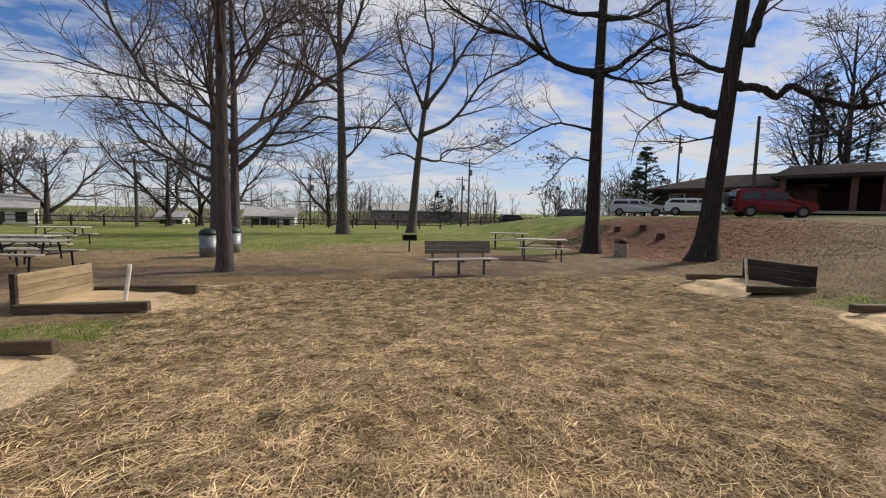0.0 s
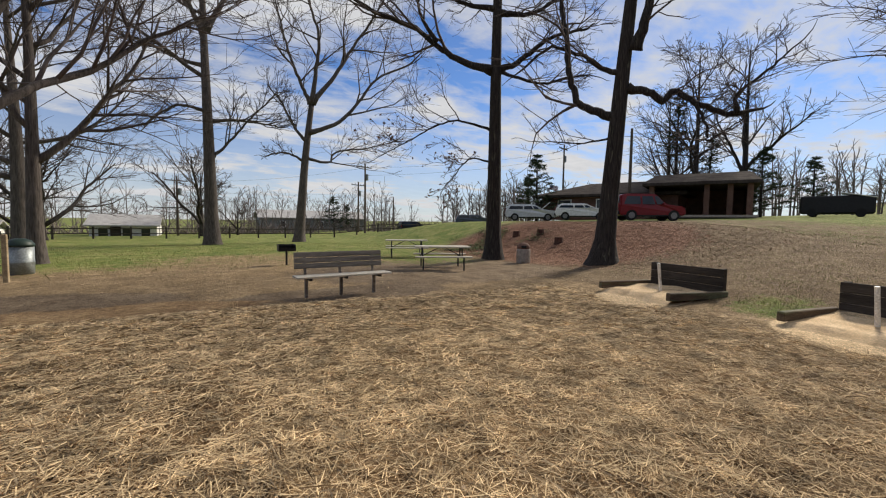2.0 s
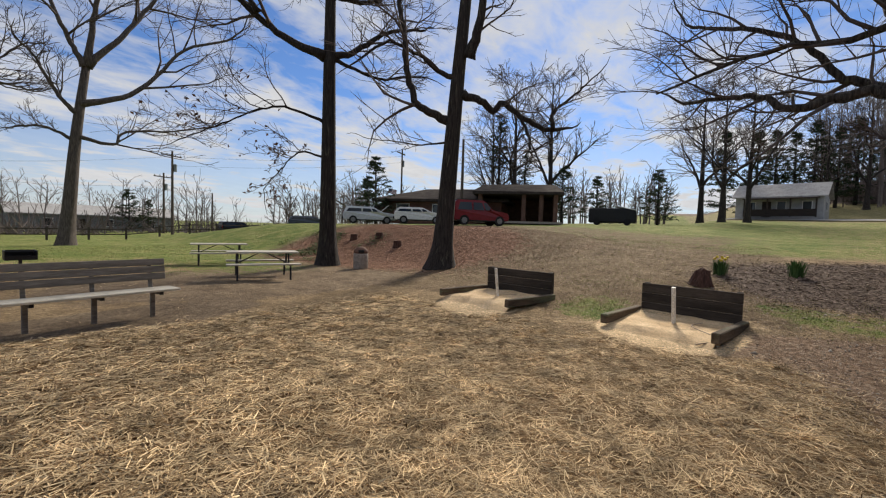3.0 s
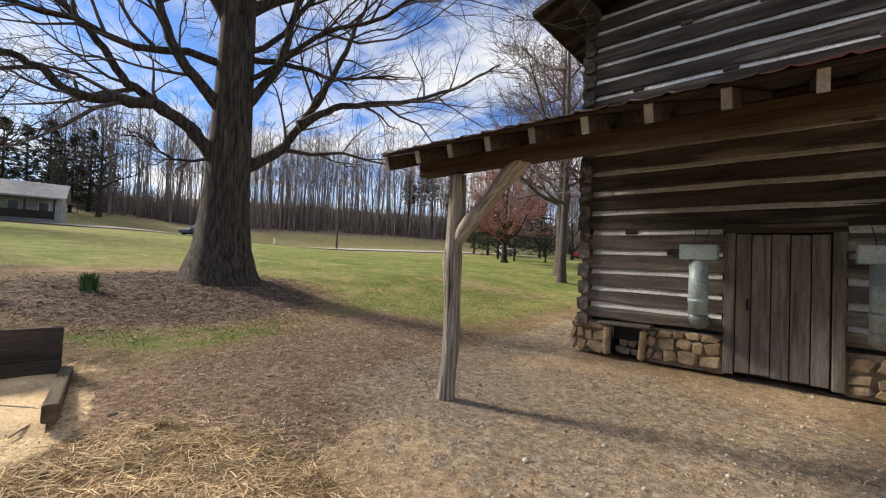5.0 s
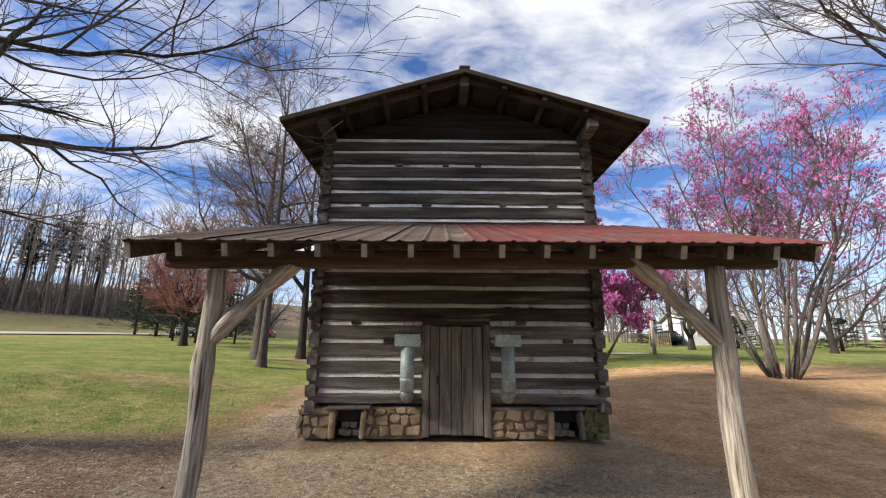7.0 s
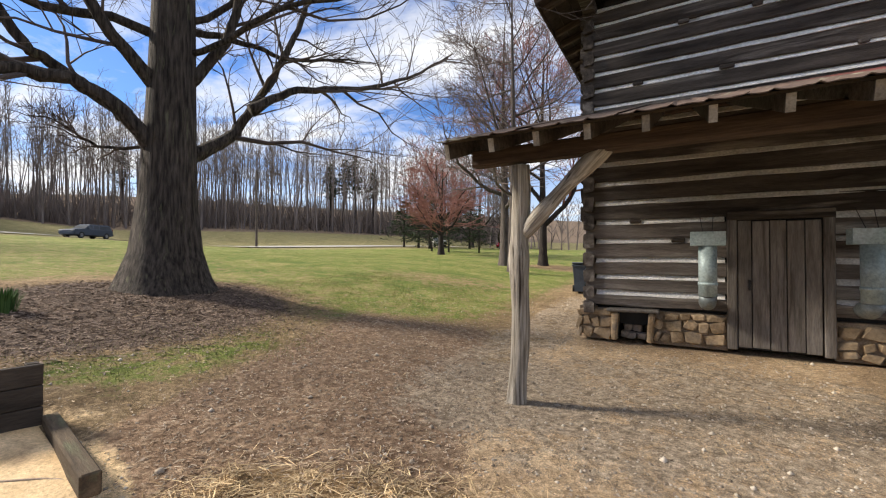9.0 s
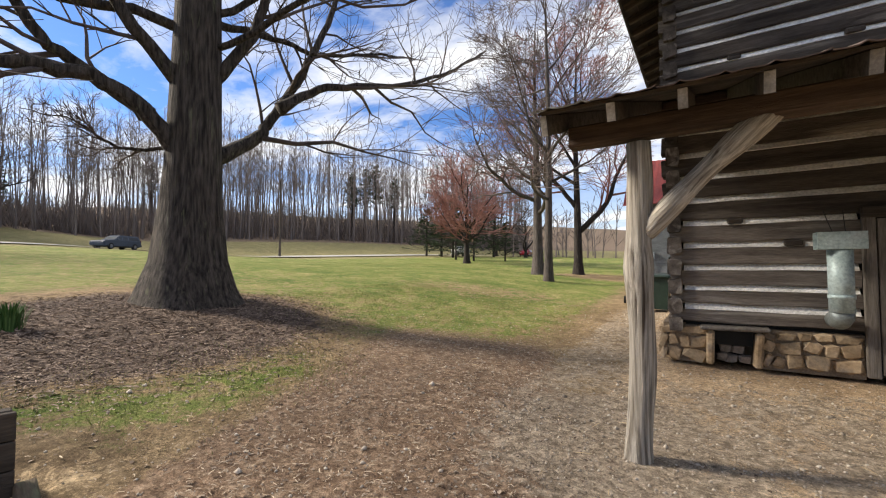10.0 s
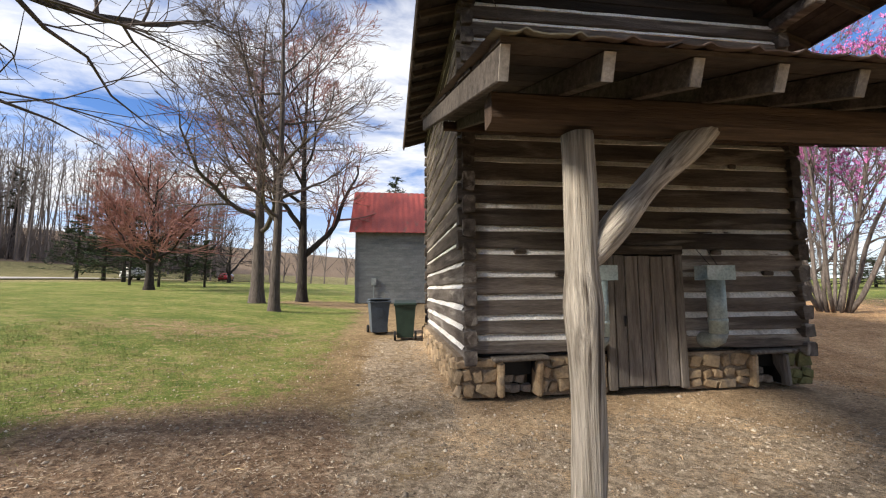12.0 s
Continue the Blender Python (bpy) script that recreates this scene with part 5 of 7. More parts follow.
def magnolia(at, tall, seed, stems, per, label, size=0.1, bloom=0.8):
    rng = random.Random(seed)
    P = {**TREE, "n": (7, 6, 5, 3), "seg": (8, 4, 3, 2), "lift": 0.06, "tip": 0.007, "ang": ((20, 45), (20, 50), (20, 55), (20, 55)), "from": (0.25, 0.2, 0.2, 0.2)}
    wood, fine, tips = Shape(), Shape(), []
    for k in range(stems):
        a = k * 2 * math.pi / stems + rng.uniform(-0.3, 0.3)
        el = radians(rng.uniform(55, 84))
        d = Vector((math.cos(a) * math.cos(el), math.sin(a) * math.cos(el), math.sin(el)))
        r = rng.uniform(0.05, 0.09)
        st = limb(wood, (0.35 * math.cos(a), 0.35 * math.sin(a), -0.1), d, tall * rng.uniform(0.8, 1.0), r, 0.02, 8, 12, 0.07, 0.03, rng)
        twigs(wood, fine, st, tall * 0.75, 0, rng, P, tips)
    ob = thing("magnolia_tree", label, "tree", at, group="magnolias")
    part("trunk", wood, M_MAGBARK, ob, "several grey stems", smooth=True)
    part("crown", fine, M_MAGBARK, ob, smooth=True)
    part("blossom", blossoms([t for t in tips if rng.random() < bloom], rng, size, per), M_BLOOM, ob, "pink magnolia flowers")
    return ob


magnolia(stand(-7.6, -10.7), 10.3, 31, 13, 1, "large many-stemmed saucer magnolia in full pink bloom", 0.088, 0.85)
magnolia(stand(-4.2, -19.5), 7.0, 32, 8, 3, "smaller saucer magnolia thick with pink bloom", 0.12, 0.9)

# ---- park furniture ----
def bench(at, turn):
    b = thing("park_bench", "grey weathered plank bench on steel posts", "bench", at, turn)
    for x in (-0.72, 0.0, 0.74):
        lg = part("leg", Shape().box((0.06, 0.06, 0.46), (0, 0, 0.22), bevel=0.006), M_BENCHWOOD, b, at=pose(x, 0.02, 0))
        part("seat_bracket", Shape().box((0.05, 0.4, 0.05), bevel=0.005), M_STEEL, lg, at=pose(0, -0.14, 0.41))
        part("back_post", Shape().box((0.05, 0.04, 0.5), bevel=0.005), M_BENCHWOOD, lg, at=pose(0, 0.1, 0.62, -10))
    for k in range(3):
        part("seat_plank", Shape().box((1.98, 0.12, 0.035), bevel=0.006), M_TABLE, b, at=pose(0, -0.30 + 0.13 * k, 0.455))
    for k in range(3):
        part("back_plank", Shape().box((1.88, 0.03, 0.105), bevel=0.006), M_BENCHWOOD, b, at=pose(0, 0.075 + 0.02 * k, 0.64 + 0.112 * k, -10))
    return b


bench(stand(3.78, 10.36), 4)


def picnic_table(label):
    t = thing("picnic_table", label, "picnic table", group="picnic tables")
    for k in range(5):
        part("top_plank", Shape().box((1.85, 0.138, 0.04), bevel=0.006), M_TABLE, t, at=pose(0, -0.29 + 0.145 * k, 0.74))
    for s_ in (-1, 1):
        for k in range(2):
            part("seat_plank", Shape().box((1.85, 0.125, 0.04), bevel=0.006), M_TABLE, t, at=pose(0, s_ * (0.62 + 0.13 * k), 0.44))
    for x in (-0.66, 0.66):
        fr = part("leg_frame", Shape().tube([(0, -0.78, 0.41), (0, 0.78, 0.41)], [0.024, 0.024], 8), M_STEEL, t, at=pose(x, 0, 0))
        for s_ in (-1, 1):
            part("leg", Shape().tube([(0, s_ * 0.70, 0.0), (0, s_ * 0.66, 0.42)], [0.026, 0.026], 8), M_STEEL, fr)
            part("strut", Shape().tube([(0, s_ * 0.30, 0.41), (0, s_ * 0.22, 0.72)], [0.024, 0.024], 8), M_STEEL, fr)
        part("brace", Shape().tube([(-math.copysign(0.55, x), 0, 0.70), (0, 0, 0.42)], [0.016, 0.016], 6), M_STEEL, fr)
    return t


first = picnic_table("pale plank picnic table on dark steel legs")
first.matrix_world = pose(*stand(8.25, 13.95), 0, 0, -24)
for x, y, a in ((9.1, 18.6, -22), (-6.9, 12.7, -8), (-8.1, 14.6, -5), (-10.0, 20.4, -3)):
    copy_thing(first, pose(*stand(x, y), 0, 0, a))

grill = thing("park_grill", "black steel pedestal barbecue grill on the lawn", "grill", stand(3.75, 16.9))
part("post", Shape().tube([(0, 0, -0.1), (0, 0, 0.5)], [0.035, 0.035], 10), M_STEEL, grill)
fb = Shape().box((0.55, 0.4, 0.02), (0, 0, 0.5)).box((0.55, 0.02, 0.22), (0, 0.2, 0.61)).box((0.02, 0.4, 0.22), (-0.27, 0, 0.61)).box((0.02, 0.4, 0.22), (0.27, 0, 0.61)).box((0.55, 0.02, 0.1), (0, -0.2, 0.55))
part("firebox", fb, M_STEEL, grill)
for k in range(7):
    part("grate_bar", Shape().tube([(-0.26, -0.16 + 0.055 * k, 0.70), (0.26, -0.16 + 0.055 * k, 0.70)], [0.007, 0.007], 5), M_STEEL, grill)

bin_ = thing("litter_bin", "round pebbled concrete litter bin with a dark dome lid", "litter bin", stand(12.25, 14.4))
part("drum", Shape().tube([(0, 0, -0.05), (0, 0, 0.03), (0, 0, 0.52), (0, 0, 0.56)], [0.25, 0.27, 0.27, 0.25], 24), M_CONC, bin_, smooth=True)
part("dome_lid", Shape().tube([(0, 0, 0.56), (0, 0, 0.66), (0, 0, 0.76), (0, 0, 0.8)], [0.255, 0.25, 0.17, 0.06], 20), M_BRICK, bin_, "dark brown dome lid", smooth=True)
part("opening", Shape().box((0.2, 0.1, 0.1), bevel=0.01), M_BLACK, bin_, at=pose(-0.14, -0.18, 0.64, 0, 0, -40))


def steel_bin(at):
    b = thing("litter_bin", "ribbed steel litter drum with a dark lid", "litter bin", at, group="steel litter bins")
    part("drum", Shape().tube([(0, 0, 0), (0, 0, 0.3), (0, 0, 0.32), (0, 0, 0.34), (0, 0, 0.75)], [0.27, 0.28, 0.29, 0.28, 0.28], 20), M_GALV, b, smooth=True)
    part("lid", Shape().tube([(0, 0, 0.75), (0, 0, 0.8), (0, 0, 0.9), (0, 0, 0.96)], [0.30, 0.30, 0.24, 0.12], 20), M_BINGREEN, b, smooth=True)
    return b


steel_bin(stand(-3.45, 15.6))
steel_bin(stand(-3.0, 17.2))
sp = thing("signpost", "short pale yellow wooden post by litter bins", "post", stand(-2.75, 15.4))
part("shaft", Shape().box((0.1, 0.1, 1.15), (0, 0, 0.55), bevel=0.01), M_PITPALE, sp)

# plants and stump in the mulch bed
def daffodil(at, bloom, seed):
    rng = random.Random(seed)
    d = thing("daffodil_clump", "clump of green daffodils with yellow blooms" if bloom else "clump of green daffodil leaves without blooms", "plant", at, group="daffodils")
    lv = Shape()
    for k in range(150):
        a, r = rng.uniform(0, 6.28), rng.uniform(0, 0.16)
        h, o = rng.uniform(0.26, 0.44), rng.uniform(0.02, 0.16)
        c, s_ = math.cos(a), math.sin(a)
        w = Vector((-s_, c, 0)) * 0.010
        p0, p1, p2 = Vector((c * r, s_ * r, -0.02)), Vector((c * (r + o * 0.4), s_ * (r + o * 0.4), h * 0.65)), Vector((c * (r + o), s_ * (r + o), h))
        lv.face(p0 - w, p0 + w, p1 + w, p1 - w)
        n = len(lv.v)
        lv.v.append(tuple(p2))
        lv.f.append((n - 1, n - 2, n))
    part("leaves", lv, M_LEAFGREEN, d)
    if bloom:
        for k in range(14):
            a, r = rng.uniform(0, 6.28), rng.uniform(0.02, 0.17)
            part("flower", rock(rng, 0.07, 0.07, 0.06, 0.3), M_YELLOW, d, at=pose(math.cos(a) * r, math.sin(a) * r, rng.uniform(0.38, 0.48)))
    return d


daffodil(stand(14.8, 3.6), True, 1)
daffodil(stand(15.2, 2.1), False, 2)
stump = Shape().tube([(0, 0, -0.1), (0, 0, 0.05), (0.01, 0, 0.2), (0.02, 0.01, 0.32), (0.03, 0.02, 0.36)], [0.30, 0.23, 0.19, 0.16, 0.08], 16)
for i, (x, y, z) in enumerate(stump.v):
    k = 1 + 0.3 * noise.noise((x * 6, y * 6, z * 4))
    stump.v[i] = (x * k, y * k, z * (1 + 0.25 * noise.noise((x * 9, y * 9, 1))))
solo("stump", stump, M_STUMP, "rotten reddish brown tree stump", "stump", stand(13.4, 3.85))
for x, y, s_ in ((16.0, 16.2, 1), (17.0, 18.5, 2), (16.6, 20.0, 3)):
    st = Shape().tube([(0, 0, -0.1), (0, 0, 0.1), (0, 0, 0.28)], [0.24, 0.19, 0.18], 12)
    solo("stump", st, M_STUMP, "short cut stump on the leafy bank", "stump", stand(x, y), group="bank stumps")


# ---- wheeled bins and shed behind the barn ----
def wheelie(at, turn, mat, label):
    b = thing("wheeled_bin", label, "wheeled bin", at, turn, group="wheeled bins")
    body = Shape()
    for z, w, d in ((0.06, 0.44, 0.5), (0.5, 0.5, 0.58), (0.95, 0.58, 0.68)):
        for sx, sy in ((-1, -1), (1, -1), (1, 1), (-1, 1)):
            body.v.append((sx * w / 2, sy * d / 2, z))
    for k in (0, 4):
        for i in range(4):
            j = (i + 1) % 4
            body.f.append((k + i, k + j, k + 4 + j, k + 4 + i))
    body.f += [(3, 2, 1, 0), (8, 9, 10, 11)]
    part("body", body, mat, b)
    part("rim", Shape().box((0.64, 0.74, 0.05), (0, 0, 0.95), bevel=0.015), mat, b)
    part("lid", Shape().box((0.62, 0.76, 0.05), bevel=0.02), mat, b, at=pose(0, 0.0, 1.01, 4))
    part("handle", Shape().tube([(-0.26, -0.40, 0.97), (0.26, -0.40, 0.97)], [0.018, 0.018], 8), mat, b)
    for s_ in (-1, 1):
        part("wheel", Shape().tube([(s_ * 0.25, -0.27, 0.12), (s_ * 0.31, -0.27, 0.12)], [0.125, 0.125], 16), M_TYRE, b)
    part("panel", Shape().box((0.2, 0.01, 0.3), bevel=0.004), mat, b, at=pose(0, 0.315, 0.62, -6))
    return b


wheelie(stand(8.62, -10.4), 10, M_BINBLUE, "blue-grey plastic wheeled bin beside the barn")
wheelie(stand(7.85, -9.4), 178, M_BINGREEN, "dark green plastic wheeled bin beside the barn")

SX, SY = 10.3, -21.6
shed = thing("shed", "grey clapboard shed with a bright red tin roof", "shed", (0, 0, 0))
sz = ground_z(8, -22) 
part("wall", Shape().box((6.2, 6.0, 4.2), (SX - 3.2, SY - 3.1, sz + 2.1)), M_SIDING, shed)
for k in range(27):
    part("clapboard", Shape().box((6.24, 0.03, 0.165), bevel=0.004), M_SIDING, shed, at=pose(SX - 3.2, SY - 0.09, sz + 0.12 + 0.155 * k, 4))
part("corner_board", Shape().box((0.1, 0.1, 4.2)), M_SIDING, shed, at=pose(SX - 0.08, SY - 0.08, sz + 2.1))
for s_ in (0, 1):
    rs = Shape()
    ln = 4.55
    for i in range(41):
        x = -6.8 + 7.1 * i / 40
        zz = 0.03 if i % 2 else 0.0
        rs.v += [(x, 0, zz), (x, -ln, zz), (x, 0, zz - 0.03), (x, -ln, zz - 0.03)]
    for i in range(40):
        a, b = i * 4, i * 4 + 4
        rs.f += [(a, a + 1, b + 1, b), (a + 2, b + 2, b + 3, a + 3), (a, b, b + 2, a + 2), (a + 1, a + 3, b + 3, b + 1)]
    rs.f += [(0, 2, 3, 1), (160, 161, 163, 162)]
    at_ = pose(SX, SY + 0.3, sz + 4.08, -43, 0, 0) if s_ == 0 else pose(SX - 6.5, SY - 6.5, sz + 4.08, 0, 0, 180) @ pose(0, 0, 0, -43, 0, 0)
    part("tin_roof", rs, M_TINRED, shed, at=at_)
gab = Shape()
gab.v = [(SX - 0.1, SY - 0.1, sz + 4.2), (SX - 0.1, SY - 6.1, sz + 4.2), (SX - 0.1, SY - 3.1, sz + 6.95), (SX - 6.3, SY - 0.1, sz + 4.2), (SX - 6.3, SY - 6.1, sz + 4.2), (SX - 6.3, SY - 3.1, sz + 6.95)]
gab.f = [(0, 1, 2), (3, 5, 4)]
part("gable", gab, M_SIDING, shed)
part("meter_box", Shape().box((0.28, 0.15, 0.4), bevel=0.02), M_GALV, shed, at=pose(SX - 1.1, SY + 0.03, sz + 1.25))
part("conduit", Shape().tube([(SX - 1.1, SY + 0.03, sz), (SX - 1.1, SY + 0.03, sz + 1.1)], [0.03, 0.03], 8), M_GALV, shed)


# ---- cars ----
def car(name, label, at, turn, paint, length=4.5, tall=1.75, boxy=1.0, hatch=False, bonnet=False, rack=False):
    """Own +x is the front."""
    c = thing(name, label, "car", at, turn)
    L2, W = length / 2, 0.86
    prof = [(-L2, 0.42), (-L2 + 0.02, 0.95), (-L2 + 0.10, 1.02), (-L2 + 0.1 + 0.35 * (1 - boxy), tall - 0.12), (-L2 + 0.45, tall), (L2 * 0.12, tall - 0.02), (L2 * 0.42, 1.05), (L2 - 0.15, 0.92), (L2, 0.72), (L2, 0.4), (L2 * 0.82, 0.3), (-L2 * 0.9, 0.3)]
    body = Shape()
    k = len(prof)
    for w, inset in ((-1, 0), (1, 0)):
        for x, z in prof:
            nar = W - (0.16 * max(0, (z - 0.95) / (tall - 0.95)))
            body.v.append((x, w * nar, z))
    body.f.append(tuple(range(k)))
    body.f.append(tuple(reversed(range(k, 2 * k))))
    for i in range(k):
        j = (i + 1) % k
        body.f.append((j, i, k + i, k + j))
    bm = bmesh.new()
    ring = [bm.verts.new(v) for v in body.v]
    for f in body.f:
        bm.faces.new([ring[i] for i in f])
    bmesh.ops.recalc_face_normals(bm, faces=bm.faces[:])
    bmesh.ops.bevel(bm, geom=bm.edges[:], offset=0.07, segments=2, affect="EDGES")
    bm.verts.index_update()
    soft = Shape()
    soft.v = [tuple(v.co) for v in bm.verts]
    soft.f = [tuple(v.index for v in f.verts) for f in bm.faces]
    bm.free()
    part("body", soft, paint, c)
    part("sill_trim", Shape().box((length * 0.86, 1.70, 0.16), (0, 0, 0.36), bevel=0.03), M_STEEL, c)
    for w in (-1, 1):
        for x0, x1, x2, x3 in ((-L2 + 0.3, -0.72, -0.75, -L2 + 0.5), (-0.62, 0.18, 0.02, -0.62), (0.26, L2 * 0.38, L2 * 0.16, 0.12)):
            zb, zt = 1.04, tall - 0.17
            y0, y1 = w * (W - 0.16 * (zb - 0.95) / (tall - 0.95) + 0.006), w * (W - 0.16 * (zt - 0.95) / (tall - 0.95) + 0.006)
            g = Shape().face((x0, y0, zb), (x1, y0, zb), (x2, y1, zt), (x3, y1, zt))
            part("side_window", g, M_GLASS, c)
        for x in (-L2 * 0.62, L2 * 0.64):
            wh = part("wheel", Shape().tube([(0, w * (W - 0.2), 0), (0, w * (W + 0.01), 0)], [0.34, 0.34], 20), M_TYRE, c, at=pose(x, 0, 0.34))
            part("rim", Shape().tube([(0, w * W, 0), (0, w * (W + 0.02), 0)], [0.2, 0.2], 14), M_RIM, wh)
        part("mirror", Shape().box((0.1, 0.16, 0.14), bevel=0.03), paint, c, at=pose(L2 * 0.3, w * (W + 0.06), 1.08))
        part("tail_light", Shape().box((0.04, 0.16, 0.3), bevel=0.01), M_CARRED, c, at=pose(-L2 + 0.02, w * 0.72, 0.98))
        part("headlight", Shape().box((0.06, 0.26, 0.14), bevel=0.02), M_RIM, c, at=pose(L2 - 0.03, w * 0.6, 0.76))
        if rack:
            part("roof_rail", Shape().tube([(-L2 + 0.6, w * 0.6, tall + 0.04), (0.2, w * 0.6, tall + 0.04)], [0.02, 0.02], 6), M_STEEL, c)
    part("windscreen", Shape().face((L2 * 0.405, -0.7, 1.10), (L2 * 0.405, 0.7, 1.10), (L2 * 0.15, 0.62, tall - 0.10), (L2 * 0.15, -0.62, tall - 0.10)), M_GLASS, c, at=pose(0.02, 0, 0.01))
    part("rear_window", Shape().face((-L2 + 0.06, -0.65, 1.08), (-L2 + 0.06, 0.65, 1.08), (-L2 + 0.10, 0.6, tall - 0.2), (-L2 + 0.10, -0.6, tall - 0.2)), M_GLASS, c, at=pose(-0.03, 0, 0))
    part("bumper", Shape().box((0.12, 1.66, 0.22), bevel=0.04), M_STEEL, c, at=pose(-L2 - 0.02, 0, 0.5))
    if rack:
        part("spare_wheel", Shape().tube([(-L2 - 0.2, 0.1, 0.95), (-L2, 0.1, 0.95)], [0.34, 0.34], 20), M_TYRE, c)
    if hatch:
        part("open_hatch", Shape().box((0.9, 1.4, 0.06), bevel=0.02), M_GLASS, c, "raised tailgate", at=pose(-L2 - 0.25, 0, tall + 0.25, 0, 28))
    if bonnet:
        part("open_bonnet", Shape().box((1.0, 1.4, 0.05), bevel=0.02), paint, c, "raised bonnet", at=pose(L2 * 0.55, 0, 1.35, 0, -42))
    return c


car("red_suv", "dark red four-wheel-drive parked on the bank top", (26.2, 18.5, ground_z(26.2, 18.5) + 0.0), -34, M_CARRED, 4.1, 1.72, 1.0, rack=True)
car("silver_estate", "silver estate car with raised tailgate and bonnet", stand(27.0, 30.4), -40, M_CARSILVER, 4.6, 1.5, 0.6, hatch=True, bonnet=True)
car("white_car", "white saloon parked beside a brick building", stand(29.2, 26.4), -50, M_CARWHITE, 4.4, 1.42, 0.4)
car("dark_car", "dark saloon parked on the bank", stand(28.2, 41.0), -30, M_CARBLUE, 4.6, 1.4, 0.5)
car("black_van", "black van parked at the edge of the lawn", stand(29.0, 58.5), 0, M_CARBLACK, 5.0, 1.7, 1.0)
car("white_hatchback", "white hatchback on the far road", stand(36.5, -47.5), 135, M_CARWHITE, 4.4, 1.45, 0.5)
car("pickup_truck", "slate blue pickup on the far road", stand(63.0, -15.5), 120, M_CARBLUE, 5.2, 1.6, 0.5)
car("red_car", "red saloon parked far beyond the lawn", stand(36.0, -72.0), 100, M_CARRED, 4.4, 1.42, 0.5)


car("dark_estate", "dark estate car parked beyond the magnolias", stand(-20.0, -40.5), 70, M_CARBLACK, 4.5, 1.5, 0.7)


# ---- buildings ----
def windows(parent, spots):
    for x, y, z, w, h, turn in spots:
        wi = part("window", Shape().box((w, 0.05, h)), M_GLASS, parent, at=pose(x, y, z, 0, 0, turn))
        part("frame", Shape().box((w + 0.16, 0.04, 0.08), (0, -0.03, h / 2)).box((w + 0.16, 0.04, 0.08), (0, -0.03, -h / 2)).box((0.08, 0.04, h), (-w / 2, -0.03, 0)).box((0.08, 0.04, h), (w / 2, -0.03, 0)), M_HOUSE, wi)


def hip_roof(lx, ly, over, rise, inset):
    a, b = lx / 2 + over, ly / 2 + over
    s = Shape()
    s.v = [(-a, -b, 0), (a, -b, 0), (a, b, 0), (-a, b, 0), (-a + inset, 0, rise), (a - inset, 0, rise), (-a, -b, -0.25), (a, -b, -0.25), (a, b, -0.25), (-a, b, -0.25)]
    s.f = [(0, 1, 5, 4), (1, 2, 5), (2, 3, 4, 5), (3, 0, 4), (0, 6, 7, 1), (1, 7, 8, 2), (2, 8, 9, 3), (3, 9, 6, 0), (6, 9, 8, 7)]
    return s


hall = thing("brick_hall", "low brown brick hall with a shallow hipped roof", "building", (39.9, 31.2, ground_z(36, 28) + 0.1), -68)
part("wall", Shape().box((13, 9, 2.5), (0, 0, 1.1)), M_BRICK, hall)
part("roof", hip_roof(13, 9, 0.8, 1.5, 4.5), M_ROOF, hall, at=pose(0, 0, 2.4))
windows(hall, [(x, -4.52, 1.4, 1.4, 1.0, 0) for x in (-4, 0, 4)])
pav = thing("pavilion", "dark open-fronted pavilion with brick posts and a low gabled roof", "pavilion", (40.4, 22.8, ground_z(41, 22) + 0.1), -64)
part("back_wall", Shape().box((7.4, 0.3, 2.8), (0, 3.5, 1.3)), M_BRICK, pav)
part("side_wall", Shape().box((0.3, 7, 2.8), (-3.6, 0, 1.3)), M_BRICK, pav)
part("roof", hip_roof(7.4, 7.5, 0.5, 1.1, 0.6), M_ROOF, pav, at=pose(0, 0, 2.85))
part("floor_slab", Shape().box((8.2, 8, 0.2), (0, 0, 0)), M_CONC, pav)
part("side_wall", Shape().box((0.3, 5, 2.8), (3.55, 1.0, 1.3)), M_BRICK, pav)
part("ceiling", Shape().box((7.2, 7, 0.06), (0, 0, 2.62)), M_BOARD, pav)
for x in (-3.5, 0.6, 2.2, 3.5):
    part("post", Shape().box((0.4, 0.4, 2.7), (x, -3.6, 1.35), bevel=0.02), M_BRICK, pav)
cp = thing("dark_trailer", "long dark canopy trailer on the grass", "trailer", (48.0, 15.6, ground_z(48, 15.6)), -75)
part("body", Shape().box((4.6, 2.4, 1.5), (0, 0, 1.0), bevel=0.1), M_STEEL, cp)
part("pale_top", Shape().box((2.2, 2.5, 0.08), (1.3, 0, 1.78), (0, 12, 0), bevel=0.03), M_HOUSE, cp)
for x in (-1.5, 1.5):
    part("wheel", Shape().tube([(x, -1.22, 0.34), (x, 1.22, 0.34)], [0.34, 0.34], 16), M_TYRE, cp)


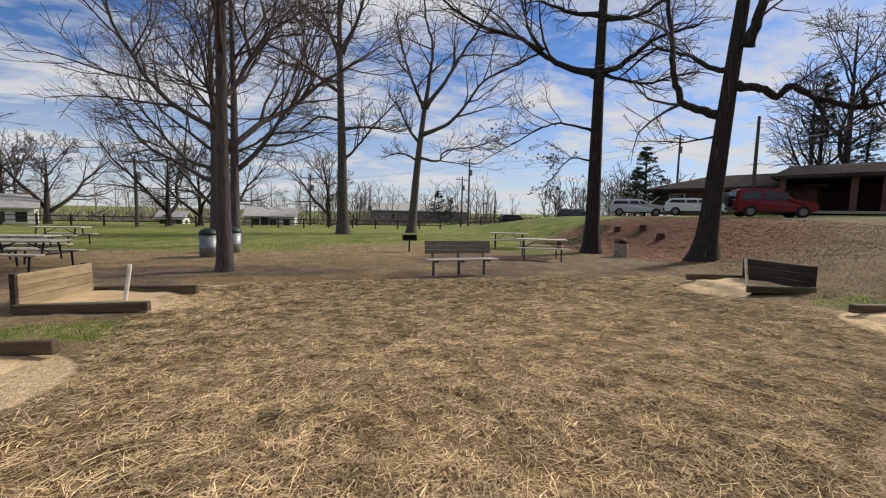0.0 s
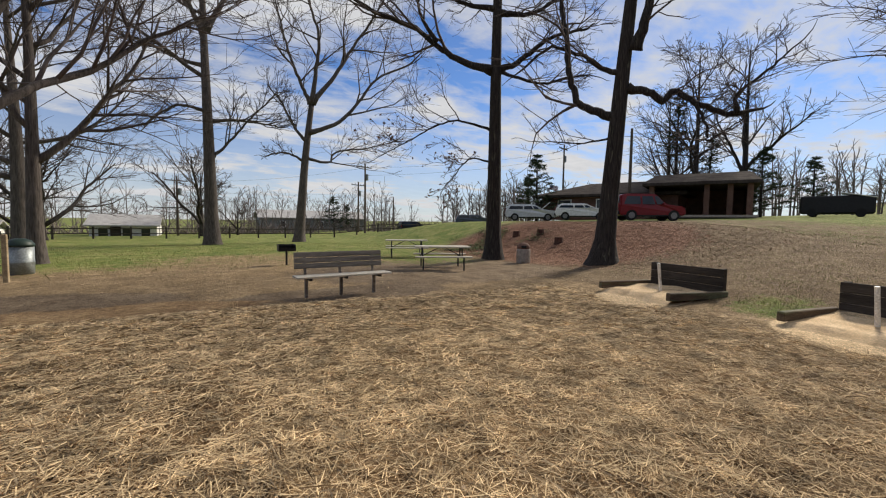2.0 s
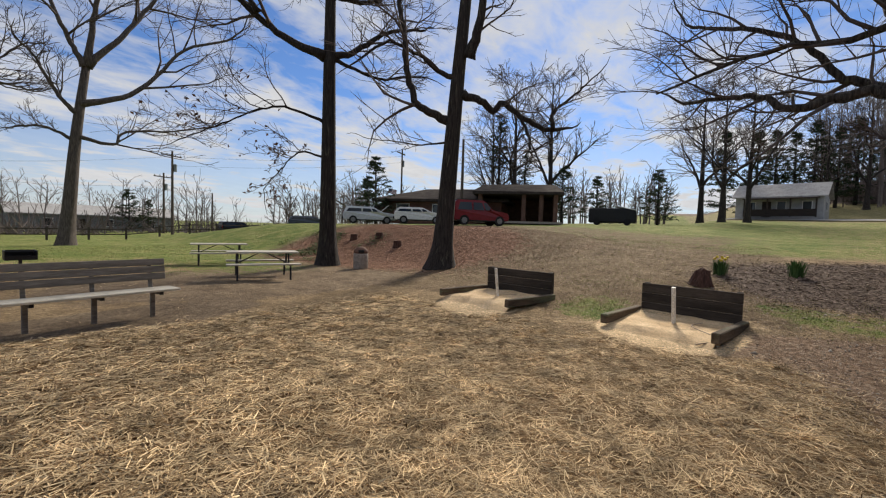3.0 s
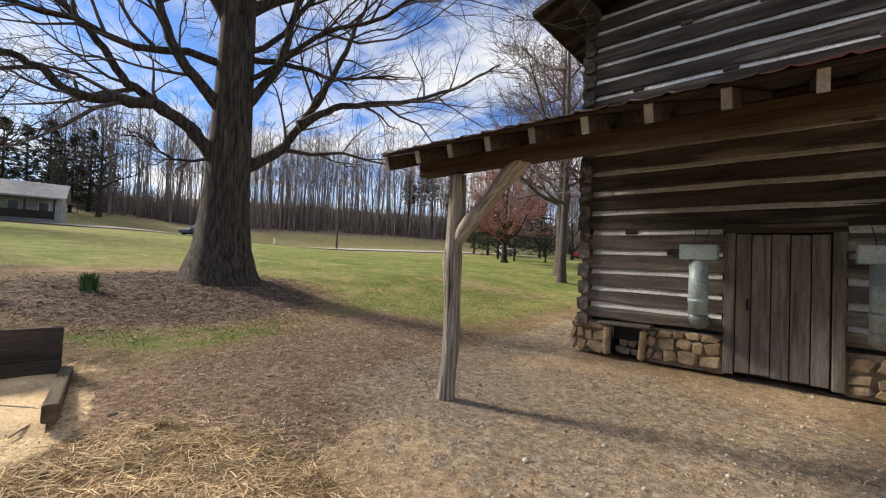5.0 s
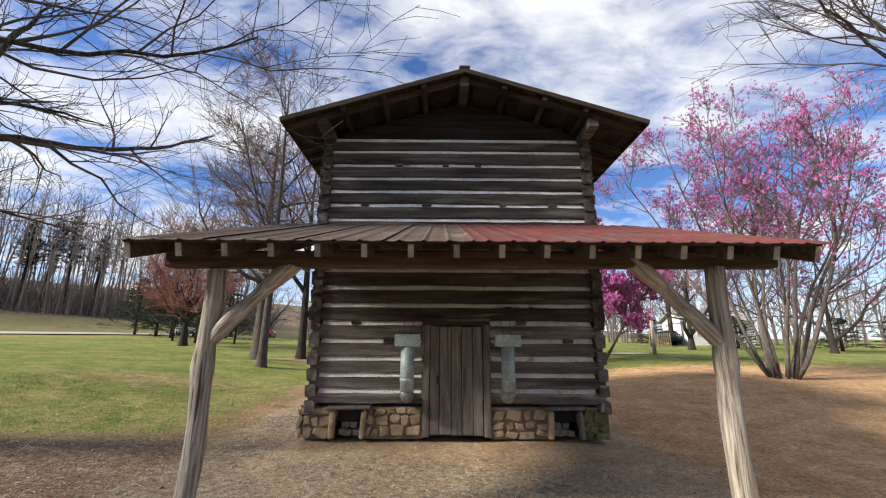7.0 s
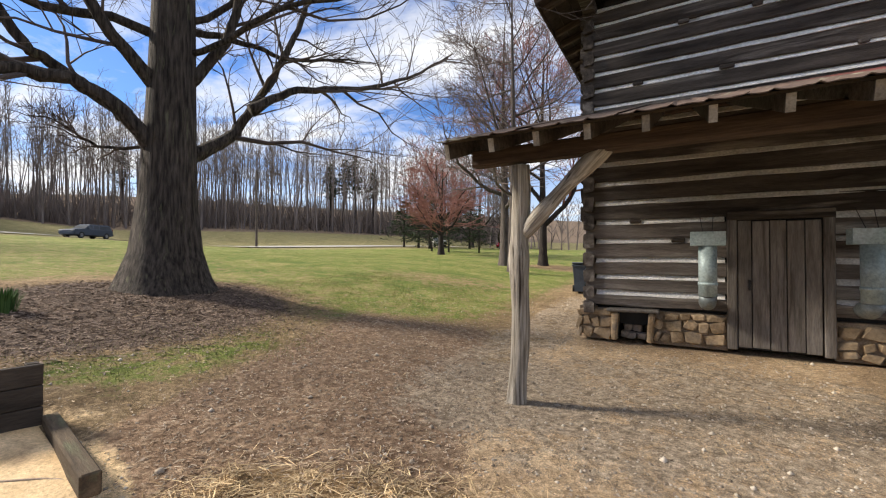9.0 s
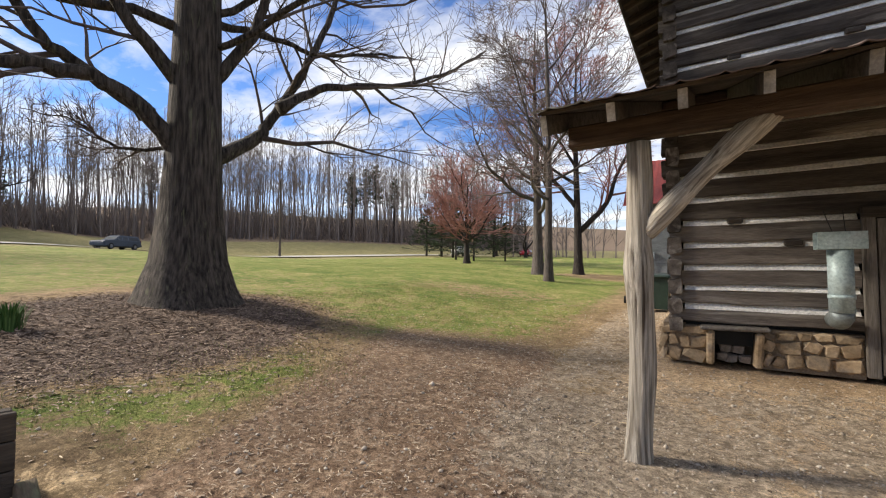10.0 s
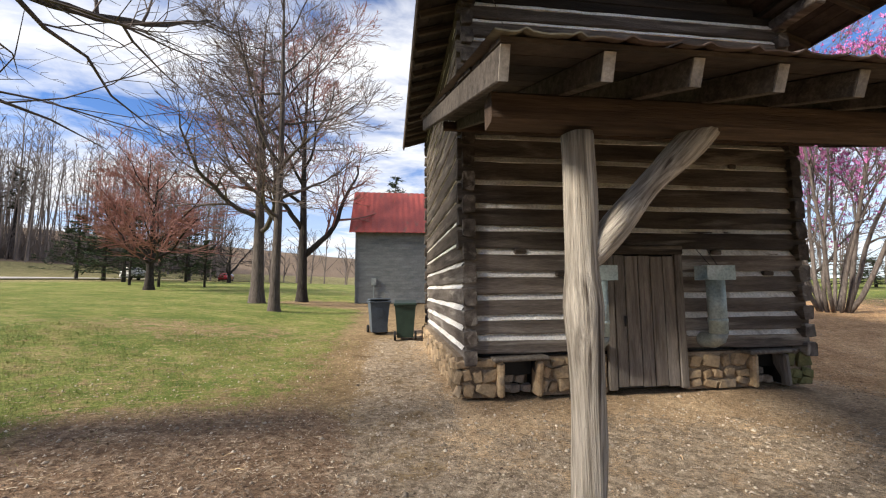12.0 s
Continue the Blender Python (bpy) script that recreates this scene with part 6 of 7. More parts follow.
def cottage(at, turn, lx, ly, wall_h, rise, label, wall=None):
    h = thing("cottage", label, "house", at, turn)
    part("wall", Shape().box((lx, ly, wall_h + 1.0), (0, 0, wall_h / 2 - 0.5)), wall or M_HOUSE, h)
    s = Shape().prism([(-ly / 2 - 0.5, wall_h - 0.12), (0, wall_h + rise), (ly / 2 + 0.5, wall_h - 0.12), (ly / 2 + 0.5, wall_h + 0.02), (0, wall_h + rise + 0.16), (-ly / 2 - 0.5, wall_h + 0.02)], -lx / 2 - 0.4, lx / 2 + 0.4)
    part("roof", s, M_ROOFGREY, h, at=pose(0, 0, 0, 0, 0, 90))
    part("gable", Shape().prism([(-ly / 2, wall_h - 0.1), (0, wall_h + rise - 0.1), (ly / 2, wall_h - 0.1)], -lx / 2 + 0.05, lx / 2 - 0.05), wall or M_HOUSE, h, at=pose(0, 0, 0, 0, 0, 90))
    windows(h, [(x, -ly / 2 - 0.02, wall_h * 0.55, 0.9, 1.1, 0) for x in (-lx * 0.3, lx * 0.05, lx * 0.33)] + [(lx / 2 + 0.02, 0, wall_h * 0.55, 0.9, 1.1, 90)])
    part("door", Shape().box((0.95, 0.06, 2.0), (-lx * 0.12, -ly / 2 - 0.02, 1.0)), M_BOARD, h)
    return h


hill = cottage((74, 1.0, ground_z(74, 1) + 0.2), -100, 9, 6, 2.6, 1.8, "small pale grey cottage with a dark porch on the hill", M_PALEWALL)
part("porch_roof", Shape().box((7.4, 2.2, 0.16), (0.4, -4.0, 2.35), (6, 0, 0), bevel=0.03), M_ROOF, hill)
part("porch_wall", Shape().box((7.2, 0.08, 0.9), (0.4, -5.0, 0.45)), M_BOARD, hill)
for x in (-3.1, -0.7, 1.6, 4.0):
    part("porch_post", Shape().box((0.16, 0.16, 2.4), (x, -4.9, 1.1)), M_BOARD, hill)
cottage((-6.5, 62, ground_z(-6.5, 62) - 0.6), 0, 6, 6, 1.8, 1.1, "low white cottage beyond the lawn fence")
cottage((-31, 52, ground_z(-31, 52) - 0.4), 25, 5.5, 5, 2.0, 1.2, "white cottage beyond the lawn fence")
cottage((-25.0, -42, ground_z(-25, -42) + 0.3), 180, 7, 5, 2.2, 1.2, "low white house beyond the magnolias")
cottage((20, 88, ground_z(20, 88) - 0.2), 0, 20, 8, 2.6, 1.4, "long pale building beyond the fence", M_SIDING)
cottage((-18, 60, ground_z(-18, 60) - 0.9), 0, 2.6, 3, 1.6, 0.8, "small pale hut beyond the lawn fence")

# road across the far side of the field
road = Shape()
n = 60
for i in range(n + 1):
    u = i / n
    cx, cy = 74 - 62 * u + 4 * math.sin(u * 3), 8 - 92 * u
    dx, dy = -62 + 12 * math.cos(u * 3), -92
    l = math.hypot(dx, dy)
    px, py = -dy / l, dx / l
    for s_ in (-3.0, -1.0, 1.0, 3.0):
        x, y = cx + px * s_, cy + py * s_
        road.v.append((x, y, ground_z(x, y) + 0.12))
for i in range(n):
    for j in range(3):
        a = i * 4 + j
        road.f.append((a, a + 4, a + 5, a + 1))
tagged(new("road", road.mesh("road", M_ROAD)), "pale asphalt lane crossing the far field", "road", kind="structure")

# lawn fence: dark posts and two rails
fence = thing("rail_fence", "dark post-and-rail fence along the lawn's far edge", "fence")
fx = np.arange(-46, 27, 2.6)
for i, x in enumerate(fx):
    y = 47.5 + 0.02 * x
    z = ground_z(x, y)
    part("post", Shape().box((0.14, 0.14, 1.15), (x, y, z + 0.5)), M_FENCE, fence)
    if i:
        x0 = fx[i - 1]
        z0 = ground_z(x0, 47.5 + 0.02 * x0)
        for h in (0.45, 0.9):
            part("rail", Shape().tube([(x0, 47.5 + 0.02 * x0, z0 + h), (x, y, z + h)], [0.06, 0.06], 4), M_FENCE, fence)
wf = thing("picket_fence", "short weathered picket fence beyond the magnolias", "fence")
for i in range(11):
    x, y = -17.6 + 0.2 * i, -36.0
    part("board", Shape().box((0.11, 0.03, 1.3), (x, y, ground_z(x, y) + 0.62)), M_PITPALE, wf)
for h in (0.35, 1.0):
    part("rail", Shape().box((2.3, 0.04, 0.09), (-16.6, -36.04, ground_z(-16.6, -36) + h)), M_PITPALE, wf)
sp = thing("wooden_post", "pale bare wooden post beyond the barn", "post", stand(-9.6, -23.5))
part("shaft", Shape().tube([(0, 0, -0.1), (0.03, 0, 1.2), (0, 0, 2.4)], [0.13, 0.12, 0.11], 10), M_POST, sp, smooth=True)
walkway = Shape()
for i in range(13):
    x = -1.0 - 0.7 * i
    for y in (-23.2, -24.4):
        walkway.v.append((x, y - 0.04 * i, ground_z(x, y) + 0.07))
walkway.f = [(2 * i, 2 * i + 1, 2 * i + 3, 2 * i + 2) for i in range(12)]
tagged(new("path", walkway.mesh("path", M_ROAD)), "pale concrete path beyond the barn", "path", kind="structure")


def utility_pole(at, tall, arm=True):
    p = thing("utility_pole", "brown wooden utility pole with a crossarm" if arm else "plain brown wooden pole", "utility pole", at, 20, group="utility poles")
    part("pole", Shape().tube([(0, 0, -0.3), (0, 0, tall)], [0.16, 0.1], 8), M_POLE, p)
    if arm:
        a = part("crossarm", Shape().box((2.4, 0.12, 0.12), bevel=0.01), M_POLE, p, at=pose(0, 0.12, tall - 0.5))
        for x in (-1.1, -0.5, 0.5, 1.1):
            part("insulator", Shape().tube([(x, 0, 0.06), (x, 0, 0.2)], [0.04, 0.05], 6), M_GALV, a)
        part("transformer", Shape().tube([(0.3, 0, tall - 2.2), (0.3, 0, tall - 1.4)], [0.2, 0.2], 10), M_GALV, p)
    return p


POLES = ((19.7, 54.4, 9.2, True), (22.0, 64.1, 7.8, True), (31.0, 71.4, 6.2, False), (32.0, 24.0, 7.5, False), (42.0, 41.0, 10.5, True), (-16.5, 45.0, 6.5, True), (53.4, -29.8, 10.0, False), (-1.5, 60, 7.0, True))
for x, y, h, arm in POLES:
    utility_pole(stand(x, y), h, arm)
wires = (((19.7, 54.4, 8.6), (-1.5, 60, 5.9)), ((-1.5, 60, 5.9), (-16.5, 45, 5.8)), ((19.7, 54.4, 8.6), (42, 41, 11)), ((19.7, 54.4, 7.6), (42, 41, 10.2)), ((22, 64.1, 6.4), (31, 71.4, 5.9)), ((22, 64.1, 6.0), (-1.5, 60, 5.0)))
for a, b in wires:
    a, b = Vector(a), Vector(b)
    w = Shape().tube([a.lerp(b, i / 12) - Vector((0, 0, 0.5 * math.sin(i / 12 * math.pi))) for i in range(13)], [0.012] * 13, 4)
    solo("power_line", w, M_BLACK, "thin black overhead power line", "cable", group="power lines")
fl = thing("flagpole", "bare metal flagpole with a red and white striped flag", "flag", stand(36.5, 39.5))
part("pole", Shape().tube([(0, 0, 0), (0, 0, 5.2)], [0.05, 0.035], 8), M_GALV, fl)
for k in range(7):
    part("stripe", Shape().box((1.0, 0.02, 0.075), (0.53, 0, 4.5 + 0.08 * k)), M_CARRED if k % 2 == 0 else M_HOUSE, fl, at=pose(0, 0, 0, 0, 14, -40))
part("canton", Shape().box((0.42, 0.03, 0.31), (0.25, 0, 4.87)), M_CARBLUE, fl, at=pose(0, 0, 0, 0, 14, -40))
solo("marker_post", Shape().box((0.3, 0.1, 1.0), (0, 0, 0.5), bevel=0.02), M_WHITE, "small white marker post in the field", "post", stand(60, -24))

# ---- woods and far trees ----
def far_tree(shape, at, tall, rng, limbs=9, spread=0.28, low=0.45, r=0.13, tip=0.03, subs=2):
    at = Vector(at)
    st = limb(shape, at, (rng.gauss(0, 0.03), rng.gauss(0, 0.03), 1), tall, r, tip, 5, 7, 0.03, 0.02, rng)
    for k in range(limbs):
        u = low + (1 - low) * (k + rng.random()) / limbs
        i = min(int(u * 7), 6)
        p, d = st[i][0].lerp(st[i + 1][0], u * 7 - i), st[i][1]
        nd = turned(d, radians(rng.uniform(25, 55)), rng)
        l = tall * spread * (1.25 - 0.8 * u) * rng.uniform(0.7, 1.2)
        s2 = limb(shape, p, nd, l, max(tip, r * 0.35), tip * 0.8, 3, 3, 0.12, 0.07, rng)
        for j in range(subs):
            q = s2[rng.randint(1, 3)]
            s3 = limb(shape, q[0], turned(q[1], radians(rng.uniform(20, 50)), rng), l * rng.uniform(0.3, 0.6), tip * 0.8, tip * 0.5, 3, 2, 0.12, 0.05, rng)
            for _ in range(1):
                limb(shape, s3[1][0], turned(s3[1][1], radians(rng.uniform(20, 50)), rng), l * 0.25, tip * 0.6, tip * 0.4, 3, 1, 0.1, 0.05, rng)


wrng = random.Random(77)
woods = Shape()
for k in range(560):
    a = radians(wrng.uniform(-68, -5))
    d = wrng.uniform(86, 124)
    x, y = 5 + d * math.cos(a), 4 + d * math.sin(a)
    far_tree(woods, (x, y, ground_z(x, y) - 0.3), wrng.uniform(16, 25), wrng, 12, 0.20, 0.36, wrng.uniform(0.08, 0.17), 0.026, 2)
solo("woods", woods, M_FARTWIG, "dense bare winter woods beyond the lane", "woods", kind="stuff")
brush = Shape()
for k in range(900):
    a = radians(wrng.uniform(-68, -5))
    d = wrng.uniform(90, 124)
    x, y = 5 + d * math.cos(a), 4 + d * math.sin(a)
    z = ground_z(x, y)
    for j in range(7):
        limb(brush, (x + wrng.gauss(0, 1.0), y + wrng.gauss(0, 1.0), z - 0.2), (wrng.gauss(0, 0.4), wrng.gauss(0, 0.4), 1), wrng.uniform(1.5, 7.5), 0.06, 0.03, 3, 2, 0.15, 0, wrng)
for k in range(420):
    x, y = wrng.uniform(-125, 62), wrng.uniform(66, 84)
    z = ground_z(x, y)
    for j in range(9):
        limb(brush, (x + wrng.gauss(0, 1.4), y + wrng.gauss(0, 0.9), z - 0.2), (wrng.gauss(0, 0.8), wrng.gauss(0, 0.8), 1), wrng.uniform(1.0, 3.6), 0.07, 0.03, 3, 2, 0.3, 0, wrng)
solo("underbrush", brush, M_FARTWIG, "brown leafless underbrush at the woods' edge", "underbrush", kind="stuff")
north = Shape()
for k in range(180):
    x = wrng.uniform(-130, 40)
    y = wrng.uniform(70, 110) - 0.10 * abs(x + 20)
    far_tree(north, (x, y, ground_z(x, y) - 0.5), wrng.uniform(4, 8.5), wrng, 9, 0.5, 0.1, 0.10, 0.035)
for k in range(70):
    x = wrng.uniform(34, 60)
    y = wrng.uniform(44, 62)
    far_tree(north, (x, y, ground_z(x, y) - 0.5), wrng.uniform(5, 8), wrng, 9, 0.45, 0.15, 0.12, 0.04, 2)
for k in range(90):
    x = wrng.uniform(-75, 40)
    y = wrng.uniform(-95, -62)
    far_tree(north, (x, y, ground_z(x, y) - 0.5), wrng.uniform(5, 11), wrng, 9, 0.42, 0.2, 0.14, 0.045)
for k in range(60):
    a = radians(wrng.uniform(9, 24))
    d = wrng.uniform(72, 96)
    x, y = 4 + d * math.cos(a), 4 + d * math.sin(a)
    far_tree(north, (x, y, ground_z(x, y) - 0.5), wrng.uniform(5, 10), wrng, 9, 0.42, 0.2, 0.14, 0.045)
for k in range(70):
    x = wrng.uniform(-78, -8)
    y = wrng.uniform(-70, -46) - 0.1 * x
    far_tree(north, (x, y, ground_z(x, y) - 0.5), wrng.uniform(6, 12), wrng, 9, 0.42, 0.12, 0.14, 0.04)
solo("far_trees", north, M_FARTWIG, "low bare trees and brush along the horizon", "trees", kind="stuff")

master, _ = bare_tree("tree", "tall bare tree in the distance", stand(60.6, 8.9), 16, 0.36, 41, group="far bare trees", n=(11, 5, 4, 2), tip=0.019, limbs=((4, 60, 50, 7, 0.18), (4.5, 240, 50, 7, 0.18)))
second, _ = bare_tree("tree", "tall bare tree in the distance", stand(-9.5, 44.5), 10, 0.28, 42, group="far bare trees", n=(10, 5, 4, 2), tip=0.019, trunk_to=0.7, limbs=((1.2, 20, 60, 8, 0.18), (1.4, 170, 55, 8, 0.18)))
for src, x, y, k, a in ((master, 58.5, 6.6, 0.95, 80), (master, 57.5, 4.2, 0.9, 200), (master, 52, 24.5, 1.15, 30), (master, 48, 27.5, 1.1, 140), (master, 52.0, 33.0, 0.95, 70),
                        (master, -24.0, 33.0, 0.85, 20), (second, -15.5, 50, 1.1, 50), (second, -13, 52, 1.0, 150), (second, 1.0, 56, 1.1, 100), (second, -27, 52, 1.1, 10), (second, -33, 56, 1.2, 60),
                        (master, 88, -9, 0.95, 50), (master, 82, -4, 0.85, 90), (second, 5, 62, 0.55, 30), (second, 33, -52, 1.0, 40), (second, 26, -46, 0.7, 70), (second, -16, -30, 0.9, 20), (second, -24, -26, 0.8, 120), (master, -20, -40, 0.8, 200), (second, 50, 30, 1.0, 30)):
    m = Matrix.LocRotScale(stand(x, y), Euler((0, 0, radians(a))), (k, k, k))
    copy_thing(src, m)


def conifer(at, tall, seed, label, wide=0.3, low=0.12, ragged=0.3):
    rng = random.Random(seed)
    t = thing("conifer", label, "tree", at, group="conifers")
    w = Shape()
    st = limb(w, (0, 0, -0.2), (0, 0, 1), tall, tall * 0.018 + 0.05, 0.03, 8, 8, 0.015, 0, rng)
    nd = Shape()
    for k in range(int(60 + tall * 4)):
        u = low + (1 - low) * rng.random() ** 1.1
        i = min(int(u * 8), 7)
        p = st[i][0].lerp(st[i + 1][0], u * 8 - i)
        a = rng.uniform(0, 6.28)
        ln = tall * wide * (1.08 - u) * rng.uniform(1 - ragged, 1 + ragged) + 0.2
        d = Vector((math.cos(a), math.sin(a), rng.uniform(-0.15, 0.3)))
        b = limb(w, p, d, ln, 0.035, 0.012, 3, 3, 0.08, 0.02, rng)
        for j in range(5 if low > 0.3 else 20):
            q = b[rng.randint(0, 3)][0].lerp(b[3][0], rng.random()) + Vector((rng.gauss(0, 0.12), rng.gauss(0, 0.12), rng.gauss(0, 0.07))) * (0.4 + tall * 0.05)
            s_ = (0.10 + 0.022 * tall) * rng.uniform(0.5, 1.2)
            e = Euler((rng.uniform(-0.7, 0.7), rng.uniform(-0.7, 0.7), rng.uniform(0, 6.28))).to_matrix()
            nd.face(q + e @ Vector((-s_, 0, 0)), q + e @ Vector((0, -0.22 * s_, 0.05)), q + e @ Vector((s_, 0, 0)), q + e @ Vector((0, 0.22 * s_, 0.05)))
    part("trunk", w, M_BARK, t, smooth=True)
    part("crown", nd, M_PINE, t, "dark green needles")
    return t


pine = conifer(stand(86, 4), 14, 51, "dark green pine in the distance", 0.2, 0.1)
cedar = conifer(stand(55.0, 12.5), 6.5, 52, "dark rounded cedar on the grass", 0.34, 0.1)
scots = conifer(stand(48.5, 30.0), 14, 53, "tall thin pine behind the brick hall", 0.2, 0.5, 0.5)
broad = conifer(stand(33.5, -40.5), 8, 54, "broad dark pine beyond the lawn", 0.45, 0.15)
for src, x, y, k, a in ((pine, 89, 1.5, 1.0, 40), (pine, 91, -1, 0.95, 90), (pine, 93, -3.5, 1.05, 10), (pine, 92, -6, 0.9, 200), (pine, 94, -8.5, 1.0, 150), (pine, 84, 8, 1.05, 60),
                        (cedar, 31.5, 34.5, 1.1, 30), (cedar, 33.5, 38.0, 0.9, 70), (cedar, 22, 78, 1.0, 10), (cedar, 25, 80, 0.8, 100), (cedar, 52, 18.5, 0.9, 20), (cedar, 50, 22, 1.1, 80),
                        (scots, 52.5, 28.5, 0.7, 90), (broad, 36.5, -42.5, 1.0, 50), (broad, 30, -45, 0.9, 120), (broad, 26.5, -33.0, 0.55, 80), (broad, 29.5, -34.5, 0.6, 10), (broad, 23.5, -34.0, 0.5, 150), (broad, 40, -44, 0.85, 220), (scots, 8, -34, 0.75, 10),
                        (scots, 73, -66, 1.2, 10), (scots, 75, -64.2, 1.0, 100), (scots, 71.2, -68.5, 1.28, 200), (scots, 76.5, -66, 1.12, 150), (scots, 69, -72, 1.1, 50), (scots, 104, -35, 1.0, 80), (pine, 108, -6, 0.9, 0), (pine, 112, -14, 1.0, 30)):
    copy_thing(src, Matrix.LocRotScale(stand(x, y), Euler((0, 0, radians(a))), (k, k, k)))

for x, y, k, a in ((-27.5, -29, 0.42, 10), (-31.0, -28, 0.45, 80), (-34.5, -29, 0.42, 200), (-22.0, -33, 0.46, 130), (-16.5, -37.5, 0.45, 40)):
    copy_thing(cedar, Matrix.LocRotScale(stand(x, y), Euler((0, 0, radians(a))), (k * 1.9, k * 1.9, k)))

# ---- loose cover on the ground ----
srnd = np.random.RandomState(9)


def sheet(name, verts, faces_per, verts_per, pattern, mat, label, category):
    """Many alike small pieces in one mesh; verts is pieces x corners x 3."""
    n = len(verts)
    me = bpy.data.meshes.new(name)
    pat = np.array(pattern)
    allf = (np.arange(n)[:, None, None] * verts_per + pat[None]).reshape(-1, pat.shape[1])
    me.vertices.add(n * verts_per)
    me.vertices.foreach_set("co", verts.reshape(-1).astype(np.float32))
    me.loops.add(allf.size)
    me.loops.foreach_set("vertex_index", allf.astype(np.int32).ravel())
    me.polygons.add(len(allf))
    me.polygons.foreach_set("loop_start", np.arange(0, allf.size, pat.shape[1], dtype=np.int32))
    me.update(calc_edges=True)
    me.materials.append(mat)
    return tagged(new(name, me), label, category, kind="stuff")


def surface(x, y):
    """The ground's own height with its lumps, read off the grid."""
    i = np.clip(np.searchsorted(gx, x) - 1, 0, nx - 2)
    j = np.clip(np.searchsorted(gy, y) - 1, 0, ny - 2)
    u, v = (x - gx[i]) / (gx[i + 1] - gx[i]), (y - gy[j]) / (gy[j + 1] - gy[j])
    return GZ[i, j] * (1 - u) * (1 - v) + GZ[i + 1, j] * u * (1 - v) + GZ[i, j + 1] * (1 - u) * v + GZ[i + 1, j + 1] * u * v


def pick(count, x0, x1, y0, y1, weight):
    x, y = srnd.uniform(x0, x1, count), srnd.uniform(y0, y1, count)
    keep = srnd.uniform(0, 1, count) < weight(x, y)
    return x[keep], y[keep]


def patchy(x, y, scale, seed):
    return np.array([noise.noise((a * scale, b * scale, seed)) for a, b in zip(x, y)])


def strands(x, y, z, length, width, lift):
    n = len(x)
    a = srnd.uniform(0, 2 * math.pi, n)
    bend = srnd.normal(0, 0.35, n)
    el = np.abs(srnd.normal(0, lift, n))
    l = length * srnd.uniform(0.5, 1.4, n)
    w = width * srnd.uniform(0.7, 1.4, n)
    p = np.stack([x, y, z + 0.004 + srnd.uniform(0, 0.016, n)], -1)
    d1 = np.stack([np.cos(a) * np.cos(el), np.sin(a) * np.cos(el), np.sin(el)], -1)
    d2 = np.stack([np.cos(a + bend) * np.cos(el), np.sin(a + bend) * np.cos(el), -np.sin(el) * 0.5], -1)
    s = np.stack([-np.sin(a), np.cos(a), srnd.uniform(-0.7, 0.7, n)], -1) * (w / 2)[:, None]
    q = p + d1 * (l / 2)[:, None]
    r = q + d2 * (l / 2)[:, None]
    return np.stack([p - s, p + s, q + s, q - s, r + s * 0.6, r - s * 0.6], 1)


def straw_weight(x, y):
    zz = zones(x, y)
    return np.clip(zz["straw"] * 1.2 - zz["sand"], 0, 1)


x, y = pick(330000, -2.5, 9.5, -1.5, 9.8, lambda a, b: straw_weight(a, b) * (0.55 + 0.45 * (patchy(a, b, 1.1, 2.0) > -0.15)))
far_ = np.clip((y - 4) / 5, 0, 1)
straw = strands(x, y, surface(x, y), 0.125, 0.0045 + 0.006 * far_, 0.2)
x2, y2 = pick(700, -2, 9, -1, 9.5, straw_weight)
cx = np.repeat(x2, 55) + srnd.normal(0, 0.06, len(x2) * 55)
cy = np.repeat(y2, 55) + srnd.normal(0, 0.06, len(x2) * 55)
tuft = strands(cx, cy, surface(cx, cy) + np.abs(srnd.normal(0, 0.025, len(cx))), 0.13, 0.006, 0.6)
stalks = np.concatenate([straw, tuft])[:, [0, 1, 4, 5]]
sheet("straw", stalks, 1, 4, [(0, 1, 2, 3)], M_STRAW, "loose golden straw mulch strewn over the ground", "straw")
x, y = pick(16000, -8, 14, -9, 17, lambda a, b: np.clip(0.22 - straw_weight(a, b), 0, 1) * (patchy(a, b, 0.8, 5.0) > 0.0))
sheet("stray_straw", strands(x, y, surface(x, y), 0.10, 0.006, 0.15), 2, 6, [(0, 1, 2, 3), (3, 2, 4, 5)], M_STRAW, "stray straw and dry stems over bare dirt", "straw")


def blades(x, y, z, tall, width):
    n = len(x)
    a = srnd.uniform(0, 2 * math.pi, n)
    h = tall * srnd.uniform(0.4, 1.3, n)
    o = srnd.normal(0, 0.45, (n, 2)) * h[:, None]
    s = np.stack([np.cos(a), np.sin(a), 0 * a], -1) * (width * srnd.uniform(0.7, 1.3, n) / 2)[:, None]
    p = np.stack([x, y, z - 0.004], -1)
    t = np.stack([x + o[:, 0], y + o[:, 1], z + h], -1)
    return np.stack([p - s, p + s, t], 1)


def grass_weight(x, y):
    zz = zones(x, y)
    return np.clip(zz["grass"] - zz["sand"] - zz["gravel"], 0, 1) * np.clip(0.75 + 1.3 * patchy(x, y, 0.9, 11.0), 0.08, 1)


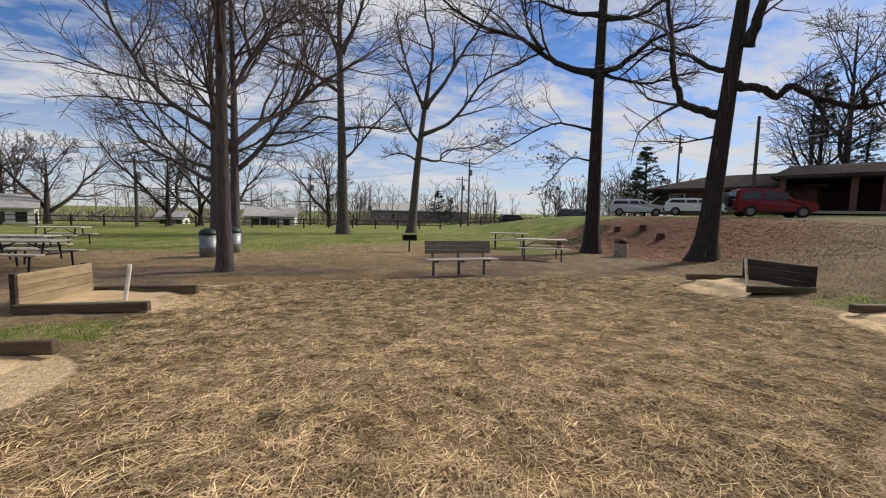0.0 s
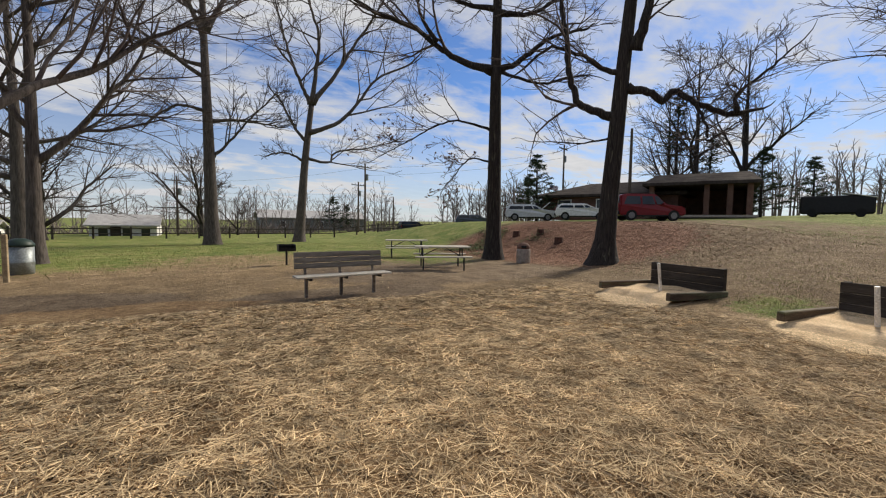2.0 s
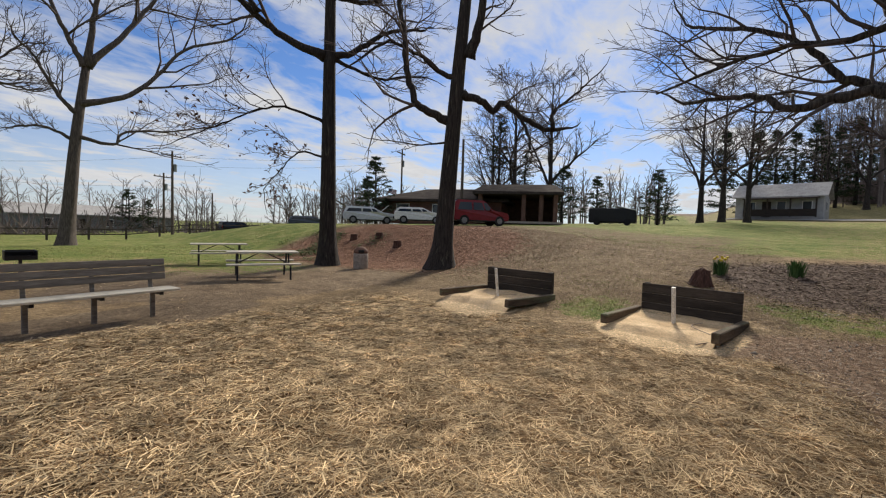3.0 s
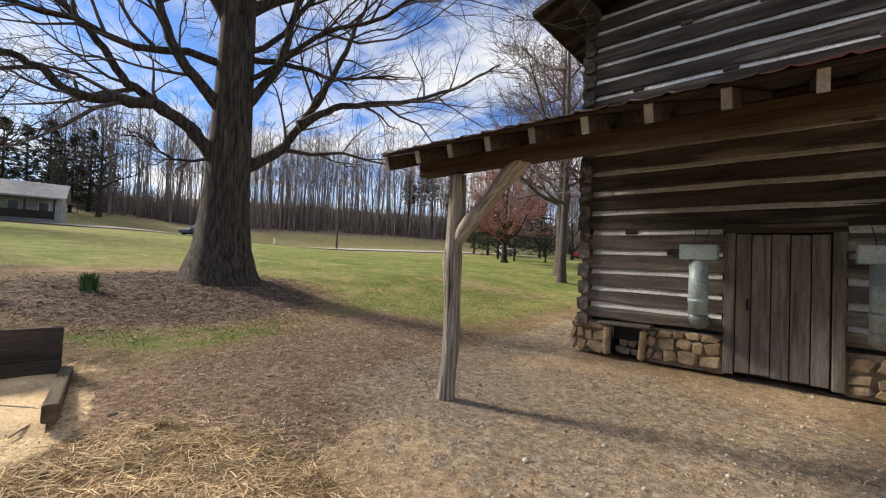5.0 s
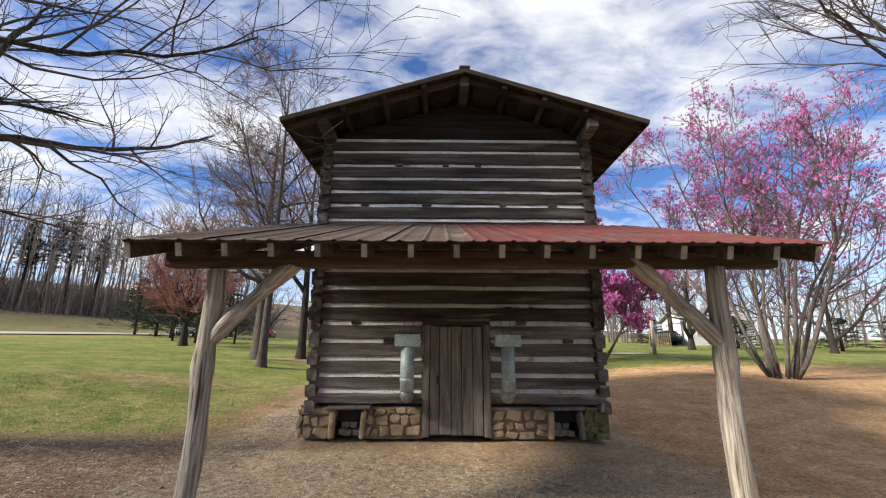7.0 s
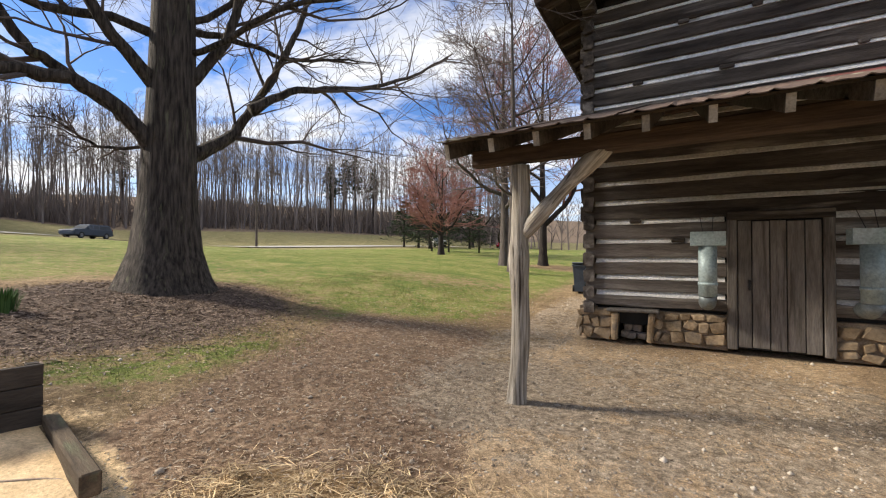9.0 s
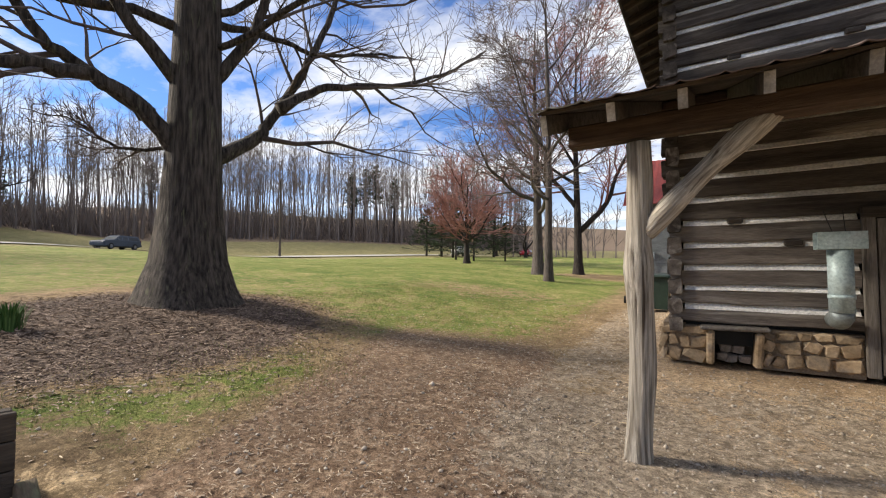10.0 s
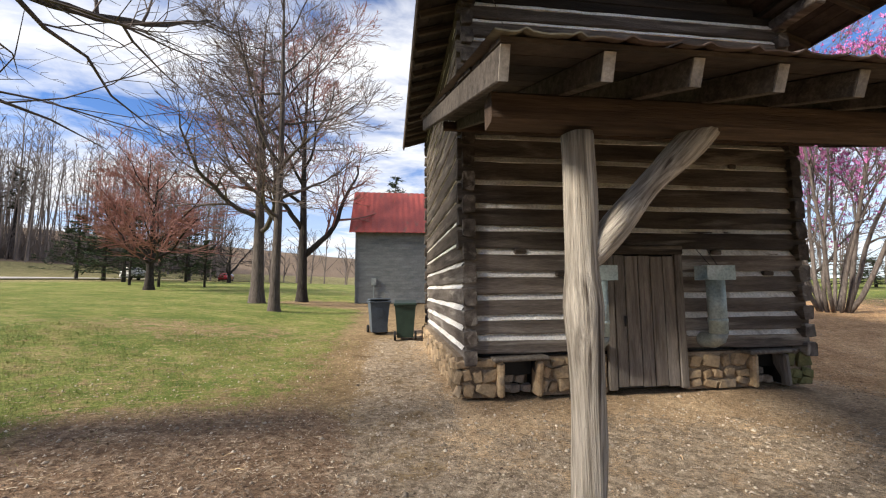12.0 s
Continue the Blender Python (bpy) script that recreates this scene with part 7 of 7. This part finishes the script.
parts_ = []
for cnt, bx in ((110000, (7.5, 16.5, -9, 0.5)), (60000, (9, 30, -24, -6)), (30000, (9, 13.5, -1, 6.5)), (12000, (-5, -1, 5.4, 7.3)), (40000, (-14, 14, 15, 34)), (30000, (10, 24, 2.5, 11))):
    x, y = pick(cnt, *bx, grass_weight)
    far = np.hypot(x - 6, y - 3)
    parts_.append(blades(x, y, surface(x, y), 0.045, 0.006) if bx[0] in (7.5, 9, -5) and bx[3] < 8 else blades(x, y, surface(x, y), 0.05, 0.016 if bx[1] != 24 else 0.009))
sheet("grass", np.concatenate(parts_), 1, 3, [(0, 1, 2)], M_GRASS, "short patchy spring grass", "grass")


def leaf_weight(x, y):
    zz = zones(x, y)
    w = 0.9 * zz["mulch"] + 0.8 * zz["russet"] + 0.25 * zz["track"] + 0.15 + 0.12 * zz["grass"]
    return np.clip(w * (1 - zz["sand"]) * (1 - 0.8 * zz["straw"]), 0, 1)


def leaves(x, y, z, size):
    n = len(x)
    a = srnd.uniform(0, 2 * math.pi, n)
    l = size * srnd.uniform(0.5, 1.4, n)
    t = srnd.normal(0, 0.16, (n, 2))
    u = np.stack([np.cos(a), np.sin(a), t[:, 0]], -1) * (l / 2)[:, None]
    v = np.stack([-np.sin(a), np.cos(a), t[:, 1]], -1) * (l * srnd.uniform(0.25, 0.4, n))[:, None]
    p = np.stack([x, y, z + 0.005], -1)
    up = np.stack([0 * a, 0 * a, l * 0.10], -1)
    return np.stack([p - u, p - v + up, p + u, p + v + up], 1)


x, y = pick(38000, 5, 20, -9, 6, leaf_weight)
x3, y3 = pick(60000, 12, 22, 8, 24, leaf_weight)
x5, y5 = pick(12000, 9, 22, 3, 12, lambda a, b: np.clip(leaf_weight(a, b) + 0.15, 0, 1))
x4, y4 = pick(5000, -8, 8, -4, 16, leaf_weight)
x6, y6 = pick(24000, -14, 2.2, -16, 1.0, lambda a, b: np.clip(0.35 + 1.2 * patchy(a, b, 0.7, 14.0), 0, 1) * ((b > YF) | (a < X0 - 0.3)))
x, y = np.concatenate([x, x4, x5, x6]), np.concatenate([y, y4, y5, y6])
sheet("fallen_leaves", leaves(x, y, surface(x, y), 0.036), 1, 4, [(0, 1, 2, 3)], M_LITTER, "dry brown leaf litter", "leaves")
sheet("bank_leaves", leaves(x3, y3, surface(x3, y3), 0.055), 1, 4, [(0, 1, 2, 3)], M_REDLEAF, "russet leaf litter drifted on the bank", "leaves")


x, y = pick(55000, 10.5, 19, -4.5, 5, lambda a, b: np.clip(zones(a, b)["mulch"] * 1.1, 0, 1))
sheet("bark_mulch", strands(x, y, surface(x, y), 0.075, 0.011, 0.25), 2, 6, [(0, 1, 2, 3), (3, 2, 4, 5)], M_MULCH, "shredded dark bark mulch round the oak", "mulch")
x, y = pick(26000, 6.5, 13, -4, 4.5, lambda a, b: np.clip(0.8 * zones(a, b)["track"] + 0.12, 0, 1) * (1 - zones(a, b)["sand"]))
sheet("dry_stems", strands(x, y, surface(x, y), 0.045, 0.006, 0.25), 2, 6, [(0, 1, 2, 3), (3, 2, 4, 5)], M_CHIP, "bits of dry stem and wood trodden into the track", "stems")


def pebbles(x, y, z, size):
    n = len(x)
    r = size * srnd.gamma(2.2, 0.45, n)
    c = np.stack([x, y, z + r * 0.2], -1)
    d = np.array([(1, 0, 0), (0, 1, 0), (-1, 0, 0), (0, -1, 0), (0, 0, 0.8), (0, 0, -0.8)], float)
    k = srnd.uniform(0.6, 1.4, (n, 6, 1))
    a = srnd.uniform(0, 6.28, n)
    ca, sa = np.cos(a), np.sin(a)
    rot = np.stack([np.stack([ca, -sa, 0 * a], -1), np.stack([sa, ca, 0 * a], -1), np.stack([0 * a, 0 * a, 1 + 0 * a], -1)], 1)
    return c[:, None] + np.einsum("nij,kj->nki", rot, d) * k * r[:, None, None]


def pebble_weight(x, y):
    zz = zones(x, y)
    inside = (x > X0) & (x < X1) & (y < YF)
    return np.where(inside, 0, np.clip(0.75 * zz["gravel"] + 0.10 + 0.12 * zz["track"], 0, 1) * (1 - zz["straw"]) * (1 - 0.8 * zz["needle"]))


x, y = pick(120000, -1, 13, -9, 4, pebble_weight)
oct_ = [(0, 1, 4), (1, 2, 4), (2, 3, 4), (3, 0, 4), (1, 0, 5), (2, 1, 5), (3, 2, 5), (0, 3, 5)]
bx, by = pick(9000, -3, 14, -9, 4, lambda a, b: 0.5 * pebble_weight(a, b) + 0.15 * zones(a, b)["track"])
stones = np.concatenate([pebbles(x, y, surface(x, y), 0.0062), pebbles(bx, by, surface(bx, by), 0.011)])
sheet("gravel", stones, 8, 6, oct_, M_PEBBLE, "scattered grey gravel and small stones", "gravel")


# ivy spilling over the foot of the bank
x, y = pick(9000, 12.4, 17.5, 17.0, 25.0, lambda a, b: np.clip(patchy(a, b, 0.45, 21.0) * 3 + 0.1, 0, 1))
iv = leaves(x, y, surface(x, y) + np.abs(srnd.normal(0, 0.10, len(x))), 0.10)
sheet("ground_ivy", iv, 1, 4, [(0, 1, 2, 3)], M_LEAFGREEN, "dark green ivy over the bank's foot", "ivy")
